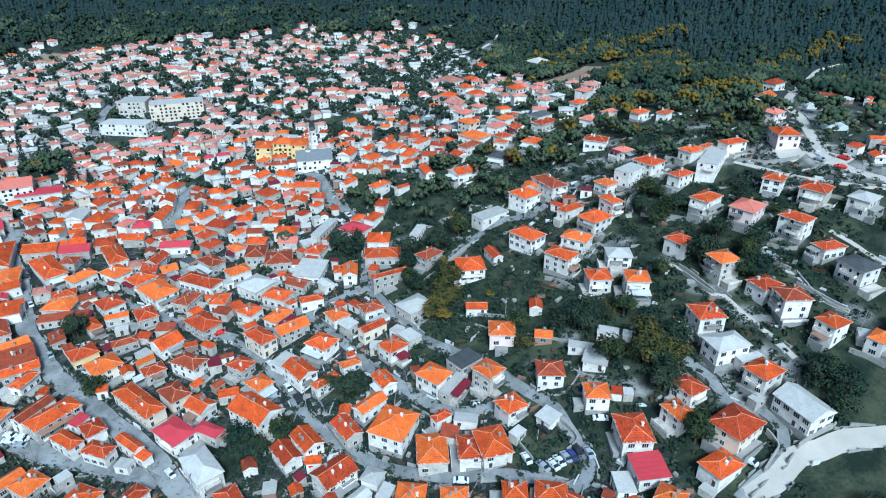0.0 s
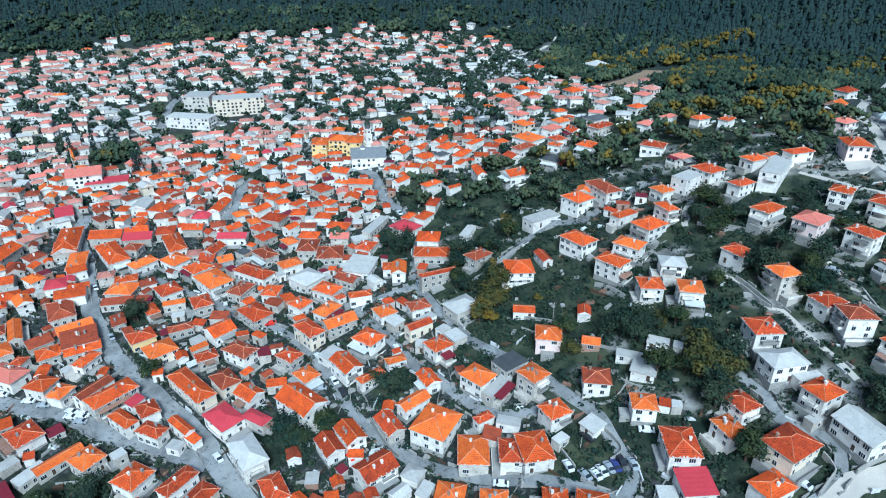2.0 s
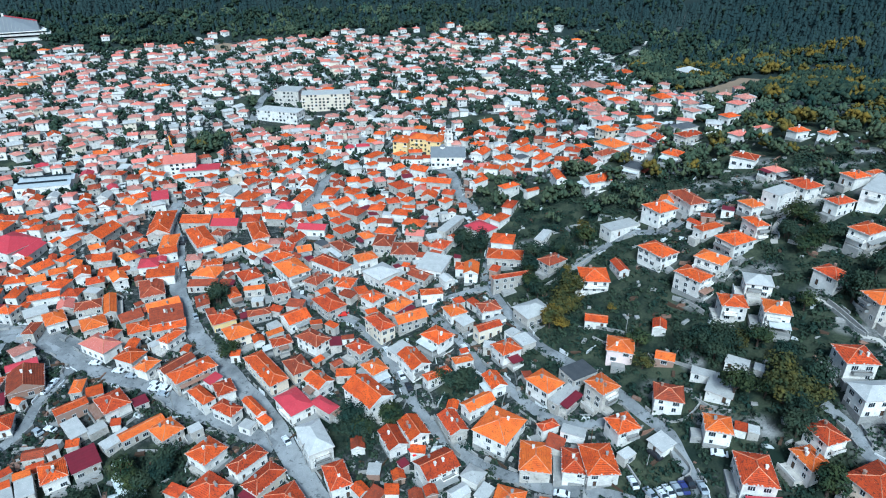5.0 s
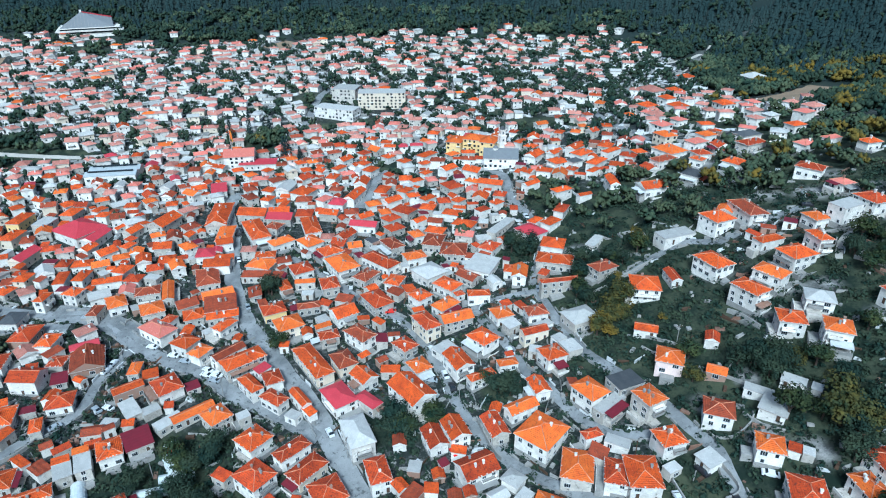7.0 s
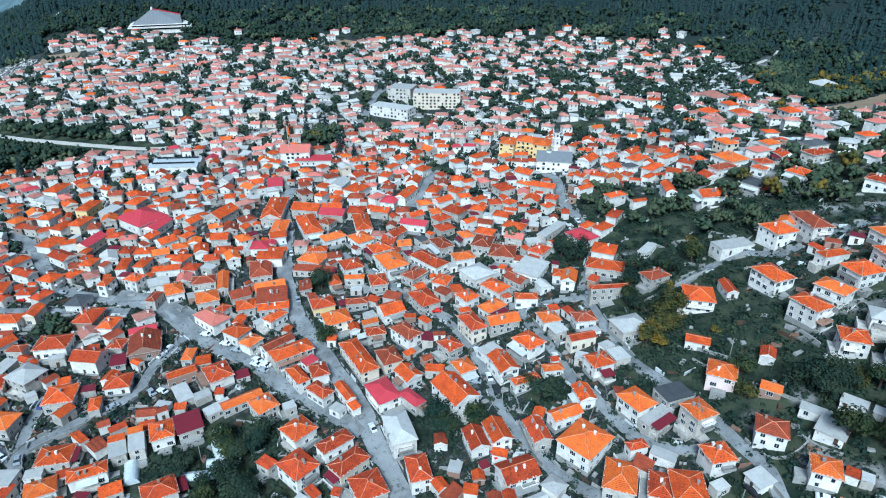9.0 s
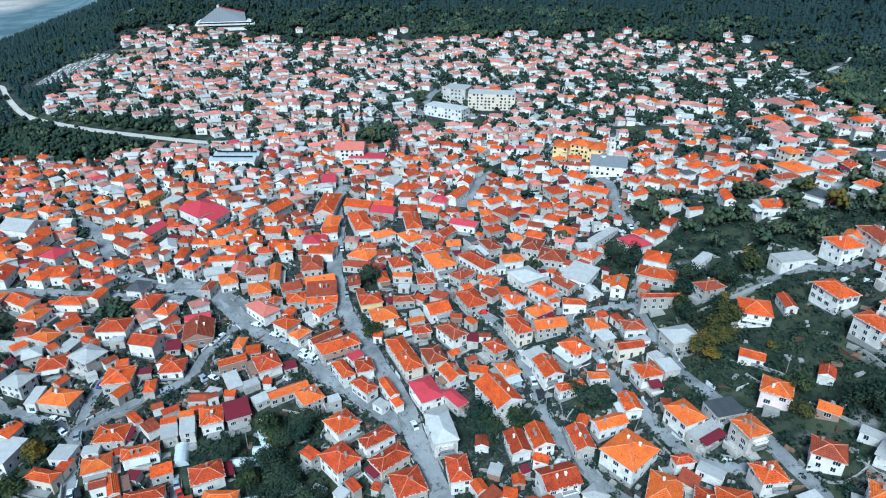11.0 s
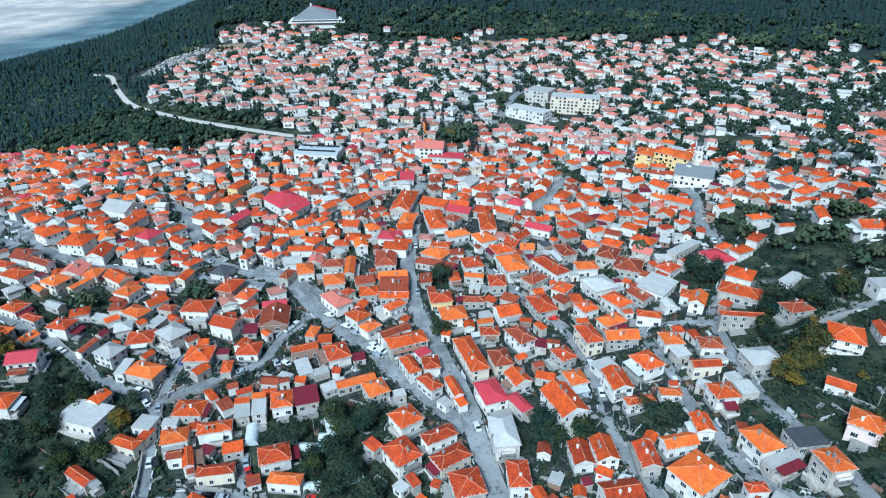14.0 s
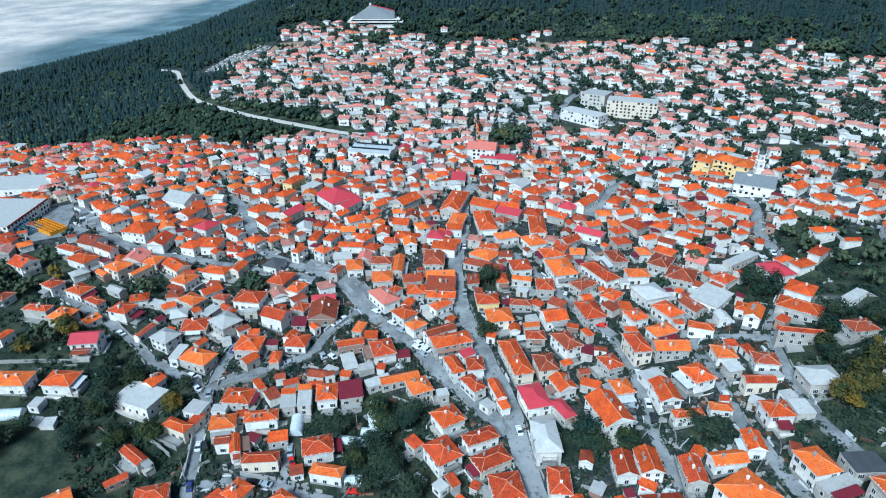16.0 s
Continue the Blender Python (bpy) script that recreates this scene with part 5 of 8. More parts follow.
def terraces():
    """Walled terraces, steps and pergolas before the houses that have room for them."""
    rng = random.Random(41)
    lanes = np.array([(p.x, p.y, wide / 2) for line, wide in ROAD_LINES for p in line])
    for root, x, y, rot, fronts, h in HOMES:
        if math.hypot(x, y) > 330 or h < 3.0:
            continue
        for side, half, length in fronts[:2]:
            if rng.random() < 0.35:
                continue
            turn = {0: 0, 1: 90, 2: 180, 3: -90}[side]
            deep = rng.uniform(1.6, 3.6)
            m = pose(x, y, 0, 0, 0, rot + turn)
            p = m @ Vector((0, -half - deep * 0.6, 0))
            others = np.array([q for q in TAKEN if (q[0] - x) ** 2 + (q[1] - y) ** 2 > 0.01])
            if (np.hypot(others[:, 0] - p.x, others[:, 1] - p.y) < others[:, 2] * 0.85 + deep * 0.5).any():
                continue
            if (np.hypot(lanes[:, 0] - p.x, lanes[:, 1] - p.y) < lanes[:, 2] + deep * 0.6 + 1.2).any():
                continue
            u0, u1 = -length * rng.uniform(0.25, 0.55), length * rng.uniform(0.25, 0.55)
            top = 0.15 + rng.choice((0, 0, 0.6))
            deck = Kit().box(u0, u1, -half - deep, -half + 0.02, -4.0, top)
            deck = deck.link("terrace", [rng.choice((CONCRETE, STONE, STONE, WALLS["g"]))], root)
            deck.matrix_basis = pose(0, 0, 0, 0, 0, turn)
            if rng.random() < 0.6:
                Kit().box(u0, u1, -half - deep, -half - deep + 0.14, top, top + 0.8).link("parapet", [rng.choice((WALLS["w"], CONCRETE))], deck)
            if rng.random() < 0.3:
                fall = -half - deep + 0.1
                pts = [(u0, fall, top + 2.1), (u1, fall, top + 2.1), (u1, -half, top + 2.5), (u0, -half, top + 2.5)]
                pts += [(px, py, pz + 0.08) for px, py, pz in pts]
                link_mesh("canopy", pts, BOX, [rng.choice((RUST, STEEL, ROOFS["b"], ROOFS["m"], CONCRETE))], None, deck)
                for u in (u0 + 0.15, u1 - 0.15):
                    Kit().tube((u, fall + 0.2, top), (u, fall + 0.2, top + 2.14), 0.06, 0.06, 5).link("post", [STEEL], deck)
            TAKEN.append((p.x, p.y, deep * 0.6))


terraces()


# ---- the rest of the town, farther off ----
GAPS = []


def town_edge(r):
    """The bearing of the town's western edge at a distance."""
    return 62 if r < 400 else 47 - 6 * smooth(470, 520, r) - 8 * smooth(540, 690, r)


def western(r, az):
    """Whether a place lies in the old town's western arm, above the wooded valley."""
    return 36 < az < 60 and r < 394 + 13 * (az - 36)


def town_top(az):
    """How far up the slope the houses climb, with bays of woodland between them."""
    return foot(az) + 6 - (24 + 30 * smooth(-2, -12, az)) * max(0.0, noise.noise((az / 7, 1.5, 0.3))) - 12 * abs(noise.noise((az / 1.7, 8.5, 0.3))) - 85 * smooth(-19, -26, az)


def far_town(quarter):
    rng = random.Random(5)
    step = 8.7
    for iy in range(9, 92):
        for ix in range(-88, 84):
            x, y = ix * step + (iy % 2) * step / 2, iy * step
            r, az = math.hypot(x, y), math.degrees(math.atan2(-x, y))
            if not fill_from(az) < r < town_top(az) or not (-21 < az < town_edge(r) or western(r, az)):
                continue
            new_part = r > 400 and not western(r, az)
            if rng.random() < (0.27 + 0.08 * smooth(14, 2, az) + 0.12 * smooth(6, -10, az) + 0.35 * smooth(-11, -20, az) + 0.8 * max(0.0, noise.noise((x / 26, y / 26, 6.6))) if new_part else 0.07 + 0.30 * smooth(6, -8, az)):
                if r > 300:
                    GAPS.append((x, y))
                continue
            x, y = x + rng.uniform(-2.6, 2.6), y + rng.uniform(-2.6, 2.6)
            if inside(x, y, WOOD) or greenness(x, y) > 0.35 and rng.random() < 0.94:
                continue
            w, d = (rng.uniform(6.2, 9.6), rng.uniform(5.6, 7.8)) if new_part else (rng.uniform(5.6, 8.2), rng.uniform(5.2, 7.0))
            if not clear(x, y, 3.1):
                continue
            rot = az + rng.choice((0, 0, 90)) + rng.gauss(0, 16) + 25 * noise.noise((x / 90, y / 90, 2))
            h = rng.choice((2.8, 3.4, 4.0, 4.8)) if new_part else rng.choice((3.2, 3.8, 4.2, 4.8))
            # The newer, farther part draws mostly tiles paled for haze.
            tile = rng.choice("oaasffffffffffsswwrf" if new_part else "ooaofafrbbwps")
            wall = rng.choice("wwwwwwwwc" if new_part else "wwwwwggck")
            shape = rng.choice("hhhhg") if tile != "w" else rng.choice("hgs")
            quarter.house(x, y, w, d, rot, h, shape, tile, wall, 0.85 if new_part else 1.0)


tagged(house(45.1, 332.6, 19.1, 14.8, -7, 5.6, "g", "e", "w", 1, name="church"), "white church nave with a grey slate roof", "church")
tagged(house(-103.2, 357.6, 17.5, 13, 8, 6.8, "g", "s", "w", 1, name="town_hall"), "white town hall with a low red roof", "building")
FACTORY = house(-312.0, 198.5, 38.0, 35.0, 20, 7, "f", "w", "w", 1, name="factory_hall")
tagged(FACTORY, "white factory hall with a wide pale grey roof", "building")
Kit().box(18.92, 19.12, -17.6, 17.6, 6.3, 7.12).link("fascia_board", [ROOFS["r"]], FACTORY)
tagged(house(-372.0, 259.0, 80.0, 24.0, 28, 6, "f", "w", "w", 1, name="factory_hall"), "low factory wing with a pale roof", "building")
tagged(house(-24.8, 452.3, 33.2, 13.4, -0, 11, "f", "w", "c", 1, name="school_block"), "three-storey cream school block with a flat roof", "building")
tagged(house(-54.7, 435.1, 30.0, 12, -24, 7, "f", "w", "w", 1, name="sports_hall"), "white sports hall with a pale flat roof", "building")
tagged(house(-50.9, 466.6, 17.3, 16.3, -13, 10, "f", "w", "g", 1, name="school_wing"), "grey school wing with rows of windows", "building")
tagged(house(22.4, 360.3, 9.5, 13, -21, 7.2, "h", "a", "y", 1, name="town_school"), "yellow two-storey school block with an orange hipped roof", "building")
tagged(house(32.9, 359.9, 12, 11, -21, 7.2, "h", "a", "y", 1, name="town_school"), "yellow two-storey school block with an orange hipped roof", "building")
tagged(house(41.0, 353.0, 9.5, 13, -21, 7.2, "h", "a", "y", 1, name="town_school"), "yellow two-storey school block with an orange hipped roof", "building")
TAKEN += [(-389, 516, 17), (-407, 501, 17), (-370, 531, 17), (-304, 635, 20)]


def market_hall(x, y, turn):
    """A low white hall under two parallel pale sheet roofs."""
    root = new("market_hall")
    root.matrix_basis = pose(x, y, ground_z(x, y), 0, 0, turn)
    Kit().box(-13, 13, -8.6, 8.6, -3.5, 4.2).link("wall", [WALLS["w"]], root)
    for v in (-4.4, 4.4):
        verts, faces, slots, _ = roof_shape(26.8, 8.6, 4.4, "g", 1.4)
        bay = link_mesh("roof_bay", verts, faces, [SHEET_BLUE, FASCIA, SOFFIT, WALLS["w"]], slots, root)
        bay.matrix_basis = pose(0, v, 0)
        Kit().beam((-11.5, -0.9, 5.72), (11.5, -0.9, 5.72), 1.1, 0.5).link("skylight_strip", [PANE], bay)
    for i in range(6):
        ob = new("window", WINDOWS[1])
        ob.parent = root
        ob.matrix_basis = pose(-11 + i * 4.4, -8.6, 2.2)
    TAKEN.append((x - 7, y, 10))
    TAKEN.append((x + 7, y, 10))
    tagged(root, "low white market hall under two pale grey sheet roofs", "building")


SHEET_BLUE = material("pale_blue_sheet", (0.43, 0.46, 0.47), 0.65, other=(0.32, 0.35, 0.36), scale=0.3, fine=3.0, bump=0.2, vary=0.08)
market_hall(-167, 338, 7)
QUARTER = Quarter()

QUARTER.house(-283.9, 232.7, 6.1, 10.9, -9, 4.9, "h", "o", "w")
QUARTER.house(-263.2, 223.5, 9.5, 8.3, -21, 4.9, "h", "o", "w")
QUARTER.house(-247.6, 213.5, 10.6, 10.2, -19, 4.9, "h", "o", "w")
QUARTER.house(-229.8, 211.0, 13.1, 12.5, 7, 4.9, "h", "o", "w")
QUARTER.house(-268.4, 240.0, 5.7, 5.4, -13, 4.1, "h", "o", "w")
QUARTER.house(-256.3, 232.5, 7.1, 7.7, -5, 4.1, "h", "o", "w")
QUARTER.house(-244.4, 228.1, 10.9, 7.0, -12, 3.7, "h", "o", "w")
QUARTER.house(-236.1, 231.4, 7.8, 9.2, 2, 3.7, "h", "o", "w")
QUARTER.house(-250.6, 245.1, 7.1, 6.3, -18, 4.1, "h", "o", "g")
QUARTER.house(-228.7, 226.6, 7.6, 7.7, 0, 3.7, "h", "o", "g")
QUARTER.house(-219.9, 235.4, 8.4, 14.6, -1, 4.9, "g", "o", "w")
QUARTER.house(-212.8, 227.2, 7.2, 10.6, -13, 3.7, "h", "o", "w")
QUARTER.house(-204.6, 227.4, 9.2, 10.4, -8, 3.7, "h", "p", "w")
QUARTER.house(-198.9, 209.3, 7.8, 8.6, 3, 4.1, "h", "o", "w")
QUARTER.house(-191.4, 214.3, 8.7, 10.3, 15, 4.1, "h", "o", "w")
QUARTER.house(-214.5, 206.7, 8.4, 11.9, 15, 4.1, "g", "r", "w")
QUARTER.house(-242.5, 194.3, 9.7, 9.7, -2, 3.7, "g", "b", "w")
QUARTER.house(-235.2, 247.5, 16.0, 13.4, -6, 4.1, "g", "w", "w")
QUARTER.house(-233.6, 264.6, 9.1, 7.8, -20, 4.5, "h", "o", "w")
QUARTER.house(-290.7, 272.8, 9.0, 6.3, -14, 4.1, "g", "o", "w")
QUARTER.house(-283.4, 271.5, 8.3, 8.8, 3, 3.3, "g", "w", "w")
QUARTER.house(-366.1, 313.0, 11.2, 7.8, -20, 4.1, "h", "o", "w")
QUARTER.house(-322.2, 300.3, 14.5, 10.3, -18, 4.1, "g", "o", "w")
QUARTER.house(-388.7, 307.1, 9.7, 9.7, -4, 4.1, "h", "o", "w")
QUARTER.house(-399.2, 324.8, 9.7, 8.4, -9, 3.7, "h", "o", "w")
QUARTER.house(-456.2, 327.5, 17.9, 11.6, -10, 4.1, "g", "o", "g")
QUARTER.house(-409.0, 303.2, 12.5, 10.9, -24, 3.3, "g", "o", "g")
QUARTER.house(-353.0, 271.9, 11.2, 9.8, -2, 4.1, "h", "o", "w")
QUARTER.house(-319.8, 275.3, 6.7, 9.1, -5, 3.7, "g", "o", "c")
QUARTER.house(-290.1, 259.1, 10.6, 9.0, -20, 3.7, "h", "o", "w")
QUARTER.house(-269.6, 253.0, 9.6, 8.5, -24, 3.7, "h", "o", "w")
QUARTER.house(-293.9, 292.2, 6.9, 6.3, -6, 4.1, "h", "o", "w")
QUARTER.house(-278.8, 278.0, 6.5, 6.2, -11, 4.1, "h", "o", "w")
QUARTER.house(-270.1, 283.5, 6.5, 5.9, -18, 4.1, "h", "o", "w")
QUARTER.house(-254.0, 287.6, 7.9, 6.1, -15, 4.1, "h", "o", "c")
QUARTER.house(-260.0, 306.1, 8.0, 7.2, -10, 4.1, "h", "o", "w")
QUARTER.house(-273.9, 304.8, 9.1, 8.7, -12, 4.1, "h", "o", "w")

QUARTER.house(-191.2, 286.4, 7.1, 13.7, -5, 4.1, "h", "o", "y")
QUARTER.house(-217.2, 304.0, 8.3, 13.1, -5, 4.1, "h", "o", "w")
QUARTER.house(-204.7, 274.7, 7.4, 9.8, -8, 4.1, "h", "o", "w")
QUARTER.house(-193.2, 266.2, 7.4, 10.2, -14, 4.1, "h", "o", "w")
QUARTER.house(-187.0, 270.9, 7.3, 11.5, -7, 4.1, "h", "o", "c")
QUARTER.house(-191.1, 252.7, 8.4, 11.1, -10, 3.3, "h", "o", "w")
QUARTER.house(-179.4, 241.4, 11.7, 7.2, -27, 3.7, "g", "r", "w")
QUARTER.house(-164.5, 236.5, 6.0, 8.0, -6, 4.5, "h", "o", "c")
QUARTER.house(-173.1, 254.3, 6.9, 13.5, -11, 4.1, "g", "p", "c")
QUARTER.house(-187.3, 226.6, 10.2, 5.8, -19, 4.1, "g", "r", "w")
QUARTER.house(-174.3, 223.5, 8.1, 7.6, -14, 4.5, "h", "o", "w")
QUARTER.house(-196.0, 235.6, 6.4, 9.6, -22, 3.7, "h", "o", "w")
QUARTER.house(-160.0, 277.7, 19.8, 16.9, -31, 4.1, "h", "p", "w")
QUARTER.house(-149.8, 271.8, 7.5, 13.8, -13, 3.7, "g", "p", "w")
QUARTER.house(-177.6, 282.3, 7.5, 9.5, -9, 4.9, "f", "w", "g")
QUARTER.house(-170.0, 292.9, 7.2, 10.1, -9, 4.1, "h", "o", "g")
QUARTER.house(-157.8, 295.7, 5.0, 7.2, -25, 4.1, "h", "o", "w")
QUARTER.house(-190.4, 305.2, 6.9, 6.1, -20, 4.1, "g", "o", "w")
QUARTER.house(-122.2, 283.4, 9.4, 14.7, -20, 4.5, "g", "o", "g")
QUARTER.house(-131.8, 262.7, 4.9, 6.6, -25, 3.7, "h", "o", "g")
QUARTER.house(-140.1, 258.4, 7.4, 8.5, -39, 3.3, "g", "o", "w")
QUARTER.house(-149.3, 261.8, 5.8, 7.8, -18, 3.3, "g", "o", "w")
QUARTER.house(-126.9, 243.5, 6.9, 7.8, -16, 3.7, "h", "o", "w")
QUARTER.house(-142.0, 238.8, 5.2, 9.5, -4, 3.7, "h", "o", "w")
QUARTER.house(-149.4, 236.6, 4.8, 11.1, 11, 4.1, "h", "o", "w")
QUARTER.house(-130.2, 235.7, 11.7, 5.5, 16, 3.3, "g", "o", "w")
QUARTER.house(-107.7, 271.6, 4.9, 5.6, -20, 3.3, "g", "o", "g")
QUARTER.house(-135.2, 277.0, 6.3, 8.4, -23, 3.3, "g", "o", "g")
QUARTER.house(-115.6, 261.7, 8.3, 7.5, 6, 3.7, "g", "o", "g")

QUARTER.house(-77.4, 305.2, 5.6, 7.2, -20, 4.1, "h", "o", "w")
QUARTER.house(-67.8, 299.2, 3.9, 8.2, -9, 3.7, "h", "o", "w")
QUARTER.house(-60.1, 312.5, 10.4, 11.4, -28, 4.1, "h", "o", "w")
QUARTER.house(-78.5, 316.4, 6.9, 6.8, -24, 3.7, "h", "o", "w")
QUARTER.house(-97.2, 283.4, 10.3, 13.2, 8, 4.1, "g", "o", "g")
QUARTER.house(-88.8, 263.3, 7.5, 7.1, 19, 4.1, "g", "o", "w")
QUARTER.house(-94.4, 254.0, 8.6, 9.0, 7, 4.1, "h", "p", "w")
QUARTER.house(-87.3, 245.7, 11.4, 8.0, 5, 4.1, "g", "o", "w")
QUARTER.house(-92.0, 353.1, 21.3, 8.0, 4, 3.3, "s", "p", "w")
QUARTER.house(-105.7, 319.6, 8.2, 11.8, 16, 3.3, "s", "p", "w")

QUARTER.house(-70.4, 319.7, 8.2, 12.7, -13, 3.7, "g", "w", "w")
QUARTER.house(-47.8, 299.9, 5.9, 7.8, -36, 5.3, "h", "s", "w")
QUARTER.house(-40.7, 298.8, 8.4, 9.5, -14, 3.7, "h", "p", "w")
QUARTER.house(-43.7, 287.6, 9.9, 6.8, -15, 3.7, "g", "o", "g")
QUARTER.house(-26.4, 281.8, 5.8, 7.9, -51, 3.7, "g", "o", "g")
QUARTER.house(-46.7, 329.4, 6.3, 8.4, -17, 4.1, "h", "o", "w")
QUARTER.house(-30.3, 320.4, 7.4, 9.8, -10, 4.1, "g", "o", "w")
QUARTER.house(-26.6, 336.2, 7.0, 8.7, -33, 4.1, "h", "o", "w")
QUARTER.house(-30.9, 345.7, 6.8, 6.6, -45, 4.1, "h", "o", "w")
QUARTER.house(-18.8, 308.6, 6.9, 10.3, -17, 4.1, "h", "o", "w")
QUARTER.house(-13.7, 296.0, 6.6, 9.5, -51, 4.1, "g", "o", "w")
QUARTER.house(-7.0, 305.7, 5.9, 7.8, -38, 4.1, "h", "o", "w")
QUARTER.house(-7.4, 283.9, 10.7, 8.4, -36, 4.1, "h", "r", "g")
QUARTER.house(-13.6, 277.5, 7.1, 8.2, -48, 3.7, "h", "r", "g")
QUARTER.house(-11.7, 268.0, 7.6, 8.3, -55, 3.7, "h", "r", "g")
QUARTER.house(-8.1, 344.4, 6.8, 6.8, -44, 4.1, "h", "o", "w")
QUARTER.house(-44.6, 342.1, 5.4, 8.7, -37, 3.7, "h", "o", "w")
QUARTER.house(-53.8, 339.0, 7.0, 5.7, -43, 3.7, "g", "o", "w")
QUARTER.house(-42.7, 354.2, 6.5, 9.2, -36, 3.7, "g", "o", "w")
QUARTER.house(-62.8, 330.6, 7.0, 8.3, -35, 3.7, "g", "r", "w")
QUARTER.house(-31.9, 361.9, 6.8, 7.1, -45, 3.7, "h", "r", "w")
QUARTER.house(-17.4, 353.9, 6.6, 6.9, -44, 3.7, "h", "o", "w")
QUARTER.house(-69.1, 292.5, 10.2, 7.2, 5, 3.7, "g", "o", "w")
QUARTER.house(-56.1, 288.3, 8.5, 9.2, -1, 3.7, "h", "r", "g")
QUARTER.house(-32.8, 305.6, 6.3, 15.4, -21, 4.1, "g", "o", "w")

QUARTER.house(4.9, 350.8, 6.5, 12.2, -43, 4.1, "h", "o", "w")
QUARTER.house(3.5, 338.4, 5.4, 6.8, -53, 4.1, "h", "o", "w")
QUARTER.house(15.7, 328.3, 7.2, 9.5, -48, 4.1, "g", "o", "w")
QUARTER.house(29.2, 321.5, 10.0, 7.9, -37, 4.1, "g", "o", "w")
QUARTER.house(4.0, 326.0, 5.1, 6.3, -47, 3.7, "h", "o", "w")
QUARTER.house(-1.2, 316.7, 5.0, 7.1, -57, 4.1, "h", "o", "w")
QUARTER.house(36.8, 303.4, 12.9, 7.4, -20, 3.7, "g", "o", "g")
QUARTER.house(39.6, 289.0, 6.3, 7.0, -18, 3.3, "h", "r", "g")
QUARTER.house(17.0, 306.5, 10.5, 9.1, -59, 3.7, "h", "r", "g")
QUARTER.house(30.2, 290.1, 7.7, 8.0, -18, 3.3, "g", "o", "g")
QUARTER.house(36.9, 280.3, 5.4, 6.1, -52, 3.7, "h", "o", "w")
QUARTER.house(29.7, 274.5, 5.0, 6.6, -55, 4.1, "h", "r", "w")
QUARTER.house(4.3, 294.5, 5.3, 8.2, -48, 4.1, "h", "o", "w")
QUARTER.house(19.2, 288.7, 5.5, 6.7, -44, 3.7, "h", "o", "w")
QUARTER.house(4.1, 284.1, 7.4, 7.3, -16, 4.1, "h", "o", "g")
QUARTER.house(15.6, 276.1, 9.0, 6.9, -21, 3.7, "h", "o", "w")
QUARTER.house(20.4, 263.3, 10.3, 7.5, -28, 4.1, "h", "o", "w")
QUARTER.house(-0.4, 272.6, 4.8, 7.1, -47, 3.7, "g", "o", "w")
QUARTER.house(7.2, 261.3, 8.9, 7.2, -20, 3.7, "h", "o", "g")
QUARTER.house(48.0, 246.7, 11.6, 9.9, -54, 4.1, "h", "p", "w")
QUARTER.house(57.4, 251.6, 5.9, 8.9, -48, 3.7, "h", "o", "w")
QUARTER.house(51.2, 255.5, 4.3, 7.4, -43, 3.7, "h", "o", "w")
QUARTER.house(54.7, 232.3, 9.7, 9.6, -19, 4.1, "h", "o", "w")
QUARTER.house(63.7, 260.5, 5.3, 9.7, -30, 4.1, "h", "r", "w")
QUARTER.house(66.8, 276.4, 5.4, 10.0, -62, 5.7, "h", "o", "w")
QUARTER.house(76.2, 270.5, 3.3, 7.2, -68, 3.3, "g", "o", "w")
QUARTER.house(55.3, 293.3, 4.5, 9.4, -52, 4.1, "g", "o", "w")
QUARTER.house(56.3, 308.6, 6.7, 6.2, -46, 4.1, "g", "o", "w")
QUARTER.house(62.8, 329.6, 7.6, 11.1, -37, 4.1, "g", "o", "w")
QUARTER.house(72.8, 313.6, 8.9, 9.9, -60, 4.5, "h", "o", "w")
QUARTER.house(86.2, 319.7, 7.5, 11.5, -50, 4.1, "h", "o", "w")
QUARTER.house(85.3, 330.5, 6.7, 12.4, -42, 4.1, "g", "o", "w")
QUARTER.house(72.4, 327.3, 5.7, 6.3, -43, 4.1, "g", "o", "w")
QUARTER.house(86.0, 293.5, 3.8, 8.1, -45, 4.1, "h", "o", "w")
QUARTER.house(90.0, 303.9, 6.2, 12.8, -43, 4.1, "h", "o", "w")
QUARTER.house(100.0, 314.2, 4.5, 11.6, -53, 4.1, "h", "o", "w")
QUARTER.house(89.8, 274.5, 12.3, 4.9, -91, 4.9, "g", "o", "w")
QUARTER.house(59.1, 352.4, 5.2, 8.9, -45, 4.1, "h", "o", "w")
QUARTER.house(70.5, 228.2, 4.0, 9.9, -38, 2.7, "s", "w", "w")
QUARTER.house(37.5, 245.6, 5.0, 8.0, -53, 3.3, "g", "o", "w")
QUARTER.house(80.6, 310.7, 6.0, 7.3, -61, 4.1, "h", "d", "w")
QUARTER.house(36.3, 256.9, 4.5, 17.6, -38, 3.3, "s", "w", "g")
far_town(QUARTER)


def upland(quarter):
    """A few houses higher up, among the first trees."""
    rng = random.Random(57)
    for i in range(150):
        az = rng.uniform(-19, 26)
        r = town_top(az) + rng.uniform(0, 26)
        x, y = -math.sin(radians(az)) * r, math.cos(radians(az)) * r
        if rng.random() < 0.5 and noise.noise((az / 3, 2.2, 1.1)) > -0.05 and clear(x, y, 7.5):
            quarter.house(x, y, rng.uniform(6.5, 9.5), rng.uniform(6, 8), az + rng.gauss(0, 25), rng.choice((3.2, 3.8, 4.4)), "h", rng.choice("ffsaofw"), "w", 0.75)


upland(QUARTER)


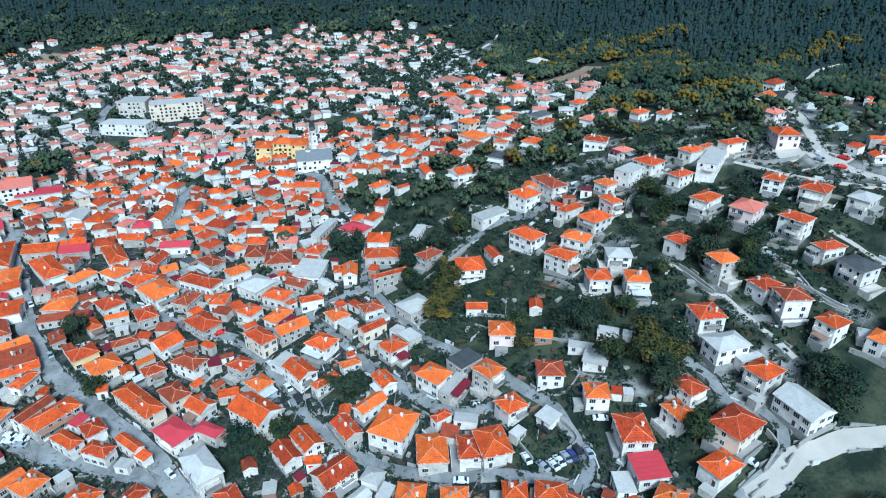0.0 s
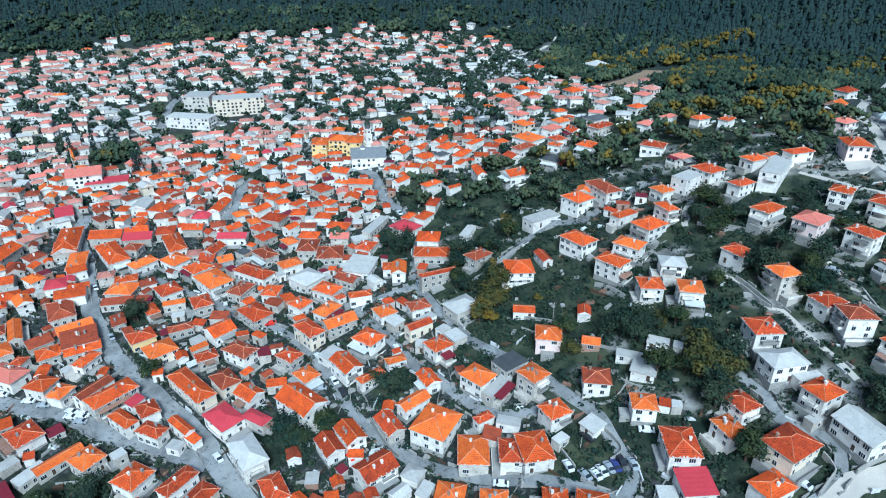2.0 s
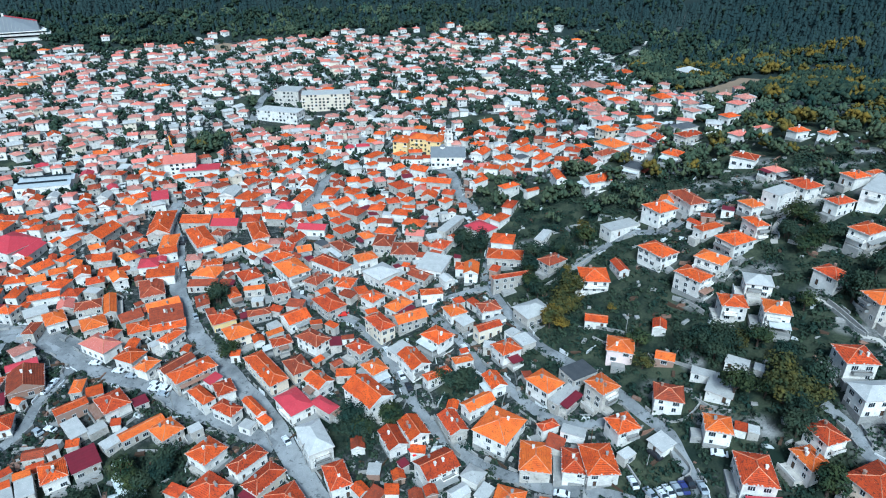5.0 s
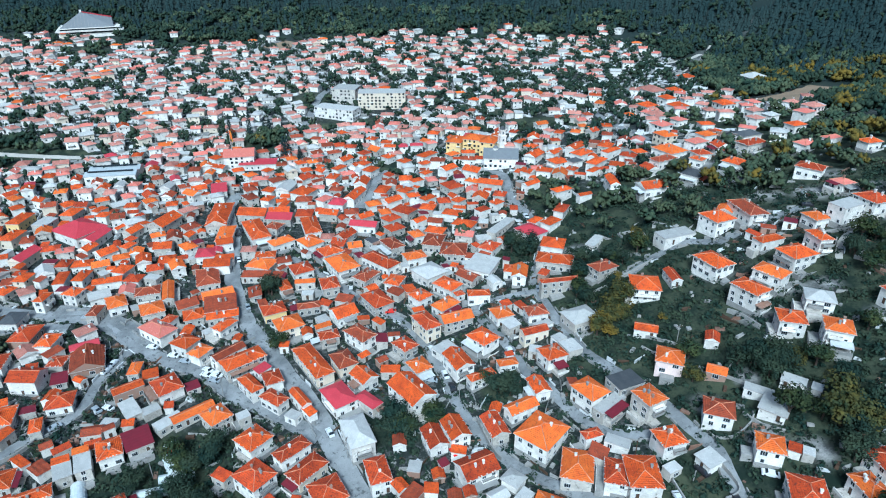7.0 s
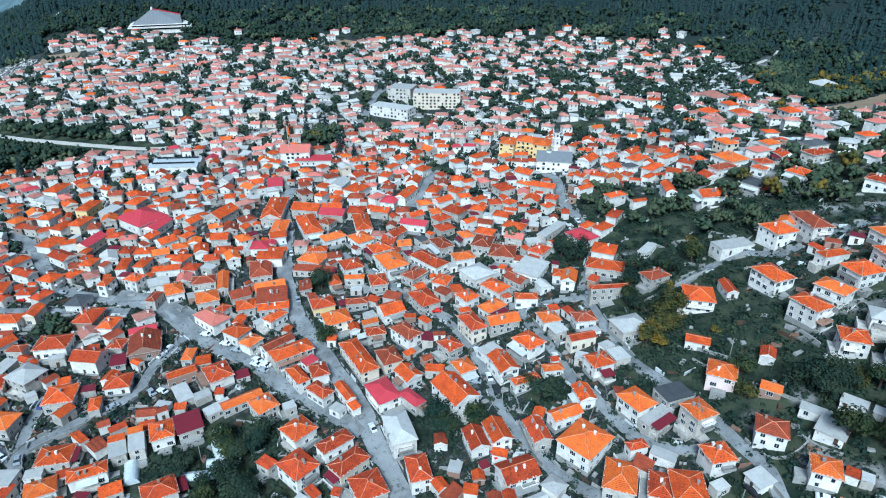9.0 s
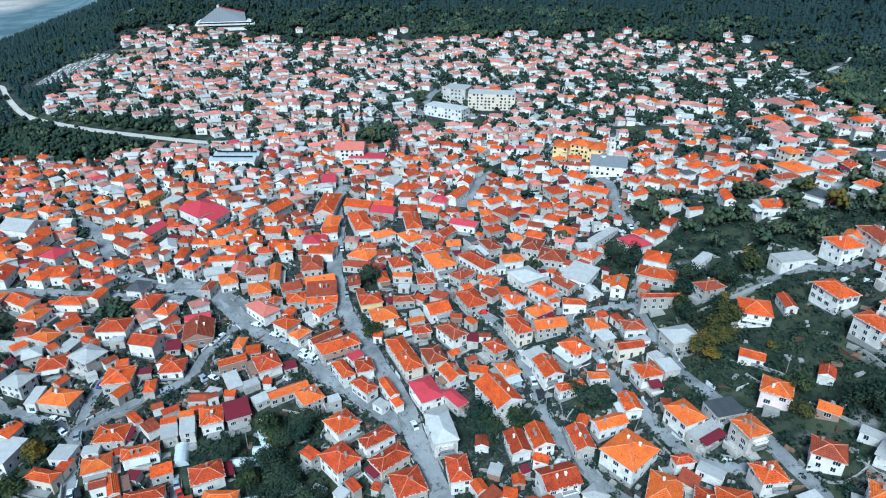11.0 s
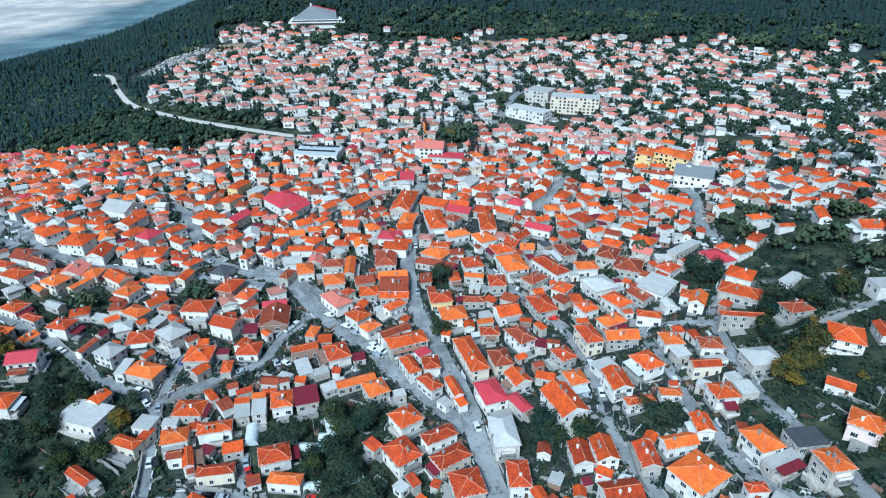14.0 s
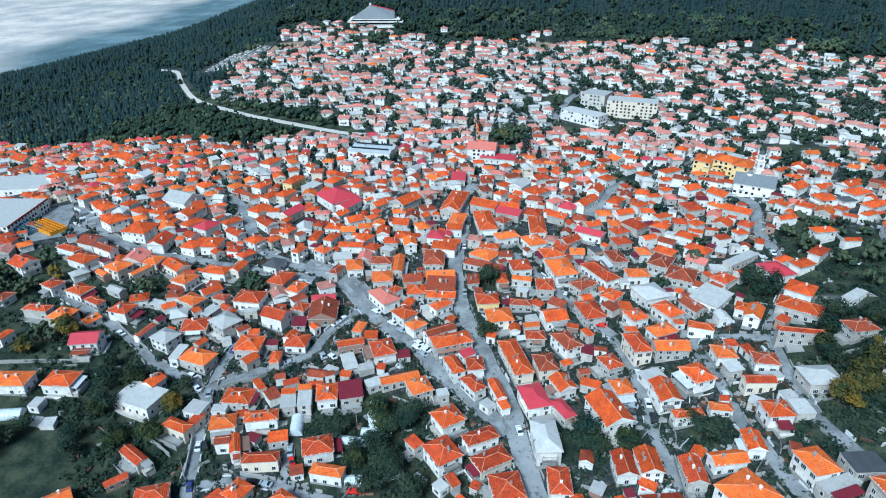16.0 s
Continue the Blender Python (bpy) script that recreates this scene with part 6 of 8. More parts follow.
def infill(quarter):
    """Smaller houses wherever the old town leaves room."""
    rng = random.Random(31)
    for i in range(5000):
        az, r = rng.uniform(-21, 58), math.sqrt(rng.uniform(235 ** 2, 430 ** 2))
        x, y = -math.sin(radians(az)) * r, math.cos(radians(az)) * r
        w, d = rng.uniform(6.0, 9.0), rng.uniform(5.5, 7.5)
        if az < 3 and rng.random() < 0.3 and clear(x, y, 2.6):
            GAPS.append((x, y))
            TAKEN.append((x, y, 2.4))
            continue
        if az < -2 and rng.random() < 0.6 or greenness(x, y) > 0.25 or not clear(x, y, max(w, d) * 0.44) or hides_street(x, y, 7):
            continue
        rot = az + rng.choice((0, 90)) + rng.gauss(0, 18) + 25 * noise.noise((x / 90, y / 90, 2))
        tile = rng.choice("oaoarrbofbws")
        quarter.house(x, y, w, d, rot, rng.choice((3.0, 3.4, 3.8, 4.4)), rng.choice("hhg"), tile, rng.choice("wwwgg"))


def hamlet(quarter):
    """Scattered houses among the trees at the foot of the eastern wood."""
    rng = random.Random(77)
    built = 0
    while built < 24:
        az, r = rng.uniform(-33, -20), rng.uniform(330, 455)
        x, y = -math.sin(radians(az)) * r, math.cos(radians(az)) * r
        if clear(x, y, 6.5):
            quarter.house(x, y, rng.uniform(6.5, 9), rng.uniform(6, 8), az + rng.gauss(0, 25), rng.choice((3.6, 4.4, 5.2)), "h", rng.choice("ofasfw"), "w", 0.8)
            built += 1


hamlet(QUARTER)


def shed(x, y, w, d, rot, h, shape, tile, wall):
    """A low outbuilding of its own: walls with a plank door, and a roof."""
    root = new("shed")
    root.matrix_basis = pose(x, y, ground_z(x, y), 0, 0, rot)
    TAKEN.append((x, y, max(w, d) * 0.5))
    over = 0.1 if shape == "f" else 0.2
    rise = {"g": 0.24, "s": 0.12, "f": 0.0}[shape] * min(w, d)
    a, b = w / 2 - over, d / 2 - over
    kit = Kit().box(-a, a, -b, b, -3.0, h - 0.1)
    kit.box(-0.5, 0.5, -b - 0.05, -b + 0.02, 0.0, min(1.95, h - 0.3), 1)
    kit.link("wall", [WALLS[wall], TIMBER], root)
    verts, faces, slots, _ = roof_shape(w, d, h, shape, rise)
    link_mesh("roof", verts, faces, [ROOFS[tile], FASCIA, SOFFIT, WALLS[wall]], slots, root)
    return tagged(root, f"low {WALL_WORDS[wall]} shed with a {SHAPE_WORDS[shape]} {COLOUR_WORDS[tile]} roof", "shed", "sheds of the yards")


def yards():
    """Outbuildings and lean-to roofs squeezed between the houses."""
    rng = random.Random(17)
    sheds = Quarter()
    own = 0
    for i in range(6500):
        az, r = rng.uniform(-56, 58), math.sqrt(rng.uniform(115 ** 2, 350 ** 2))
        x, y = -math.sin(radians(az)) * r, math.cos(radians(az)) * r
        w, d = rng.uniform(3.0, 7.0), rng.uniform(2.8, 5.2)
        if greenness(x, y) > 0.3 or not clear(x, y, max(w, d) * 0.36) or hides_street(x, y, 5.5):
            continue
        rot = az + rng.choice((0, 90)) + rng.gauss(0, 25)
        tile = rng.choice("ooorrrbbbwwm")
        plan = (x, y, w, d, rot, rng.choice((2.3, 2.6, 3.0, 3.6)), rng.choice("sg") if tile in "orb" else rng.choice("sf"), tile, rng.choice("wwggb"))
        if r < 245 and own < 300:
            shed(*plan)
            own += 1
        else:
            sheds.house(*plan)
    tagged(sheds.kit.link("outbuildings", sheds.mats), "low sheds and lean-to roofs in the yards", "sheds", kind="stuff")


infill(QUARTER)
yards()
tagged(QUARTER.kit.link("far_houses", QUARTER.mats), "crowded white houses with orange roofs climbing the far slope", "houses", kind="stuff")


# ---- trees ----
def open_ground(x, y, room):
    """Whether a tree has room there and on the verge above it, which is kept clear below roads and fields."""
    f = 1 + 8 / math.hypot(x, y)
    return clear(x, y, room) and clear(x * f, y * f, room * 0.8)


def leaf_cloud(rng, centres, count, size, unruly=0.45):
    """Small leaf clumps, each a bent four-cornered scrap, spread over the skins of the given balls."""
    c = np.array([centres[i % len(centres)] for i in range(count)])
    way = rng.normal(size=(count, 3))
    way /= np.linalg.norm(way, axis=1)[:, None]
    pos = c[:, :3] + way * c[:, 3:4] * rng.uniform(0.55, 1.08, (count, 1))
    n = way + rng.normal(scale=unruly, size=(count, 3)) + [0, 0, 0.5]
    n /= np.linalg.norm(n, axis=1)[:, None]
    u = np.cross(n, rng.normal(size=(count, 3)))
    u /= np.linalg.norm(u, axis=1)[:, None]
    v = np.cross(n, u)
    s = size * rng.uniform(0.6, 1.4, (count, 1))
    quad = np.stack([pos - u * s, pos - v * s * 0.7 + n * s * 0.3, pos + u * s, pos + v * s * 0.7 + n * s * 0.3], 1)
    return quad.reshape(-1, 3)


def clump_cloud(rng, centres, count, size):
    """Uneven lumps of foliage spread over the skins of the given balls; six points and eight faces each."""
    c = np.array([centres[i % len(centres)] for i in range(count)])
    way = rng.normal(size=(count, 3))
    way[:, 2] = np.abs(way[:, 2]) * 1.1 - 0.25
    way /= np.linalg.norm(way, axis=1)[:, None]
    pos = c[:, :3] + way * c[:, 3:4] * rng.uniform(0.5, 0.95, (count, 1))
    arms = np.array([(1, 0, 0), (0, 1, 0), (-1, 0, 0), (0, -1, 0), (0, 0, 1), (0, 0, -1)], float)
    reach = size * c[:, 3].reshape(-1, 1, 1) * rng.uniform(0.55, 1.25, (count, 6, 1))
    return (pos[:, None, :] + arms[None] * reach + rng.normal(scale=0.12, size=(count, 6, 3)) * c[:, 3].reshape(-1, 1, 1)).reshape(-1, 3)


def lumps_of(points):
    """The faces of the lumps that clump_cloud makes."""
    one = np.array([(i, (i + 1) % 4, 4) for i in range(4)] + [((i + 1) % 4, i, 5) for i in range(4)])
    return (np.arange(len(points) // 6)[:, None, None] * 6 + one[None]).reshape(-1, 3)


def quads_of(points):
    return np.arange(len(points)).reshape(-1, 4)


def tree_template(seed, wide, high, leaf):
    """Trunk with limbs, and a crown of leaf clumps; meshes to share."""
    rng = np.random.default_rng(seed)
    k = Kit()
    fork = high * 0.32
    k.tube((0, 0, -0.6), (0.1, 0, fork), 0.32, 0.2, 7)
    balls = []
    for i in range(7):
        a = i * 2.4 + rng.uniform(-0.3, 0.3)
        far = wide * 0.5 * rng.uniform(0.35, 0.75)
        tip = (math.cos(a) * far, math.sin(a) * far, high * rng.uniform(0.45, 0.8))
        k.tube((0.1, 0, fork * rng.uniform(0.8, 1.0)), tip, 0.13, 0.04, 5)
        balls.append((*tip, wide * rng.uniform(0.2, 0.3)))
    balls.append((0, 0, high * 0.82, wide * 0.24))
    trunk = k.link("trunk", [BARK])
    pts = leaf_cloud(rng, balls, 1020, 0.27, 0.25)
    crown = sheet("crown", pts, quads_of(pts), [leaf])
    me = trunk.data
    bpy.data.objects.remove(trunk)
    return me, crown


GREEN_TREES = [tree_template(i, 6.5, 7.0, LEAF if i % 2 else LEAF_DARK) for i in range(5)]
OLIVE_TREES = [tree_template(30 + i, 6.5, 7.0, LEAF_OLIVE) for i in range(3)]
GOLD_TREES = [tree_template(20 + i, 6.0, 7.0, LEAF_GOLD) for i in range(3)]


def conifer_template(seed):
    rng = np.random.default_rng(seed)
    k = Kit().tube((0, 0, -0.5), (0, 0, 12.5), 0.26, 0.05, 6)
    pts = []
    for z in np.arange(1.6, 13.0, 0.42):
        reach = 2.5 * (1 - z / 13.6) + 0.25
        for i in range(int(9 + 9 * reach)):
            a = rng.uniform(0, math.tau)
            rr = reach * rng.uniform(0.5, 1.1)
            p = np.array([math.cos(a) * rr, math.sin(a) * rr, z - rr * 0.35])
            out, side = np.array([math.cos(a), math.sin(a), -0.45]) * 0.5, np.array([-math.sin(a), math.cos(a), 0]) * 0.22
            pts += [p - out, p - side, p + out, p + side]
    trunk = k.link("trunk", [BARK])
    me = trunk.data
    bpy.data.objects.remove(trunk)
    return me, sheet("crown", pts, quads_of(pts), [NEEDLE])


CONIFERS = [conifer_template(50 + i) for i in range(2)]


def tree(x, y, size=1.0, kind="g", turn=0.0):
    """kind: g green, o olive, y gold, c conifer."""
    stock = {"g": GREEN_TREES, "o": OLIVE_TREES, "y": GOLD_TREES, "c": CONIFERS}[kind]
    me, crown = stock[int(abs(x * 7 + y * 3)) % len(stock)]
    root = new("tree")
    root.matrix_basis = pose(x, y, ground_z(x, y), 0, 0, turn or (x * 37 + y * 91) % 360) @ Matrix.Diagonal((size, size, size * (0.9 + 0.2 * math.sin(x)), 1))
    for name, data in (("trunk", me), ("crown", crown)):
        new(name, data).parent = root
    words = {"g": "broad dark green tree beside the houses", "o": "broad tree with olive green and yellowing leaves", "y": "tree turning autumn gold", "c": "tall dark conifer among the roofs"}[kind]
    return tagged(root, words, "tree", "trees of the town")


def pine_tiers(rng, feet):
    """Three ragged, drooping tiers to each pine of a wood."""
    n = len(feet)
    high, wide = rng.uniform(5.0, 10.5, (n, 1)), rng.uniform(1.7, 3.0, (n, 1))
    lean, start = rng.normal(scale=0.35, size=(n, 2)), rng.uniform(0, math.tau, (n, 1))
    points, tris = [], []
    for low, top, reach in ((0.02, 0.66, 1.0), (0.36, 0.86, 0.9), (0.62, 1.0, 0.6)):
        tip = np.concatenate([feet[:, :2] + lean * top, feet[:, 2:] + high * top], 1)
        rim = []
        for i in range(6):
            a = start + i * math.tau / 6 + rng.normal(scale=0.22, size=(n, 1))
            far = wide * reach * rng.uniform(0.6, 1.15, (n, 1))
            rim.append(np.concatenate([feet[:, :1] + np.cos(a) * far, feet[:, 1:2] + np.sin(a) * far, feet[:, 2:] + high * (low + rng.normal(scale=0.05, size=(n, 1)))], 1))
        base = sum(len(p) for p in points)
        points += [tip] + rim
        k = np.arange(n)
        for i in range(6):
            tris.append(np.stack([base + k, base + n * (1 + i) + k, base + n * (1 + (i + 1) % 6) + k], 1))
    return np.concatenate(points), np.concatenate(tris)


def forest():
    """Conifers and broadleaved trees of the mountain, past counting."""
    rng = np.random.default_rng(9)
    out = {"l": [], "o": [], "y": []}
    cone, pines = [], []
    for az in np.arange(-68, 60, 0.27):
        base = foot(az)
        r = town_top(az) + 2
        while r < base + 400:
            r += rng.uniform(0.7, 1.3) * (5.0 + 0.009 * (r - base))
            a = radians(az + rng.uniform(-0.3, 0.3))
            x, y = -math.sin(a) * r, math.cos(a) * r
            clump = noise.noise((x / 60, y / 60, 7.1))
            if clump < -0.6 and r < base + 200 or r < base + 150 and not open_ground(x, y, 3.4):
                continue
            cone.append((x, y, r - base, az))
    for az in np.arange(24, 66, 0.5):
        for r in np.arange(300, 960, 5.6):
            a = radians(az + rng.uniform(-0.3, 0.3))
            q = r + rng.uniform(-3, 3)
            x, y = -math.sin(a) * q, math.cos(a) * q
            if (inside(x, y, WOOD) or r > 520 and az > town_edge(r) + 0.5) and open_ground(x, y, 4.5):
                cone.append((x, y, 80 if r > 560 else 12, az))
    for x, y, deep, az in cone:
        z = ground_z(x, y)
        if deep > 60 and rng.random() < 0.85 or deep > 15 and rng.random() < 0.35:
            pines.append((x, y, z))
        else:
            rad = rng.uniform(2.2, 4.6)
            if rng.random() < 0.25:
                continue
            gold = az < -23 and deep < 45 and noise.noise((x / 32, y / 32, 1.7)) > 0.30 and rng.random() < 0.6
            out["y" if gold else "o" if az < 20 and deep < 75 and noise.noise((x / 30, y / 30, 9.2)) > 0.18 else "l"].append(clump_cloud(rng, [(x, y, z + rad * 0.7, rad), (x + rad * 0.5, y, z + rad * 1.1, rad * 0.7)], 12, 0.5))
    pts, tris = pine_tiers(rng, np.array(pines))
    tagged(new("conifer_wood", sheet("conifer_wood", pts, tris, [NEEDLE])), "dense dark pine wood on the mountain slope", "woods", kind="stuff")
    for kind, name, mat, words in (("l", "broadleaf_wood", LEAF_DARK, "dark green broadleaved wood at the mountain's foot"), ("o", "light_wood", LEAF_MID, "olive green trees along the wood's edge"), ("y", "autumn_wood", LEAF_GOLD, "autumn gold trees along the wood's edge")):
        pts = np.concatenate(out[kind])
        tagged(new(name, sheet(name, pts, lumps_of(pts), [mat])), words, "woods", kind="stuff")


forest()


def scrub():
    """Bushes and garden trees between the houses, past counting."""
    rng = np.random.default_rng(3)
    out, pale, lumps = [], [], []
    for i in range(25000):
        az, r = rng.uniform(-60, 60), math.sqrt(rng.uniform(100 ** 2, 690 ** 2))
        x, y = -math.sin(radians(az)) * r, math.cos(radians(az)) * r
        if r > foot(az):
            continue
        g = greenness(x, y)
        rad = rng.uniform(0.6, 1.9) * (1.4 if g > 0.5 or r > 360 else 1.0)
        if rng.random() > ((0.9 if r > 290 else 0.5) if g > 0.5 else 0.6) or not (open_ground(x, y, rad * 0.7) if r > 330 and g > 0.5 else clear(x, y, rad * (0.2 if r > 330 else 0.6))):
            continue
        if r > 300:
            if rng.random() < 0.6:
                continue
            rad *= 1.5
        z = ground_z(x, y)
        balls = [(x, y, z + rad * 0.6, rad), (x + rad * 0.7, y + rad * 0.3, z + rad * 0.5, rad * 0.6)]
        if r > 290:
            (pale if g > 0.5 else lumps).append(clump_cloud(rng, balls, 7, 0.55))
        else:
            out.append(leaf_cloud(rng, balls, 34, 0.46, 0.22))
    for i in range(17000):
        az, r = rng.uniform(-56, 58), math.sqrt(rng.uniform(112 ** 2, 290 ** 2))
        x, y = -math.sin(radians(az)) * r, math.cos(radians(az)) * r
        rad = rng.uniform(0.5, 1.5)
        if rng.random() < 0.35 or not clear(x, y, rad * 0.3):
            continue
        z = ground_z(x, y)
        out.append(leaf_cloud(rng, [(x, y, z + rad * 0.5, rad), (x + rad * 0.8, y - rad * 0.4, z + rad * 0.3, rad * 0.7)], 22, 0.44, 0.22))
    for x, y in GAPS:
        if greenness(x, y) < 0.4:
            x, y, rad = x + rng.uniform(-2, 2), y + rng.uniform(-2, 2), rng.uniform(1.7, 3.0)
            z = ground_z(x, y)
            lumps.append(clump_cloud(rng, [(x, y, z + rad * 0.8, rad), (x + rad * 0.8, y + rad * 0.4, z + rad * 0.7, rad * 0.7), (x - rad * 0.5, y, z + rad * 1.3, rad * 0.6)], 15, 0.5))
    pts = np.concatenate(pale)
    tagged(new("hill_shrubs", sheet("hill_shrubs", pts, lumps_of(pts), [LEAF_MID])), "olive green bushes on the hillside", "shrubs", kind="stuff")
    pts = np.concatenate(lumps)
    tagged(new("garden_trees", sheet("garden_trees", pts, lumps_of(pts), [LEAF_DARK])), "dark green garden trees between the far houses", "trees", kind="stuff")
    pts = np.concatenate(out)
    tagged(new("shrubs", sheet("shrubs", pts, quads_of(pts), [LEAF_DARK])), "dark green shrubs and small trees in the gardens", "shrubs", kind="stuff")


scrub()


# ---- trees of the gardens and thickets ----
def plant():
    """Each thicket: bearing point, spread along and across the view, number, kind (m is green mixed with gold)."""
    rng = np.random.default_rng(12)
    far = {"g": [], "y": []}
    for x, y, a, b, turn, count, kind in THICKETS:
        c, s = math.cos(radians(turn)), math.sin(radians(turn))
        for i in range(count):
            q, ang = math.sqrt(rng.random()), rng.uniform(0, math.tau)
            u, v = a * q * math.cos(ang), b * q * math.sin(ang)
            px, py = x + u * c - v * s, y + u * s + v * c
            k = ("y" if rng.random() < 0.14 else "g") if kind == "m" else kind
            if count > 2 and not open_ground(px, py, 1.8):
                continue
            if math.hypot(px, py) < 245 or kind == "c":
                size = rng.uniform(0.8, 1.4)
                if not any(math.hypot(px - lx, py - ly) < reach for lx, ly, reach in LAWNS):
                    tree(px, py, size, k)
            else:
                z, rad = ground_z(px, py), rng.uniform(2.4, 4.2)
                far[k].append(clump_cloud(rng, [(px, py, z + rad * 1.1, rad), (px + rad * 0.6, py, z + rad * 0.9, rad * 0.7), (px - rad * 0.4, py + 1, z + rad * 1.5, rad * 0.6)], 24, 0.42))
    for k, name, mat, words in (("g", "far_trees", LEAF_MID, "dark green trees among the far houses"), ("y", "far_autumn_trees", LEAF_GOLD, "gold and olive autumn trees on the far slope")):
        pts = np.concatenate(far[k])
        tagged(new(name, sheet(name, pts, lumps_of(pts), [mat])), words, "trees", kind="stuff")


LAWNS = [(81, 171, 9), (92, 160, 9), (88, 153, 7), (96, 116, 9), (62, 174, 5)]
THICKETS = []
THICKETS.append((82, 151, 10, 8, -28, 6, "m"))
THICKETS.append((97, 149, 14, 10, -33, 8, "g"))
THICKETS.append((82, 174, 12, 8, -25, 5, "g"))
THICKETS.append((98, 127, 16, 10, -38, 8, "g"))
THICKETS.append((108, 115, 16, 10, -43, 10, "g"))
THICKETS.append((152, 132, 24, 10, -49, 8, "g"))
THICKETS.append((178, 140, 30, 14, -52, 12, "g"))
THICKETS.append((166, 120, 24, 14, -54, 10, "g"))
THICKETS.append((158, 147, 24, 10, -47, 8, "g"))
THICKETS.append((161, 184, 24, 12, -41, 10, "g"))
THICKETS.append((137, 101, 20, 10, -54, 6, "g"))
THICKETS.append((68, 206, 12, 8, -18, 6, "m"))
THICKETS.append((59, 208, 10, 8, -16, 6, "m"))
THICKETS.append((87, 276, 12, 12, -17, 6, "g"))
THICKETS.append((78, 301, 8, 8, -15, 4, "g"))
THICKETS.append((184, 185, 10, 6, -45, 5, "g"))
THICKETS.append((112, 129, 34, 20, -41, 26, "m"))
THICKETS.append((108, 141, 22, 12, -37, 12, "g"))
THICKETS.append((85, 242, 36, 36, -19, 30, "m"))
THICKETS.append((106, 247, 26, 26, -23, 20, "m"))
THICKETS.append((125, 256, 9, 9, -26, 6, "y"))
THICKETS.append((83, 206, 20, 12, -22, 10, "m"))
THICKETS.append((69, 188, 12, 16, -20, 12, "m"))
THICKETS.append((140, 158, 30, 26, -42, 20, "g"))
THICKETS.append((141, 179, 14, 18, -38, 8, "g"))
THICKETS.append((143, 139, 12, 9, -46, 6, "g"))
THICKETS.append((148, 242, 40, 16, -31, 16, "m"))
THICKETS.append((182, 233, 75, 34, -38, 40, "m"))
THICKETS.append((210, 231, 60, 30, -42, 34, "m"))
THICKETS.append((181, 278, 30, 20, -33, 14, "m"))
THICKETS.append((186, 350, 40, 16, -28, 12, "m"))
THICKETS.append((139, 88, 30, 24, -58, 18, "g"))
THICKETS.append((154, 91, 20, 20, -59, 8, "g"))
THICKETS.append((124, 68, 24, 12, -61, 5, "g"))
THICKETS.append((105, 95, 9, 7, -48, 5, "g"))
THICKETS.append((99, 95, 6, 5, -46, 3, "g"))
THICKETS.append((-9, 154, 11, 7, 3, 8, "g"))
THICKETS.append((71, 394, 16, 9, -10, 9, "g"))
THICKETS.append((-61, 228, 3, 3, 15, 2, "g"))
THICKETS.append((41, 235, 9, 7, -10, 7, "g"))
THICKETS.append((59, 287, 7, 12, -12, 6, "g"))
THICKETS.append((16, 236, 5, 5, -4, 3, "g"))
THICKETS.append((26, 163, 6, 5, -9, 5, "g"))
THICKETS.append((3, 156, 4, 3, -1, 3, "g"))
THICKETS.append((46, 138, 4, 4, -18, 3, "g"))
THICKETS.append((47, 158, 5, 3, -17, 3, "g"))
THICKETS.append((23, 175, 4, 3, -8, 3, "g"))
THICKETS.append((-16, 347, 10, 6, 3, 7, "g"))
THICKETS.append((-38, 299, 4, 4, 7, 3, "g"))
THICKETS.append((-95, 390, 12, 12, 14, 10, "g"))
THICKETS.append((-77, 363, 2, 2, 12, 1, "c"))
THICKETS.append((-77, 372, 2, 2, 12, 1, "c"))
THICKETS.append((-69, 363, 2, 2, 11, 1, "c"))
THICKETS.append((-119, 393, 2, 2, 17, 1, "c"))
THICKETS.append((-95, 400, 3, 3, 13, 1, "c"))
THICKETS.append((-96, 408, 2, 2, 13, 1, "c"))
THICKETS.append((-104, 395, 2, 2, 15, 1, "c"))
THICKETS.append((-94, 388, 14, 6, 14, 8, "m"))
THICKETS.append((-163, 117, 22, 20, 54, 26, "g"))
THICKETS.append((-149, 110, 16, 10, 54, 10, "g"))
THICKETS.append((-169, 96, 30, 12, 60, 7, "g"))
THICKETS.append((-246, 159, 14, 12, 57, 10, "m"))
THICKETS.append((-259, 163, 10, 10, 58, 6, "g"))
THICKETS.append((-244, 179, 11, 10, 54, 9, "g"))
THICKETS.append((-75, 131, 18, 16, 30, 20, "g"))
THICKETS.append((-87, 136, 6, 10, 33, 6, "g"))
THICKETS.append((-61, 126, 18, 9, 26, 10, "g"))
THICKETS.append((-64, 155, 7, 6, 22, 6, "g"))
THICKETS.append((-196, 177, 16, 7, 48, 10, "g"))
THICKETS.append((-211, 133, 16, 8, 58, 7, "m"))
THICKETS.append((-203, 140, 4, 3, 55, 2, "y"))
THICKETS.append((-141, 126, 3, 2, 48, 3, "y"))
THICKETS.append((-143, 135, 2, 2, 47, 1, "g"))
THICKETS.append((-109, 103, 8, 5, 47, 5, "g"))
THICKETS.append((-156, 195, 5, 5, 39, 4, "g"))
THICKETS.append((-151, 295, 6, 5, 27, 5, "g"))
THICKETS.append((-211, 262, 6, 4, 39, 4, "g"))
THICKETS.append((-184, 272, 6, 4, 34, 4, "g"))
THICKETS.append((-159, 160, 6, 3, 45, 4, "g"))
THICKETS.append((-54, 195, 2, 2, 16, 1, "g"))
THICKETS.append((-71, 470, 10, 10, 9, 8, "g"))
THICKETS.append((-244, 319, 3, 3, 37, 2, "c"))
THICKETS.append((-446, 351, 3, 3, 52, 1, "c"))
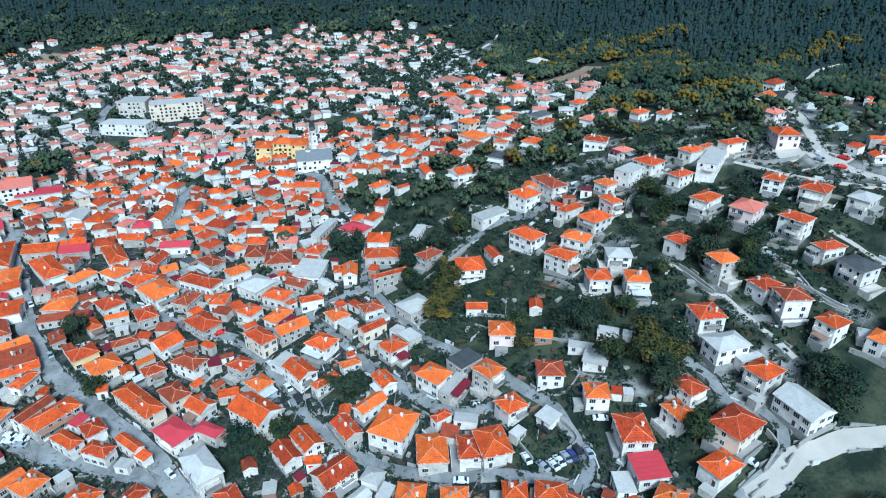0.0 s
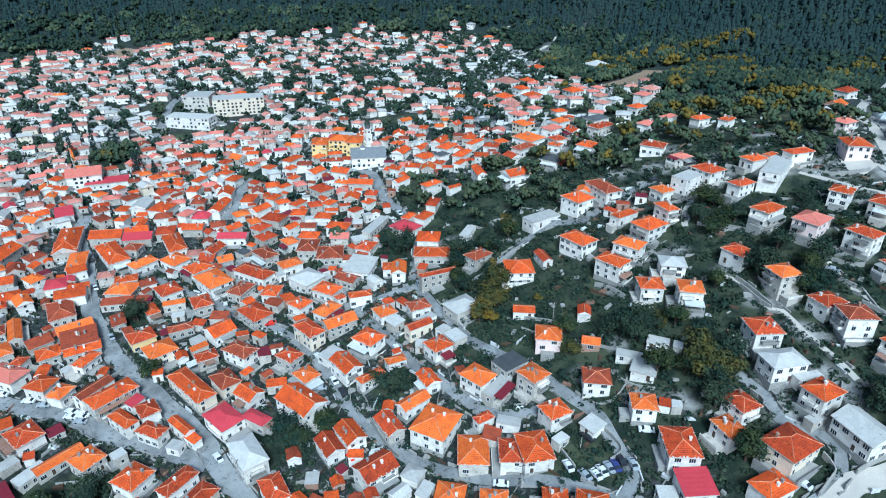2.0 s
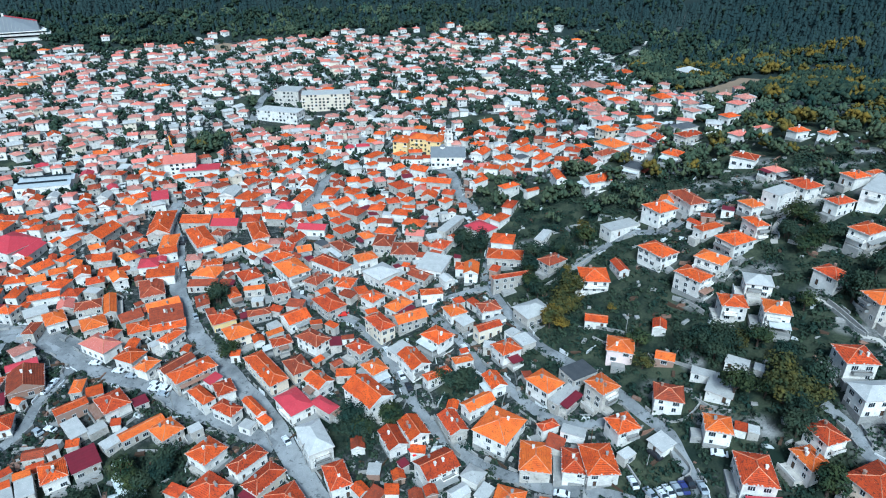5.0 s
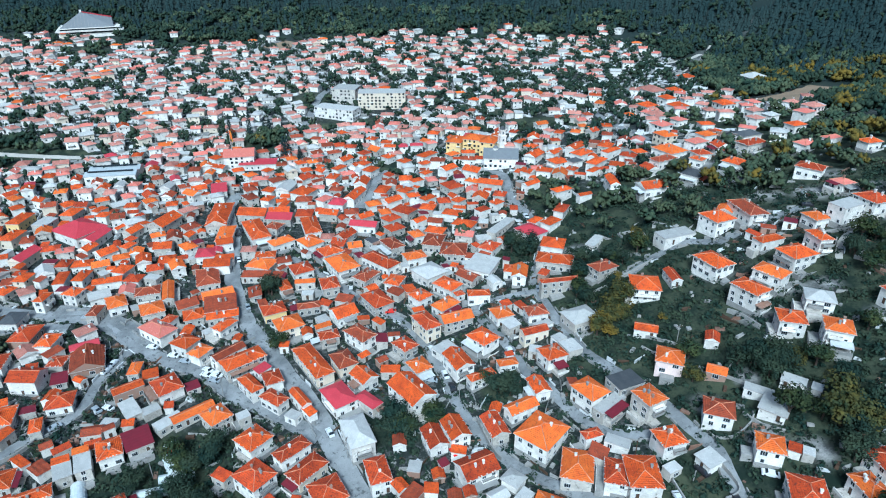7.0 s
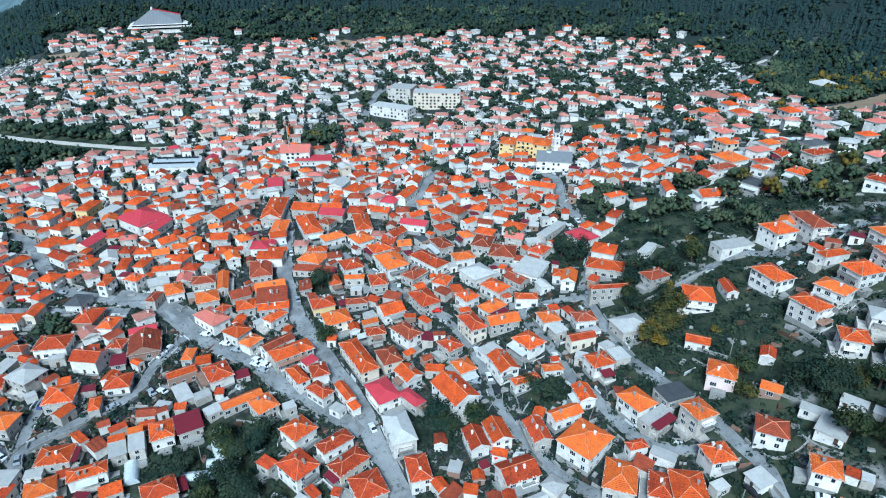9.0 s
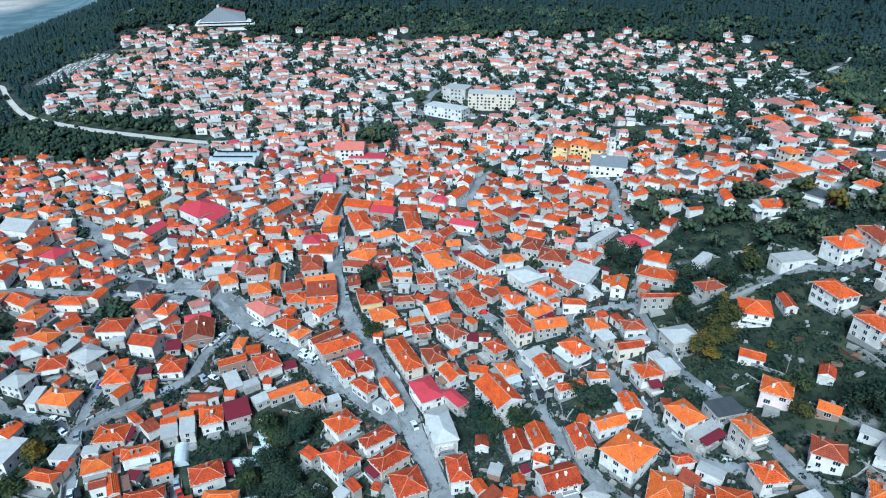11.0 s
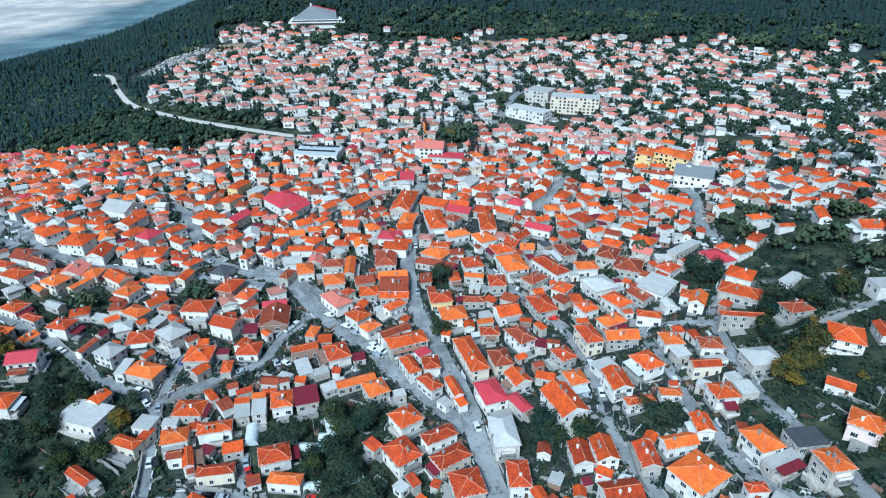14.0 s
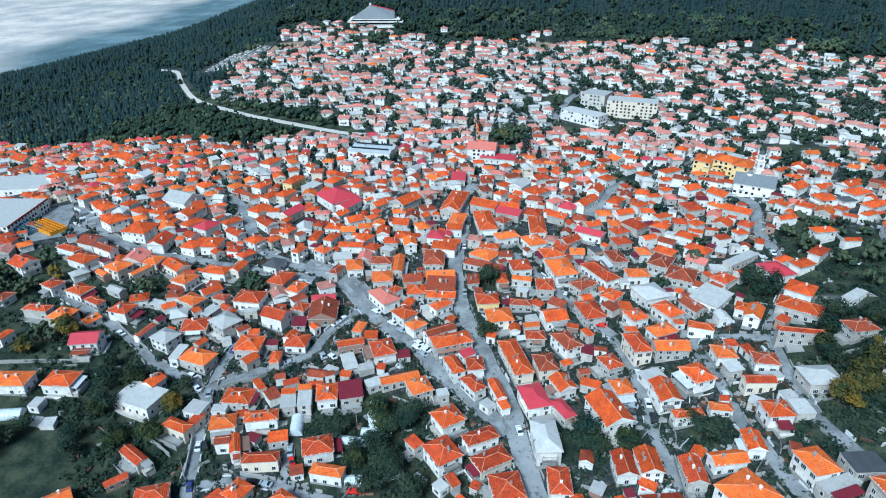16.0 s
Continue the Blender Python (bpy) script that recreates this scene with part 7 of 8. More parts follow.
THICKETS.append((-281, 282, 6, 4, 45, 4, "g"))
THICKETS.append((-62, 225, 4, 4, 15, 3, "g"))
THICKETS.append((-235, 146, 16, 8, 58, 6, "g"))
THICKETS.append((-190, 94, 40, 40, 64, 14, "g"))
THICKETS.append((208, 383, 13, 5, -28, 9, "y"))
THICKETS.append((238, 421, 13, 5, -30, 9, "y"))
THICKETS.append((262, 441, 13, 5, -31, 9, "y"))
THICKETS.append((277, 443, 13, 5, -32, 9, "y"))
THICKETS.append((296, 441, 13, 5, -34, 9, "y"))
THICKETS.append((313, 436, 13, 5, -36, 9, "y"))
THICKETS.append((328, 429, 13, 5, -37, 9, "y"))
THICKETS.append((338, 424, 13, 5, -39, 9, "y"))
THICKETS.append((306, 404, 13, 5, -37, 9, "y"))
THICKETS.append((311, 387, 13, 5, -39, 9, "y"))
THICKETS.append((299, 406, 13, 5, -36, 9, "y"))
THICKETS.append((240, 251, 13, 5, -44, 9, "y"))
THICKETS.append((285, 287, 13, 5, -45, 9, "y"))
THICKETS.append((333, 322, 13, 5, -46, 9, "y"))
THICKETS.append((357, 329, 13, 5, -47, 9, "y"))
THICKETS.append((375, 330, 13, 5, -49, 9, "y"))
THICKETS.append((391, 330, 13, 5, -50, 9, "y"))
THICKETS.append((408, 332, 13, 5, -51, 9, "y"))
THICKETS.append((213, 244, 13, 5, -41, 9, "y"))
THICKETS.append((235, 256, 13, 5, -43, 9, "y"))
THICKETS.append((257, 342, 13, 5, -37, 9, "y"))
THICKETS.append((155, 361, 4, 3, 0, 3, "m"))
THICKETS.append((126, 253, 4, 3, 0, 3, "m"))
THICKETS.append((109, 203, 4, 3, 0, 3, "m"))
THICKETS.append((188, 326, 4, 3, 0, 3, "m"))
THICKETS.append((163, 254, 4, 3, 0, 3, "m"))
THICKETS.append((154, 208, 4, 3, 0, 3, "m"))
THICKETS.append((183, 386, 4, 3, 0, 3, "m"))
THICKETS.append((-8.5, 150, 1.5, 1.5, 0, 2, "g"))
THICKETS.append((-4.5, 147, 1.5, 1.5, 0, 2, "g"))
THICKETS.append((-10.5, 154, 1.5, 1.5, 0, 2, "g"))
THICKETS.append((3.7, 151, 1.5, 1.5, 0, 2, "g"))
THICKETS.append((23, 159.5, 1.5, 1.5, 0, 2, "g"))
THICKETS.append((28.4, 156, 1.5, 1.5, 0, 2, "g"))
THICKETS.append((19.5, 163, 1.5, 1.5, 0, 1, "g"))
THICKETS.append((42, 234, 1.5, 1.5, 0, 2, "g"))
THICKETS.append((38, 238, 1.5, 1.5, 0, 2, "g"))
THICKETS.append((45, 231, 1.5, 1.5, 0, 2, "g"))
THICKETS.append((56, 281, 1.5, 1.5, 0, 2, "g"))
THICKETS.append((60, 268, 1.5, 1.5, 0, 2, "g"))
THICKETS.append((101, 278, 1.5, 1.5, 0, 2, "g"))
THICKETS.append((97, 281, 1.5, 1.5, 0, 2, "g"))
THICKETS.append((104, 276, 1.5, 1.5, 0, 2, "g"))
THICKETS.append((-62, 226, 1.5, 1.5, 0, 2, "g"))
THICKETS.append((-146, 289, 1.5, 1.5, 0, 2, "g"))
THICKETS.append((19, 255.6, 1.5, 1.5, 0, 2, "g"))
THICKETS.append((-62.9, 149, 1.5, 1.5, 0, 2, "g"))
THICKETS.append((-65, 146, 1.5, 1.5, 0, 2, "g"))
THICKETS.append((66.7, 190, 1.5, 1.5, 0, 2, "m"))
THICKETS.append((62, 171, 1.5, 1.5, 0, 2, "m"))
THICKETS.append((64, 178, 1.5, 1.5, 0, 2, "m"))
THICKETS.append((67.6, 180, 1.5, 1.5, 0, 2, "y"))
THICKETS.append((70, 199, 1.5, 1.5, 0, 2, "m"))
THICKETS.append((58, 198, 1.5, 1.5, 0, 2, "m"))
THICKETS.append((72, 254, 1.5, 1.5, 0, 2, "g"))
THICKETS.append((81, 255, 1.5, 1.5, 0, 2, "g"))
plant()
for x, y, size, kind in ((106.5, 120.0, 1.7, "o"), (111.5, 118.5, 1.6, "o"), (108.0, 124.5, 1.5, "o"), (96.0, 125.5, 1.5, "g"), (66.5, 184.0, 1.5, "o"), (70.5, 187.5, 1.3, "o"), (63.0, 178.5, 1.2, "o"), (58.6, 174.6, 1.25, "y"), (62.0, 172.6, 1.0, "y"), (79.0, 145.5, 0.95, "o"), (79.5, 173.5, 0.6, "y"), (101.0, 144.5, 1.3, "g"), (110.0, 139.5, 1.3, "g"), (105.0, 142.5, 1.2, "o")):
    tree(x, y, size, kind)

# ---- landmarks ----
def paint(name, colour, rough=0.35):
    return material(name, colour, rough, scale=1.5, fine=6.0, amount=0.3)


def hotel(x, y, turn):
    """A ribbed tent roof with a red ridge board over two white terraces."""
    root = new("hotel")
    root.matrix_basis = pose(x, y, ground_z(x, y), 0, 0, turn)
    Kit().box(-24, 26, -12, 12, -4, 1.6).link("base", [WALLS["w"]], root)
    Kit().box(-23, 25, -11.6, 11.6, 1.6, 3.2).link("window_band", [PANE], root)
    Kit().box(-26, 30, -14, 13, 3.2, 4.4).link("terrace", [WALLS["w"]], root)
    Kit().box(-22, 23, -11.4, 11.4, 4.4, 5.8).link("upper_window_band", [PANE], root)
    Kit().box(-24, 27, -12.6, 12.6, 5.8, 6.4).link("eaves_slab", [WALLS["w"]], root)
    tent = Kit().add([(-22, -12, 6.4), (22, -12, 6.4), (22, 12, 6.4), (-22, 12, 6.4), (21, 0, 13.0), (-3, 0, 18.5), (-4, 0, 18.5)], [(0, 1, 4, 5, 6), (1, 2, 4), (2, 3, 6, 5, 4), (3, 0, 6)]).link("tent_roof", [ROOFS["e"]], root)
    for i in range(16):
        u = -20.5 + i * 2.75
        f = (u + 22) / 18
        tip = (u, -12 + 12 * f, 6.5 + 12.1 * f) if u < -4 else (u, -0.2, 18.6 - (u + 3.5) * 5.5 / 24.5)
        Kit().beam((u, -12.1, 6.5), tip, 0.3, 0.3).link("rib", [CONCRETE], tent)
    Kit().beam((-3.5, 0, 18.6), (21, 0, 13.1), 1.2, 0.7).link("ridge_board", [ROOFS["p"]], tent)
    Kit().box(-4.6, -2.8, -0.8, 0.8, 18.2, 20.6).link("lift_house", [WALLS["w"]], root)
    tagged(root, "hilltop hotel with a ribbed pale tent roof over white terraces", "hotel")


def graveyard(corners):
    """Close rows of low pale gravestones on a slope, past counting."""
    rng = random.Random(8)
    k = Kit()
    a, b, c, d = [Vector(q) for q in corners]
    turn = math.degrees(math.atan2((b - a).y, (b - a).x))
    rows, many = int((d - a).length / 2.6), int((b - a).length / 1.9)
    for i in range(rows):
        for j in range(many):
            u, v = (j + rng.uniform(-0.2, 0.2)) / many, (i + rng.uniform(-0.1, 0.1)) / rows
            p = a.lerp(b, u).lerp(d.lerp(c, u), v)
            if rng.random() < 0.15 or j % 14 == 13:
                continue
            m = pose(p.x, p.y, ground_z(p.x, p.y), 0, 0, turn + rng.gauss(0, 5))
            w, h = rng.uniform(0.35, 0.6), rng.uniform(0.1, 0.35)
            k.add([m @ Vector(q) for q in box(-w, w, -0.8, 0.8, -0.3, h)], BOX, rng.choice((0, 1, 1)))
            k.add([m @ Vector(q) for q in box(-w * 0.7, w * 0.7, 0.7, 0.95, 0, h + 0.45)], BOX, rng.choice((0, 1)))
    tagged(k.link("gravestones", [WALLS["w"], CONCRETE]), "rows of pale gravestones on the slope", "graves", kind="stuff")


def utility_pole(x, y, turn):
    root = new("utility_pole")
    root.matrix_basis = pose(x, y, ground_z(x, y), 0, 0, turn)
    Kit().tube((0, 0, -0.5), (0, 0, 8.5), 0.14, 0.09, 7).link("pole", [CONCRETE], root)
    Kit().box(-0.9, 0.9, -0.06, 0.06, 7.7, 7.85).link("crossarm", [TIMBER], root)
    for u in (-0.8, 0, 0.8):
        Kit().tube((u, 0, 7.85), (u, 0, 8.05), 0.05, 0.03, 6).link("insulator", [FRAME], root)
    return tagged(root, "grey concrete utility pole beside the street", "pole", "utility poles")


def awning(x, y, turn, cloth):
    """A cloth canopy on four thin posts."""
    root = new("awning")
    root.matrix_basis = pose(x, y, ground_z(x, y), 0, 0, turn)
    v, f = stack([(1.7, 1.7, 2.2), (1.7, 1.7, 2.45), (0.1, 0.1, 3.0)])
    link_mesh("canopy", v, f, [cloth], None, root)
    for a in (-1.5, 1.5):
        for b in (-1.5, 1.5):
            Kit().tube((a, b, -0.2), (a, b, 2.3), 0.04, 0.04, 6).link("post", [STEEL], root)
    return tagged(root, "bright red cloth awning in a yard", "awning")


def crate_stack(x, y, turn, wide, deep, colour, words):
    """A block of stacked crates, each one its own part."""
    root = new("crate_stack")
    root.matrix_basis = pose(x, y, ground_z(x, y), 0, 0, turn)
    v, f = tray(-1.0, 1.0, -0.8, 0.8, 0, 1.1, 0.08)
    first = None
    for i in range(wide):
        for j in range(deep):
            for k in range(2):
                if first is None:
                    ob = first = link_mesh("crate", v, f, [colour], None, root)
                else:
                    ob = new("crate", first.data)
                    ob.parent = root
                ob.matrix_basis = pose((i - wide / 2) * 2.15, (j - deep / 2) * 1.75, k * 1.12, 0, 0, ((i * 7 + j * 5 + k) % 5 - 2) * 0.8)
    return tagged(root, words, "crates")


def bell_tower(x, y):
    """Square white tower in three stages with arched openings and a small dome."""
    root = new("bell_tower")
    root.matrix_basis = pose(x, y, ground_z(x, y), 0, 0, 20)
    v, f = stack([(2.0, 2.0, -2), (2.0, 2.0, 5), (2.2, 2.2, 5.1), (2.2, 2.2, 5.6), (1.8, 1.8, 5.7), (1.8, 1.8, 9.5), (2.0, 2.0, 9.6), (2.0, 2.0, 10.1), (1.4, 1.4, 10.2), (1.4, 1.4, 13.0), (1.7, 1.7, 13.1), (1.7, 1.7, 13.5)])
    link_mesh("shaft", v, f, [WALLS["w"]], None, root)
    ring = Kit()
    for i in range(8):
        p, q = i * math.tau / 8, (i + 1) * math.tau / 8
        for k in range(4):
            r0, r1, z0, z1 = 1.6 * math.cos(k * 0.39), 1.6 * math.cos((k + 1) * 0.39), 13.5 + 1.9 * math.sin(k * 0.39), 13.5 + 1.9 * math.sin((k + 1) * 0.39)
            ring.add([(r0 * math.cos(p), r0 * math.sin(p), z0), (r0 * math.cos(q), r0 * math.sin(q), z0), (r1 * math.cos(q), r1 * math.sin(q), z1), (r1 * math.cos(p), r1 * math.sin(p), z1)], [(0, 1, 2, 3)])
    ring.link("dome", [ROOFS["d"]], root)
    for z, half in ((7.6, 1.8), (11.6, 1.4)):
        for turn in (0, 90, 180, -90):
            ob = new("window", WINDOWS[0])
            ob.parent = root
            ob.matrix_basis = pose(0, 0, 0, 0, 0, turn) @ pose(0, -half, z)
    tagged(root, "white church bell tower with a small dark dome", "tower")


def roof_drum(x, y, z):
    """The small round drum with a low dome on the church roof."""
    root = new("roof_drum")
    root.matrix_basis = pose(x, y, z)
    Kit().tube((0, 0, -2), (0, 0, 1.8), 1.5, 1.5, 12).link("drum", [WALLS["w"]], root)
    Kit().tube((0, 0, 1.8), (0, 0, 3.2), 1.7, 0.15, 12).link("dome", [ROOFS["e"]], root)
    return tagged(root, "white drum with a grey dome on the church roof", "dome")


def flagpole(x, y):
    root = new("flagpole")
    root.matrix_basis = pose(x, y, ground_z(x, y))
    Kit().tube((0, 0, 0), (0, 0, 22), 0.16, 0.08, 8).link("pole", [STEEL], root)
    pts, faces = [], []
    for i in range(9):
        for j in range(5):
            u, v = i / 8, j / 4
            pts.append((0.2 + 1.4 * u, 0.5 * math.sin(u * 5) * u, 21.5 - 5.2 * v - 2.6 * u * u))
    for i in range(8):
        for j in range(4):
            faces.append((i * 5 + j, i * 5 + j + 1, i * 5 + j + 6, i * 5 + j + 5))
    link_mesh("cloth", pts, faces, [paint("flag_red", (0.6, 0.05, 0.03), 0.8), paint("flag_gold", (0.8, 0.5, 0.04), 0.8)], [1 if (f[0] // 5 + f[0] % 5) % 3 == 0 else 0 for f in faces], root)
    tagged(root, "tall flagpole with a large red and gold flag", "flagpole")


# ---- parked cars ----
def car_meshes():
    body = Kit()
    prof = [(-2.1, 0.3), (-2.15, 0.75), (-1.9, 0.95), (-1.35, 1.0), (-0.75, 1.42), (0.85, 1.45), (1.55, 1.0), (2.05, 0.92), (2.12, 0.35)]
    n = len(prof)
    for side in (-1, 1):
        body.v += [(x, side * (0.86 if z < 1.1 else 0.68), z) for x, z in prof]
    body.f = [tuple(range(n)), tuple(reversed(range(n, 2 * n)))] + [(i + 1, i, n + i, n + i + 1) for i in range(n - 1)] + [(0, n - 1, 2 * n - 1, n)]
    body.s = [0, 0] + [1 if i in (3, 5) else 0 for i in range(n - 1)] + [0]
    glass = Kit()
    for side in (-1, 1):
        glass.add([(-1.15, side * 0.845, 1.02), (1.3, side * 0.845, 1.02), (0.8, side * 0.70, 1.38), (-0.7, side * 0.70, 1.38)], [(0, 1, 2, 3) if side < 0 else (3, 2, 1, 0)])
    wheel = Kit().tube((0, -0.1, 0), (0, 0.1, 0), 0.32, 0.32, 12)
    return body, glass, wheel


CAR_PAINT = {"w": paint("car_white", (0.75, 0.76, 0.77)), "s": paint("car_silver", (0.36, 0.39, 0.42)), "k": paint("car_black", (0.03, 0.03, 0.035)), "r": paint("car_red", (0.6, 0.03, 0.02)), "b": paint("car_blue", (0.05, 0.06, 0.2))}
TYRE = material("tyre_rubber", (0.02, 0.02, 0.02), 0.9)
CAR_WORDS = {"w": "white", "s": "silver", "k": "black", "r": "red", "b": "dark blue"}
CARS_MADE = {}


def car(x, y, turn, colour):
    m = pose(x, y, ground_z(x, y) + 0.24, 0, 0, turn)
    if colour in CARS_MADE:
        return copy_thing(CARS_MADE[colour], m)
    body, glass, wheel = car_meshes()
    root = CARS_MADE[colour] = new("car")
    root.matrix_basis = m
    body.link("body", [CAR_PAINT[colour], PANE], root)
    for part in (0, 1):
        link_mesh("side_window", glass.v[part * 4:part * 4 + 4], [glass.f[0] if part == 0 else (3, 2, 1, 0)], [PANE], None, root)
    first = None
    for wx in (-1.3, 1.3):
        for wy in (-0.8, 0.8):
            if first is None:
                first = wheel.link("wheel", [TYRE], root)
                ob = first
            else:
                ob = new("wheel", first.data)
                ob.parent = root
            ob.matrix_basis = pose(wx, wy, 0.32)
    return tagged(root, f"{CAR_WORDS[colour]} car parked at the roadside", "car", "parked cars")


car(-29.1, 151.6, -62, "w")
car(63.0, 110.4, -87, "w")
car(65.7, 106.1, -74, "s")
car(68.2, 105.2, -79, "w")
car(70.1, 105.5, -83, "w")
car(72.1, 105.6, -88, "s")
car(73.8, 105.3, -91, "b")
car(75.7, 106.4, -91, "k")
car(85.5, 111.2, -23, "w")
car(45.3, 112.6, -22, "w")
car(71.1, 116.2, -67, "k")
car(-75.4, 183.1, -32, "w")
car(-71.7, 180.1, -31, "w")
car(-99.0, 196.2, -13, "w")
car(-89.8, 191.2, -15, "w")
car(-84.7, 188.1, -15, "s")
car(-75.3, 180.8, -20, "w")
car(-71.7, 178.0, -20, "s")
car(-167.6, 218.4, 10, "s")
car(-180.3, 212.0, 16, "r")
car(-103.4, 166.7, -23, "w")
car(-106.8, 166.1, -38, "s")
car(-69.8, 117.3, 15, "r")
car(-93.1, 121.1, -50, "r")
car(-145.1, 140.5, -6, "w")
car(-139.5, 136.0, -28, "w")
car(-121.6, 116.4, -48, "k")
car(-76.7, 149.5, 28, "r")
car(-78.1, 151.0, 33, "w")
car(-80.3, 252.5, -72, "w")
car(-85.7, 274.2, 5, "k")
car(-68.9, 218.1, -68, "s")
car(-76.6, 256.0, -73, "k")
car(-84.9, 278.6, -73, "k")
car(7.6, 169.9, -75, "w")
car(3.0, 168.4, -12, "s")
car(216.9, 163.2, -75, "r")
car(210.9, 158.9, -38, "r")
car(209.2, 166.6, -82, "s")
car(-11.7, 208.0, 3, "r")
car(159.0, 135.2, -51, "s")
car(144.6, 213.3, -17, "k")
car(109.8, 83.1, -72, "w")


def kerbside_cars():
    """Cars along the wider streets of the old town."""
    rng = random.Random(64)
    left = 26
    lanes = [(line, wide) for line, wide in ROAD_LINES if 3.0 < wide < 5.6 and line[0].x < 90]
    while left:
        line, wide = rng.choice(lanes)
        i = rng.randrange(1, len(line) - 1)
        p, ahead = line[i], (line[i + 1] - line[i]).normalized()
        if 125 < p.length < 290:
            q = p + Vector((-ahead.y, ahead.x, 0)) * (wide / 2 - 0.9) * rng.choice((-1, 1))
            car(q.x, q.y, math.degrees(math.atan2(ahead.y, ahead.x)), rng.choice("wwsskwsb"))
            left -= 1


kerbside_cars()


# ---- garden walls and greenhouses ----
def garden_wall(points, high):
    line = resample(points, 3.0)
    pts, faces = [], []
    for i, p in enumerate(line):
        ahead = (line[min(i + 1, len(line) - 1)] - line[max(i - 1, 0)]).normalized()
        side = Vector((-ahead.y, ahead.x, 0)) * 0.18
        z = ground_z(p.x, p.y)
        for q, h in ((p - side, -0.8), (p + side, -0.8), (p + side, high + 0.08 * math.sin(i * 2.1)), (p - side, high + 0.08 * math.sin(i * 2.1))):
            pts.append((q.x, q.y, z + h))
    for i in range(len(line) - 1):
        faces += [(4 * i + k, 4 * i + (k + 1) % 4, 4 * i + 4 + (k + 1) % 4, 4 * i + 4 + k) for k in range(4)]
    n = 4 * (len(line) - 1)
    ob = link_mesh("garden_wall", pts, faces + [(3, 2, 1, 0), (n, n + 1, n + 2, n + 3)], [STONE])
    return tagged(ob, "pale rough stone garden wall along the slope", "wall", kind="structure")


FILM = material("greenhouse_film", (0.62, 0.66, 0.66), 0.4, other=(0.45, 0.49, 0.49), scale=0.8, fine=3.0)


def greenhouse(x, y, turn, kind):
    root = new("greenhouse")
    root.matrix_basis = pose(x, y, ground_z(x, y), 0, 0, turn)
    k = Kit()
    half, length, n = (2.2, 4.0, 10) if kind == "b" else (1.7, 5.0, 4)
    ring = [(math.cos(math.pi * i / n) * half, math.sin(math.pi * i / n) * half * (1.1 if kind == "b" else 0.9)) for i in range(n + 1)]
    pts = [(x0, y0, z0) for y0 in (-length, length) for x0, z0 in ring]
    k.add(pts, [(i + 1, i, n + 1 + i, n + 2 + i) for i in range(n)] + [tuple(range(n + 1)), tuple(reversed(range(n + 1, 2 * n + 2)))])
    k.link("cover", [FILM], root)
    for s in range(6):
        y0 = -length + s * length / 2.5
        hoop = Kit()
        for i in range(n):
            (ax, az), (bx, bz) = ring[i], ring[i + 1]
            hoop.tube((ax * 1.01, y0, az * 1.01), (bx * 1.01, y0, bz * 1.01), 0.05, 0.05, 4)
        hoop.link("hoop", [STEEL], root)
    words = "barrel-shaped white film greenhouse in a garden" if kind == "b" else "low white glazed greenhouse among vegetable beds"
    return tagged(root, words, "greenhouse", "greenhouses")


bell_tower(47.7, 349.7)
hotel(-301.3, 628.7, 20)
graveyard([(-416, 497), (-377, 486), (-365, 538), (-405, 558)])
flagpole(-106.9, 355.8)
roof_drum(42.1, 332.6, ground_z(42.1, 332.6) + 8.2)
utility_pole(49.8, 109.9, 5)
utility_pole(-134.6, 133.9, 30)
utility_pole(11.6, 158.8, 40)
utility_pole(-67.0, 171.1, 20)
utility_pole(-80.1, 140.0, 0)
utility_pole(101.7, 99.5, 30)
utility_pole(157.3, 98.4, 10)
utility_pole(-22.7, 141.8, 70)
utility_pole(-2.0, 187.6, 30)
utility_pole(-107.6, 176.9, 30)
utility_pole(79.4, 160.5, 0)
utility_pole(208.5, 149.1, 20)
utility_pole(-119.7, 104.5, 80)
utility_pole(-79.6, 242.1, 80)
awning(9.5, 137.0, 25, paint("awning_red", (0.7, 0.02, 0.015), 0.8))
crate_stack(-276.3, 201.3, -12, 9, 5, paint("crate_yellow", (0.75, 0.33, 0.02), 0.5), "stacked yellow crates in the factory yard")
crate_stack(-284.4, 197.6, -12, 6, 5, paint("crate_blue", (0.16, 0.26, 0.36), 0.5), "stacked faded blue crates in the factory yard")
garden_wall([(98.2, 169.4), (101.1, 165.0), (103.4, 158.3)], 1.6)
garden_wall([(69.7, 169.9), (75.1, 165.4), (79.5, 160.9), (83.8, 154.9)], 1.2)
garden_wall([(63.4, 115.5), (64.4, 109.2)], 1.5)
garden_wall([(76.0, 117.1), (77.5, 110.9), (76.7, 108.3), (73.4, 107.6)], 1.3)
garden_wall([(89.2, 130.0), (88.1, 127.4), (82.1, 123.9), (77.7, 125.1)], 0.8)
garden_wall([(160.8, 125.5), (159.4, 118.5), (159.1, 111.4), (161.5, 106.0)], 0.9)
garden_wall([(151.7, 96.0), (153.7, 92.2), (155.3, 87.8)], 1.4)
garden_wall([(155.0, 134.7), (155.3, 133.4), (153.1, 136.1)], 1)
garden_wall([(117.3, 82.3), (111.0, 79.5)], 1.8)
garden_wall([(118.1, 87.3), (118.0, 83.7), (117.3, 82.3)], 1.8)
garden_wall([(121.5, 80.6), (126.7, 81.2), (132.8, 80.9)], 1.8)
garden_wall([(-127.1, 117.6), (-123.3, 110.8), (-120.0, 104.4)], 1.6)
garden_wall([(-139.9, 111.4), (-137.1, 111.7), (-129.0, 109.3)], 1.5)
garden_wall([(-132.8, 138.7), (-128.4, 144.1), (-123.1, 148.2), (-119.5, 155.5)], 1.4)
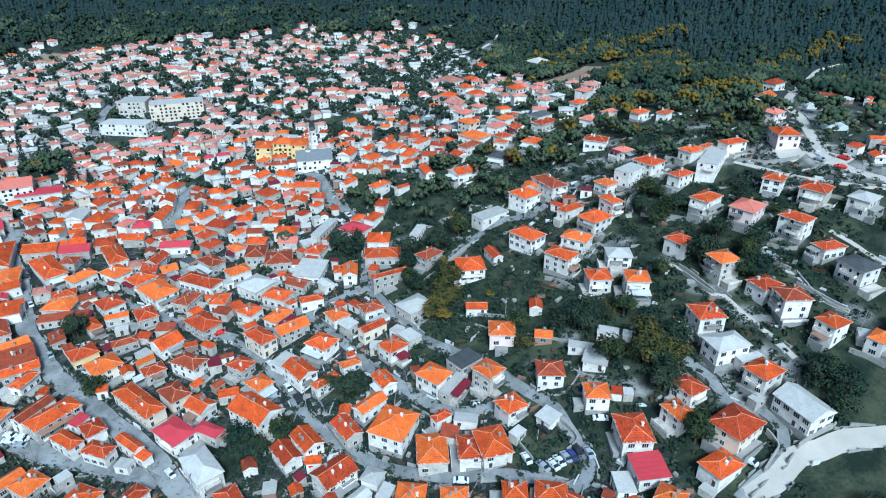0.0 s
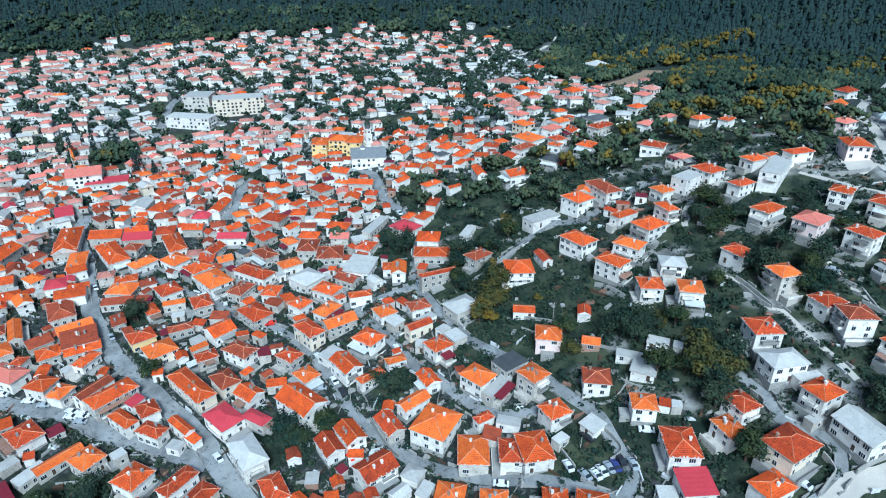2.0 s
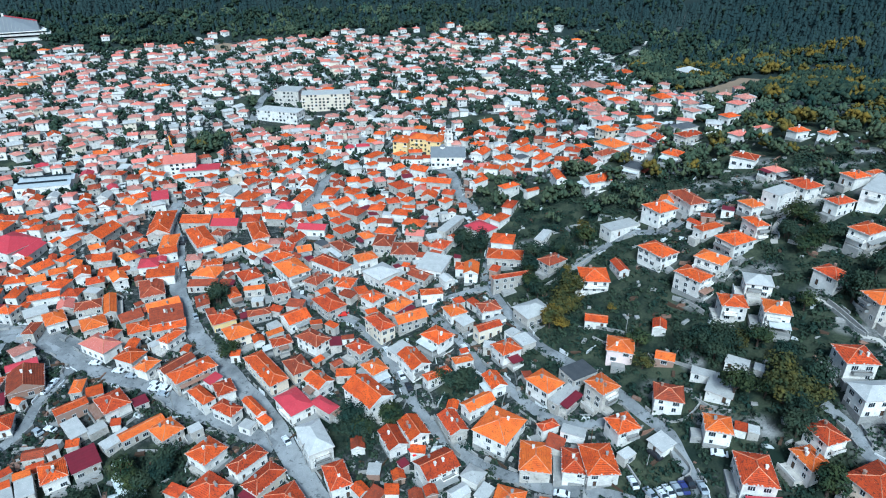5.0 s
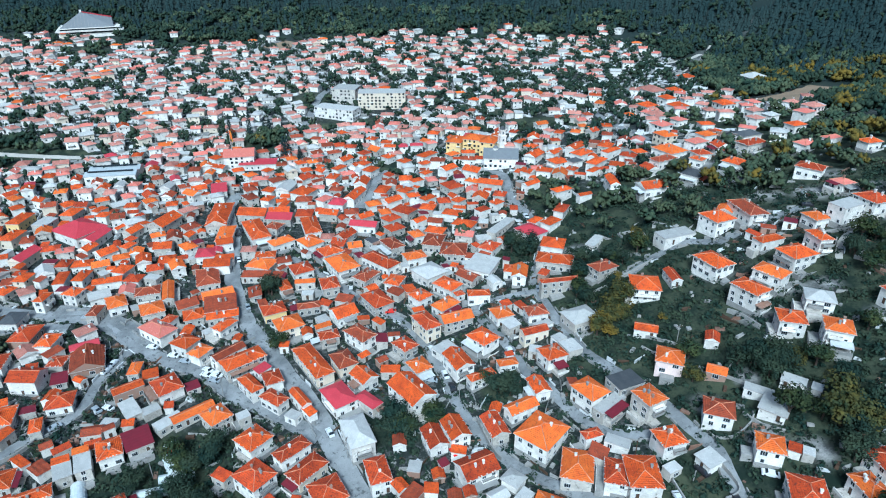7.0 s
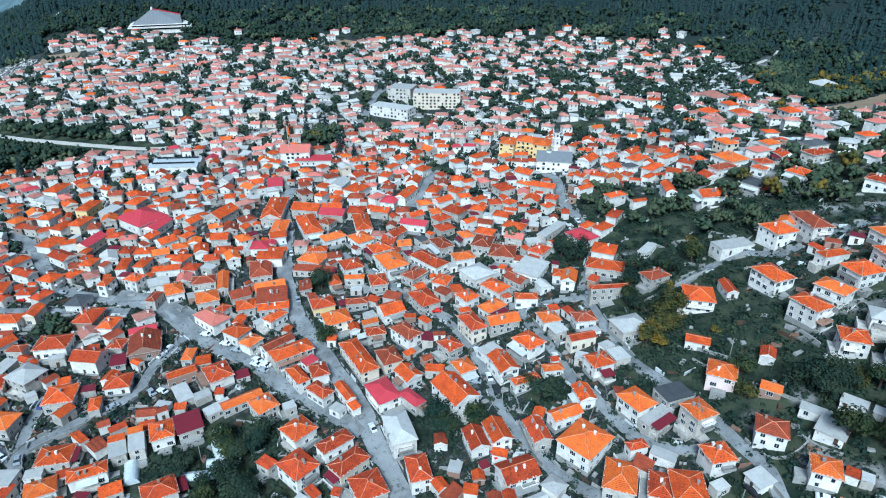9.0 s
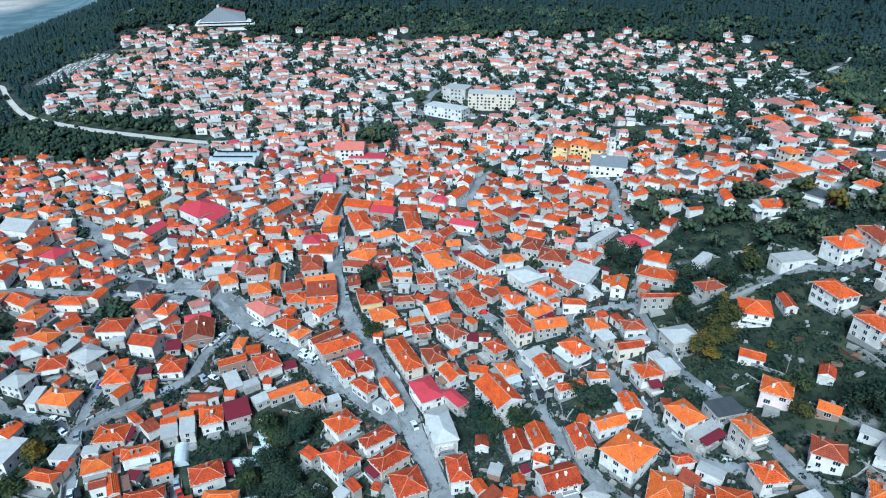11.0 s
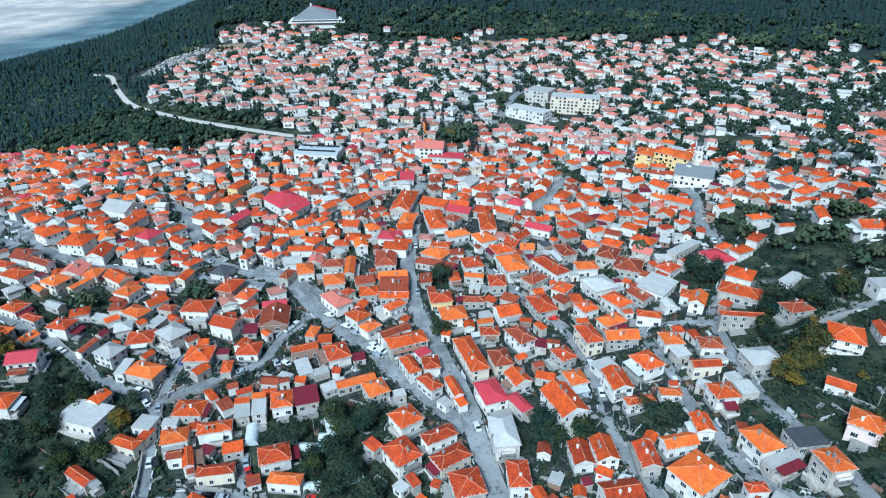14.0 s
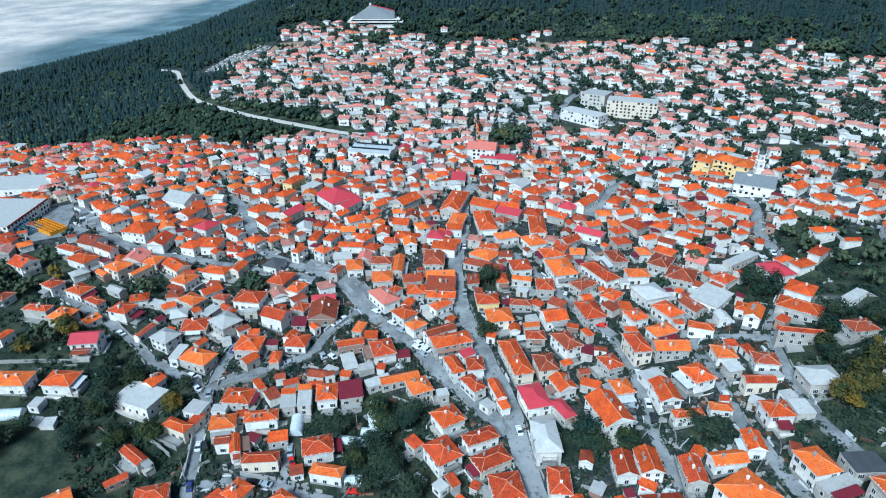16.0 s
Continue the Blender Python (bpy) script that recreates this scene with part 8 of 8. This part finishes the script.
garden_wall([(-211.0, 119.1), (-200.5, 124.5), (-187.1, 130.6)], 1.4)
garden_wall([(-105.2, 111.7), (-96.2, 112.8)], 1.5)
garden_wall([(-200.8, 159.8), (-185.2, 151.4), (-169.0, 145.8)], 1.2)
garden_wall([(16.3, 149.3), (19.5, 137.7), (21.9, 132.9)], 1.6)
garden_wall([(145.2, 172.7), (147.9, 169.5), (151.4, 163.4)], 1.2)
garden_wall([(161.3, 140.5), (164.1, 135.1), (167.8, 132.5)], 1.4)
garden_wall([(134.2, 143.6), (135.2, 134.2), (135.9, 131.5)], 1.2)
garden_wall([(134.9, 146.9), (135.9, 138.8), (136.2, 131.1)], 1.5)
garden_wall([(168.8, 166.0), (172.1, 157.3), (177.4, 150.0)], 1.6)
garden_wall([(140.7, 177.4), (144.1, 172.0), (148.3, 166.5)], 1.3)
garden_wall([(158.3, 138.1), (158.3, 131.4), (159.7, 126.3)], 1.5)
garden_wall([(152.0, 95.1), (154.1, 91.6), (155.5, 88.3)], 1.5)
garden_wall([(186.7, 183.5), (193.5, 175.0), (204.5, 171.6)], 1.6)
garden_wall([(189.5, 153.0), (195.8, 145.9), (196.8, 142.2)], 1.2)
garden_wall([(82.3, 149.6), (88.6, 142.7), (93.9, 136.5)], 1.0)
garden_wall([(61.1, 196.2), (73.1, 201.3), (87.1, 207.4)], 1.4)
garden_wall([(133.9, 193.0), (140.6, 194.0), (148.5, 191.1)], 1.4)
garden_wall([(157.3, 121.3), (159.3, 114.7), (161.4, 106.5)], 1.2)
garden_wall([(86.8, 130.4), (89.5, 125.5), (93.8, 121.8)], 1.0)
greenhouse(-75.2, 143.3, 32, "b")
greenhouse(-72.9, 139.7, 105, "g")
greenhouse(-79.0, 134.3, 100, "g")
greenhouse(-69.9, 122.2, 115, "g")
greenhouse(-63.0, 125.5, 120, "g")
greenhouse(-98.8, 133.7, 25, "b")
greenhouse(-186.0, 102.9, 115, "b")
greenhouse(250.7, 213.4, -20, "b")
greenhouse(256.3, 213.7, -20, "b")
greenhouse(233.7, 187.5, -20, "b")
greenhouse(237.7, 185.4, -20, "b")
greenhouse(362.9, 300.2, -40, "b")


# ---- clutter ----
def clutter():
    """Rubble, stacked planks, drums, tarpaulins and low walls lying about the yards."""
    rng = random.Random(23)
    k = Kit()
    for i in range(15000):
        az, r = rng.uniform(-57, 58), math.sqrt(rng.uniform(112 ** 2, 330 ** 2))
        x, y = -math.sin(radians(az)) * r, math.cos(radians(az)) * r
        g = greenness(x, y)
        if (g > 0.5 and rng.random() < 0.86) or not clear(x, y, 0.7):
            continue
        m = pose(x, y, ground_z(x, y), rng.gauss(0, 4), rng.gauss(0, 4), rng.uniform(0, 360))
        w, d, h = rng.uniform(0.3, 1.6), rng.uniform(0.2, 0.8), rng.uniform(0.15, 0.9)
        if rng.random() < 0.22:
            w, d, h = rng.uniform(1.5, 4.0), 0.12, rng.uniform(0.6, 1.3)
        top = 0.8 + 0.2 * rng.random()
        pts = box(-w, w, -d, d, -0.3, h)
        pts = pts[:4] + [(px * top, py * top, pz * rng.uniform(0.8, 1.1)) for px, py, pz in pts[4:]]
        k.add([m @ Vector(p) for p in pts], BOX, rng.choice((0, 1, 1, 1, 2, 3, 3, 4)))
    for i in range(15000):
        az, r = rng.uniform(-34, 56), math.sqrt(rng.uniform(325 ** 2, 640 ** 2))
        x, y = -math.sin(radians(az)) * r, math.cos(radians(az)) * r
        if r > town_top(az) or not (az < town_edge(r) or western(r, az)) or greenness(x, y) > 0.4 or inside(x, y, WOOD) or not clear(x, y, 0.3):
            continue
        m = pose(x, y, ground_z(x, y), 0, 0, az + rng.choice((0, 90)) + rng.gauss(0, 15))
        if rng.random() < 0.6:
            pts = box(-rng.uniform(1.5, 5), rng.uniform(1.5, 5), -0.15, 0.15, -1.5, rng.uniform(0.6, 1.8))
        else:
            pts = box(-rng.uniform(1, 2.5), rng.uniform(1, 2.5), -rng.uniform(1, 2.5), rng.uniform(1, 2), -1.5, rng.uniform(0.2, 1.0))
        k.add([m @ Vector(p) for p in pts], BOX, rng.choice((0, 0, 1, 5, 5)))
    for line, wide in ROAD_LINES:
        for i in range(1, len(line) - 1):
            p = line[i]
            if not 112 < p.length < 380:
                continue
            ahead = (line[i + 1] - p).normalized()
            for edge in (-1, 1):
                if rng.random() < 0.5:
                    continue
                q = p + Vector((-ahead.y, ahead.x, 0)) * edge * (wide / 2 + 0.35)
                m = pose(q.x, q.y, ground_z(q.x, q.y), 0, 0, math.degrees(math.atan2(ahead.y, ahead.x)))
                w, h = rng.uniform(1.0, 2.1), rng.uniform(0.3, 1.3)
                k.add([m @ Vector(c) for c in box(-w, w, -0.16, 0.16, -0.6, h)], BOX, rng.choice((0, 0, 1, 1, 5)))
    tagged(k.link("yard_clutter", [CONCRETE, STONE, RUST, TIMBER, STEEL, FRAME]), "rubble, boards and junk lying in the yards", "clutter", kind="stuff")


clutter()
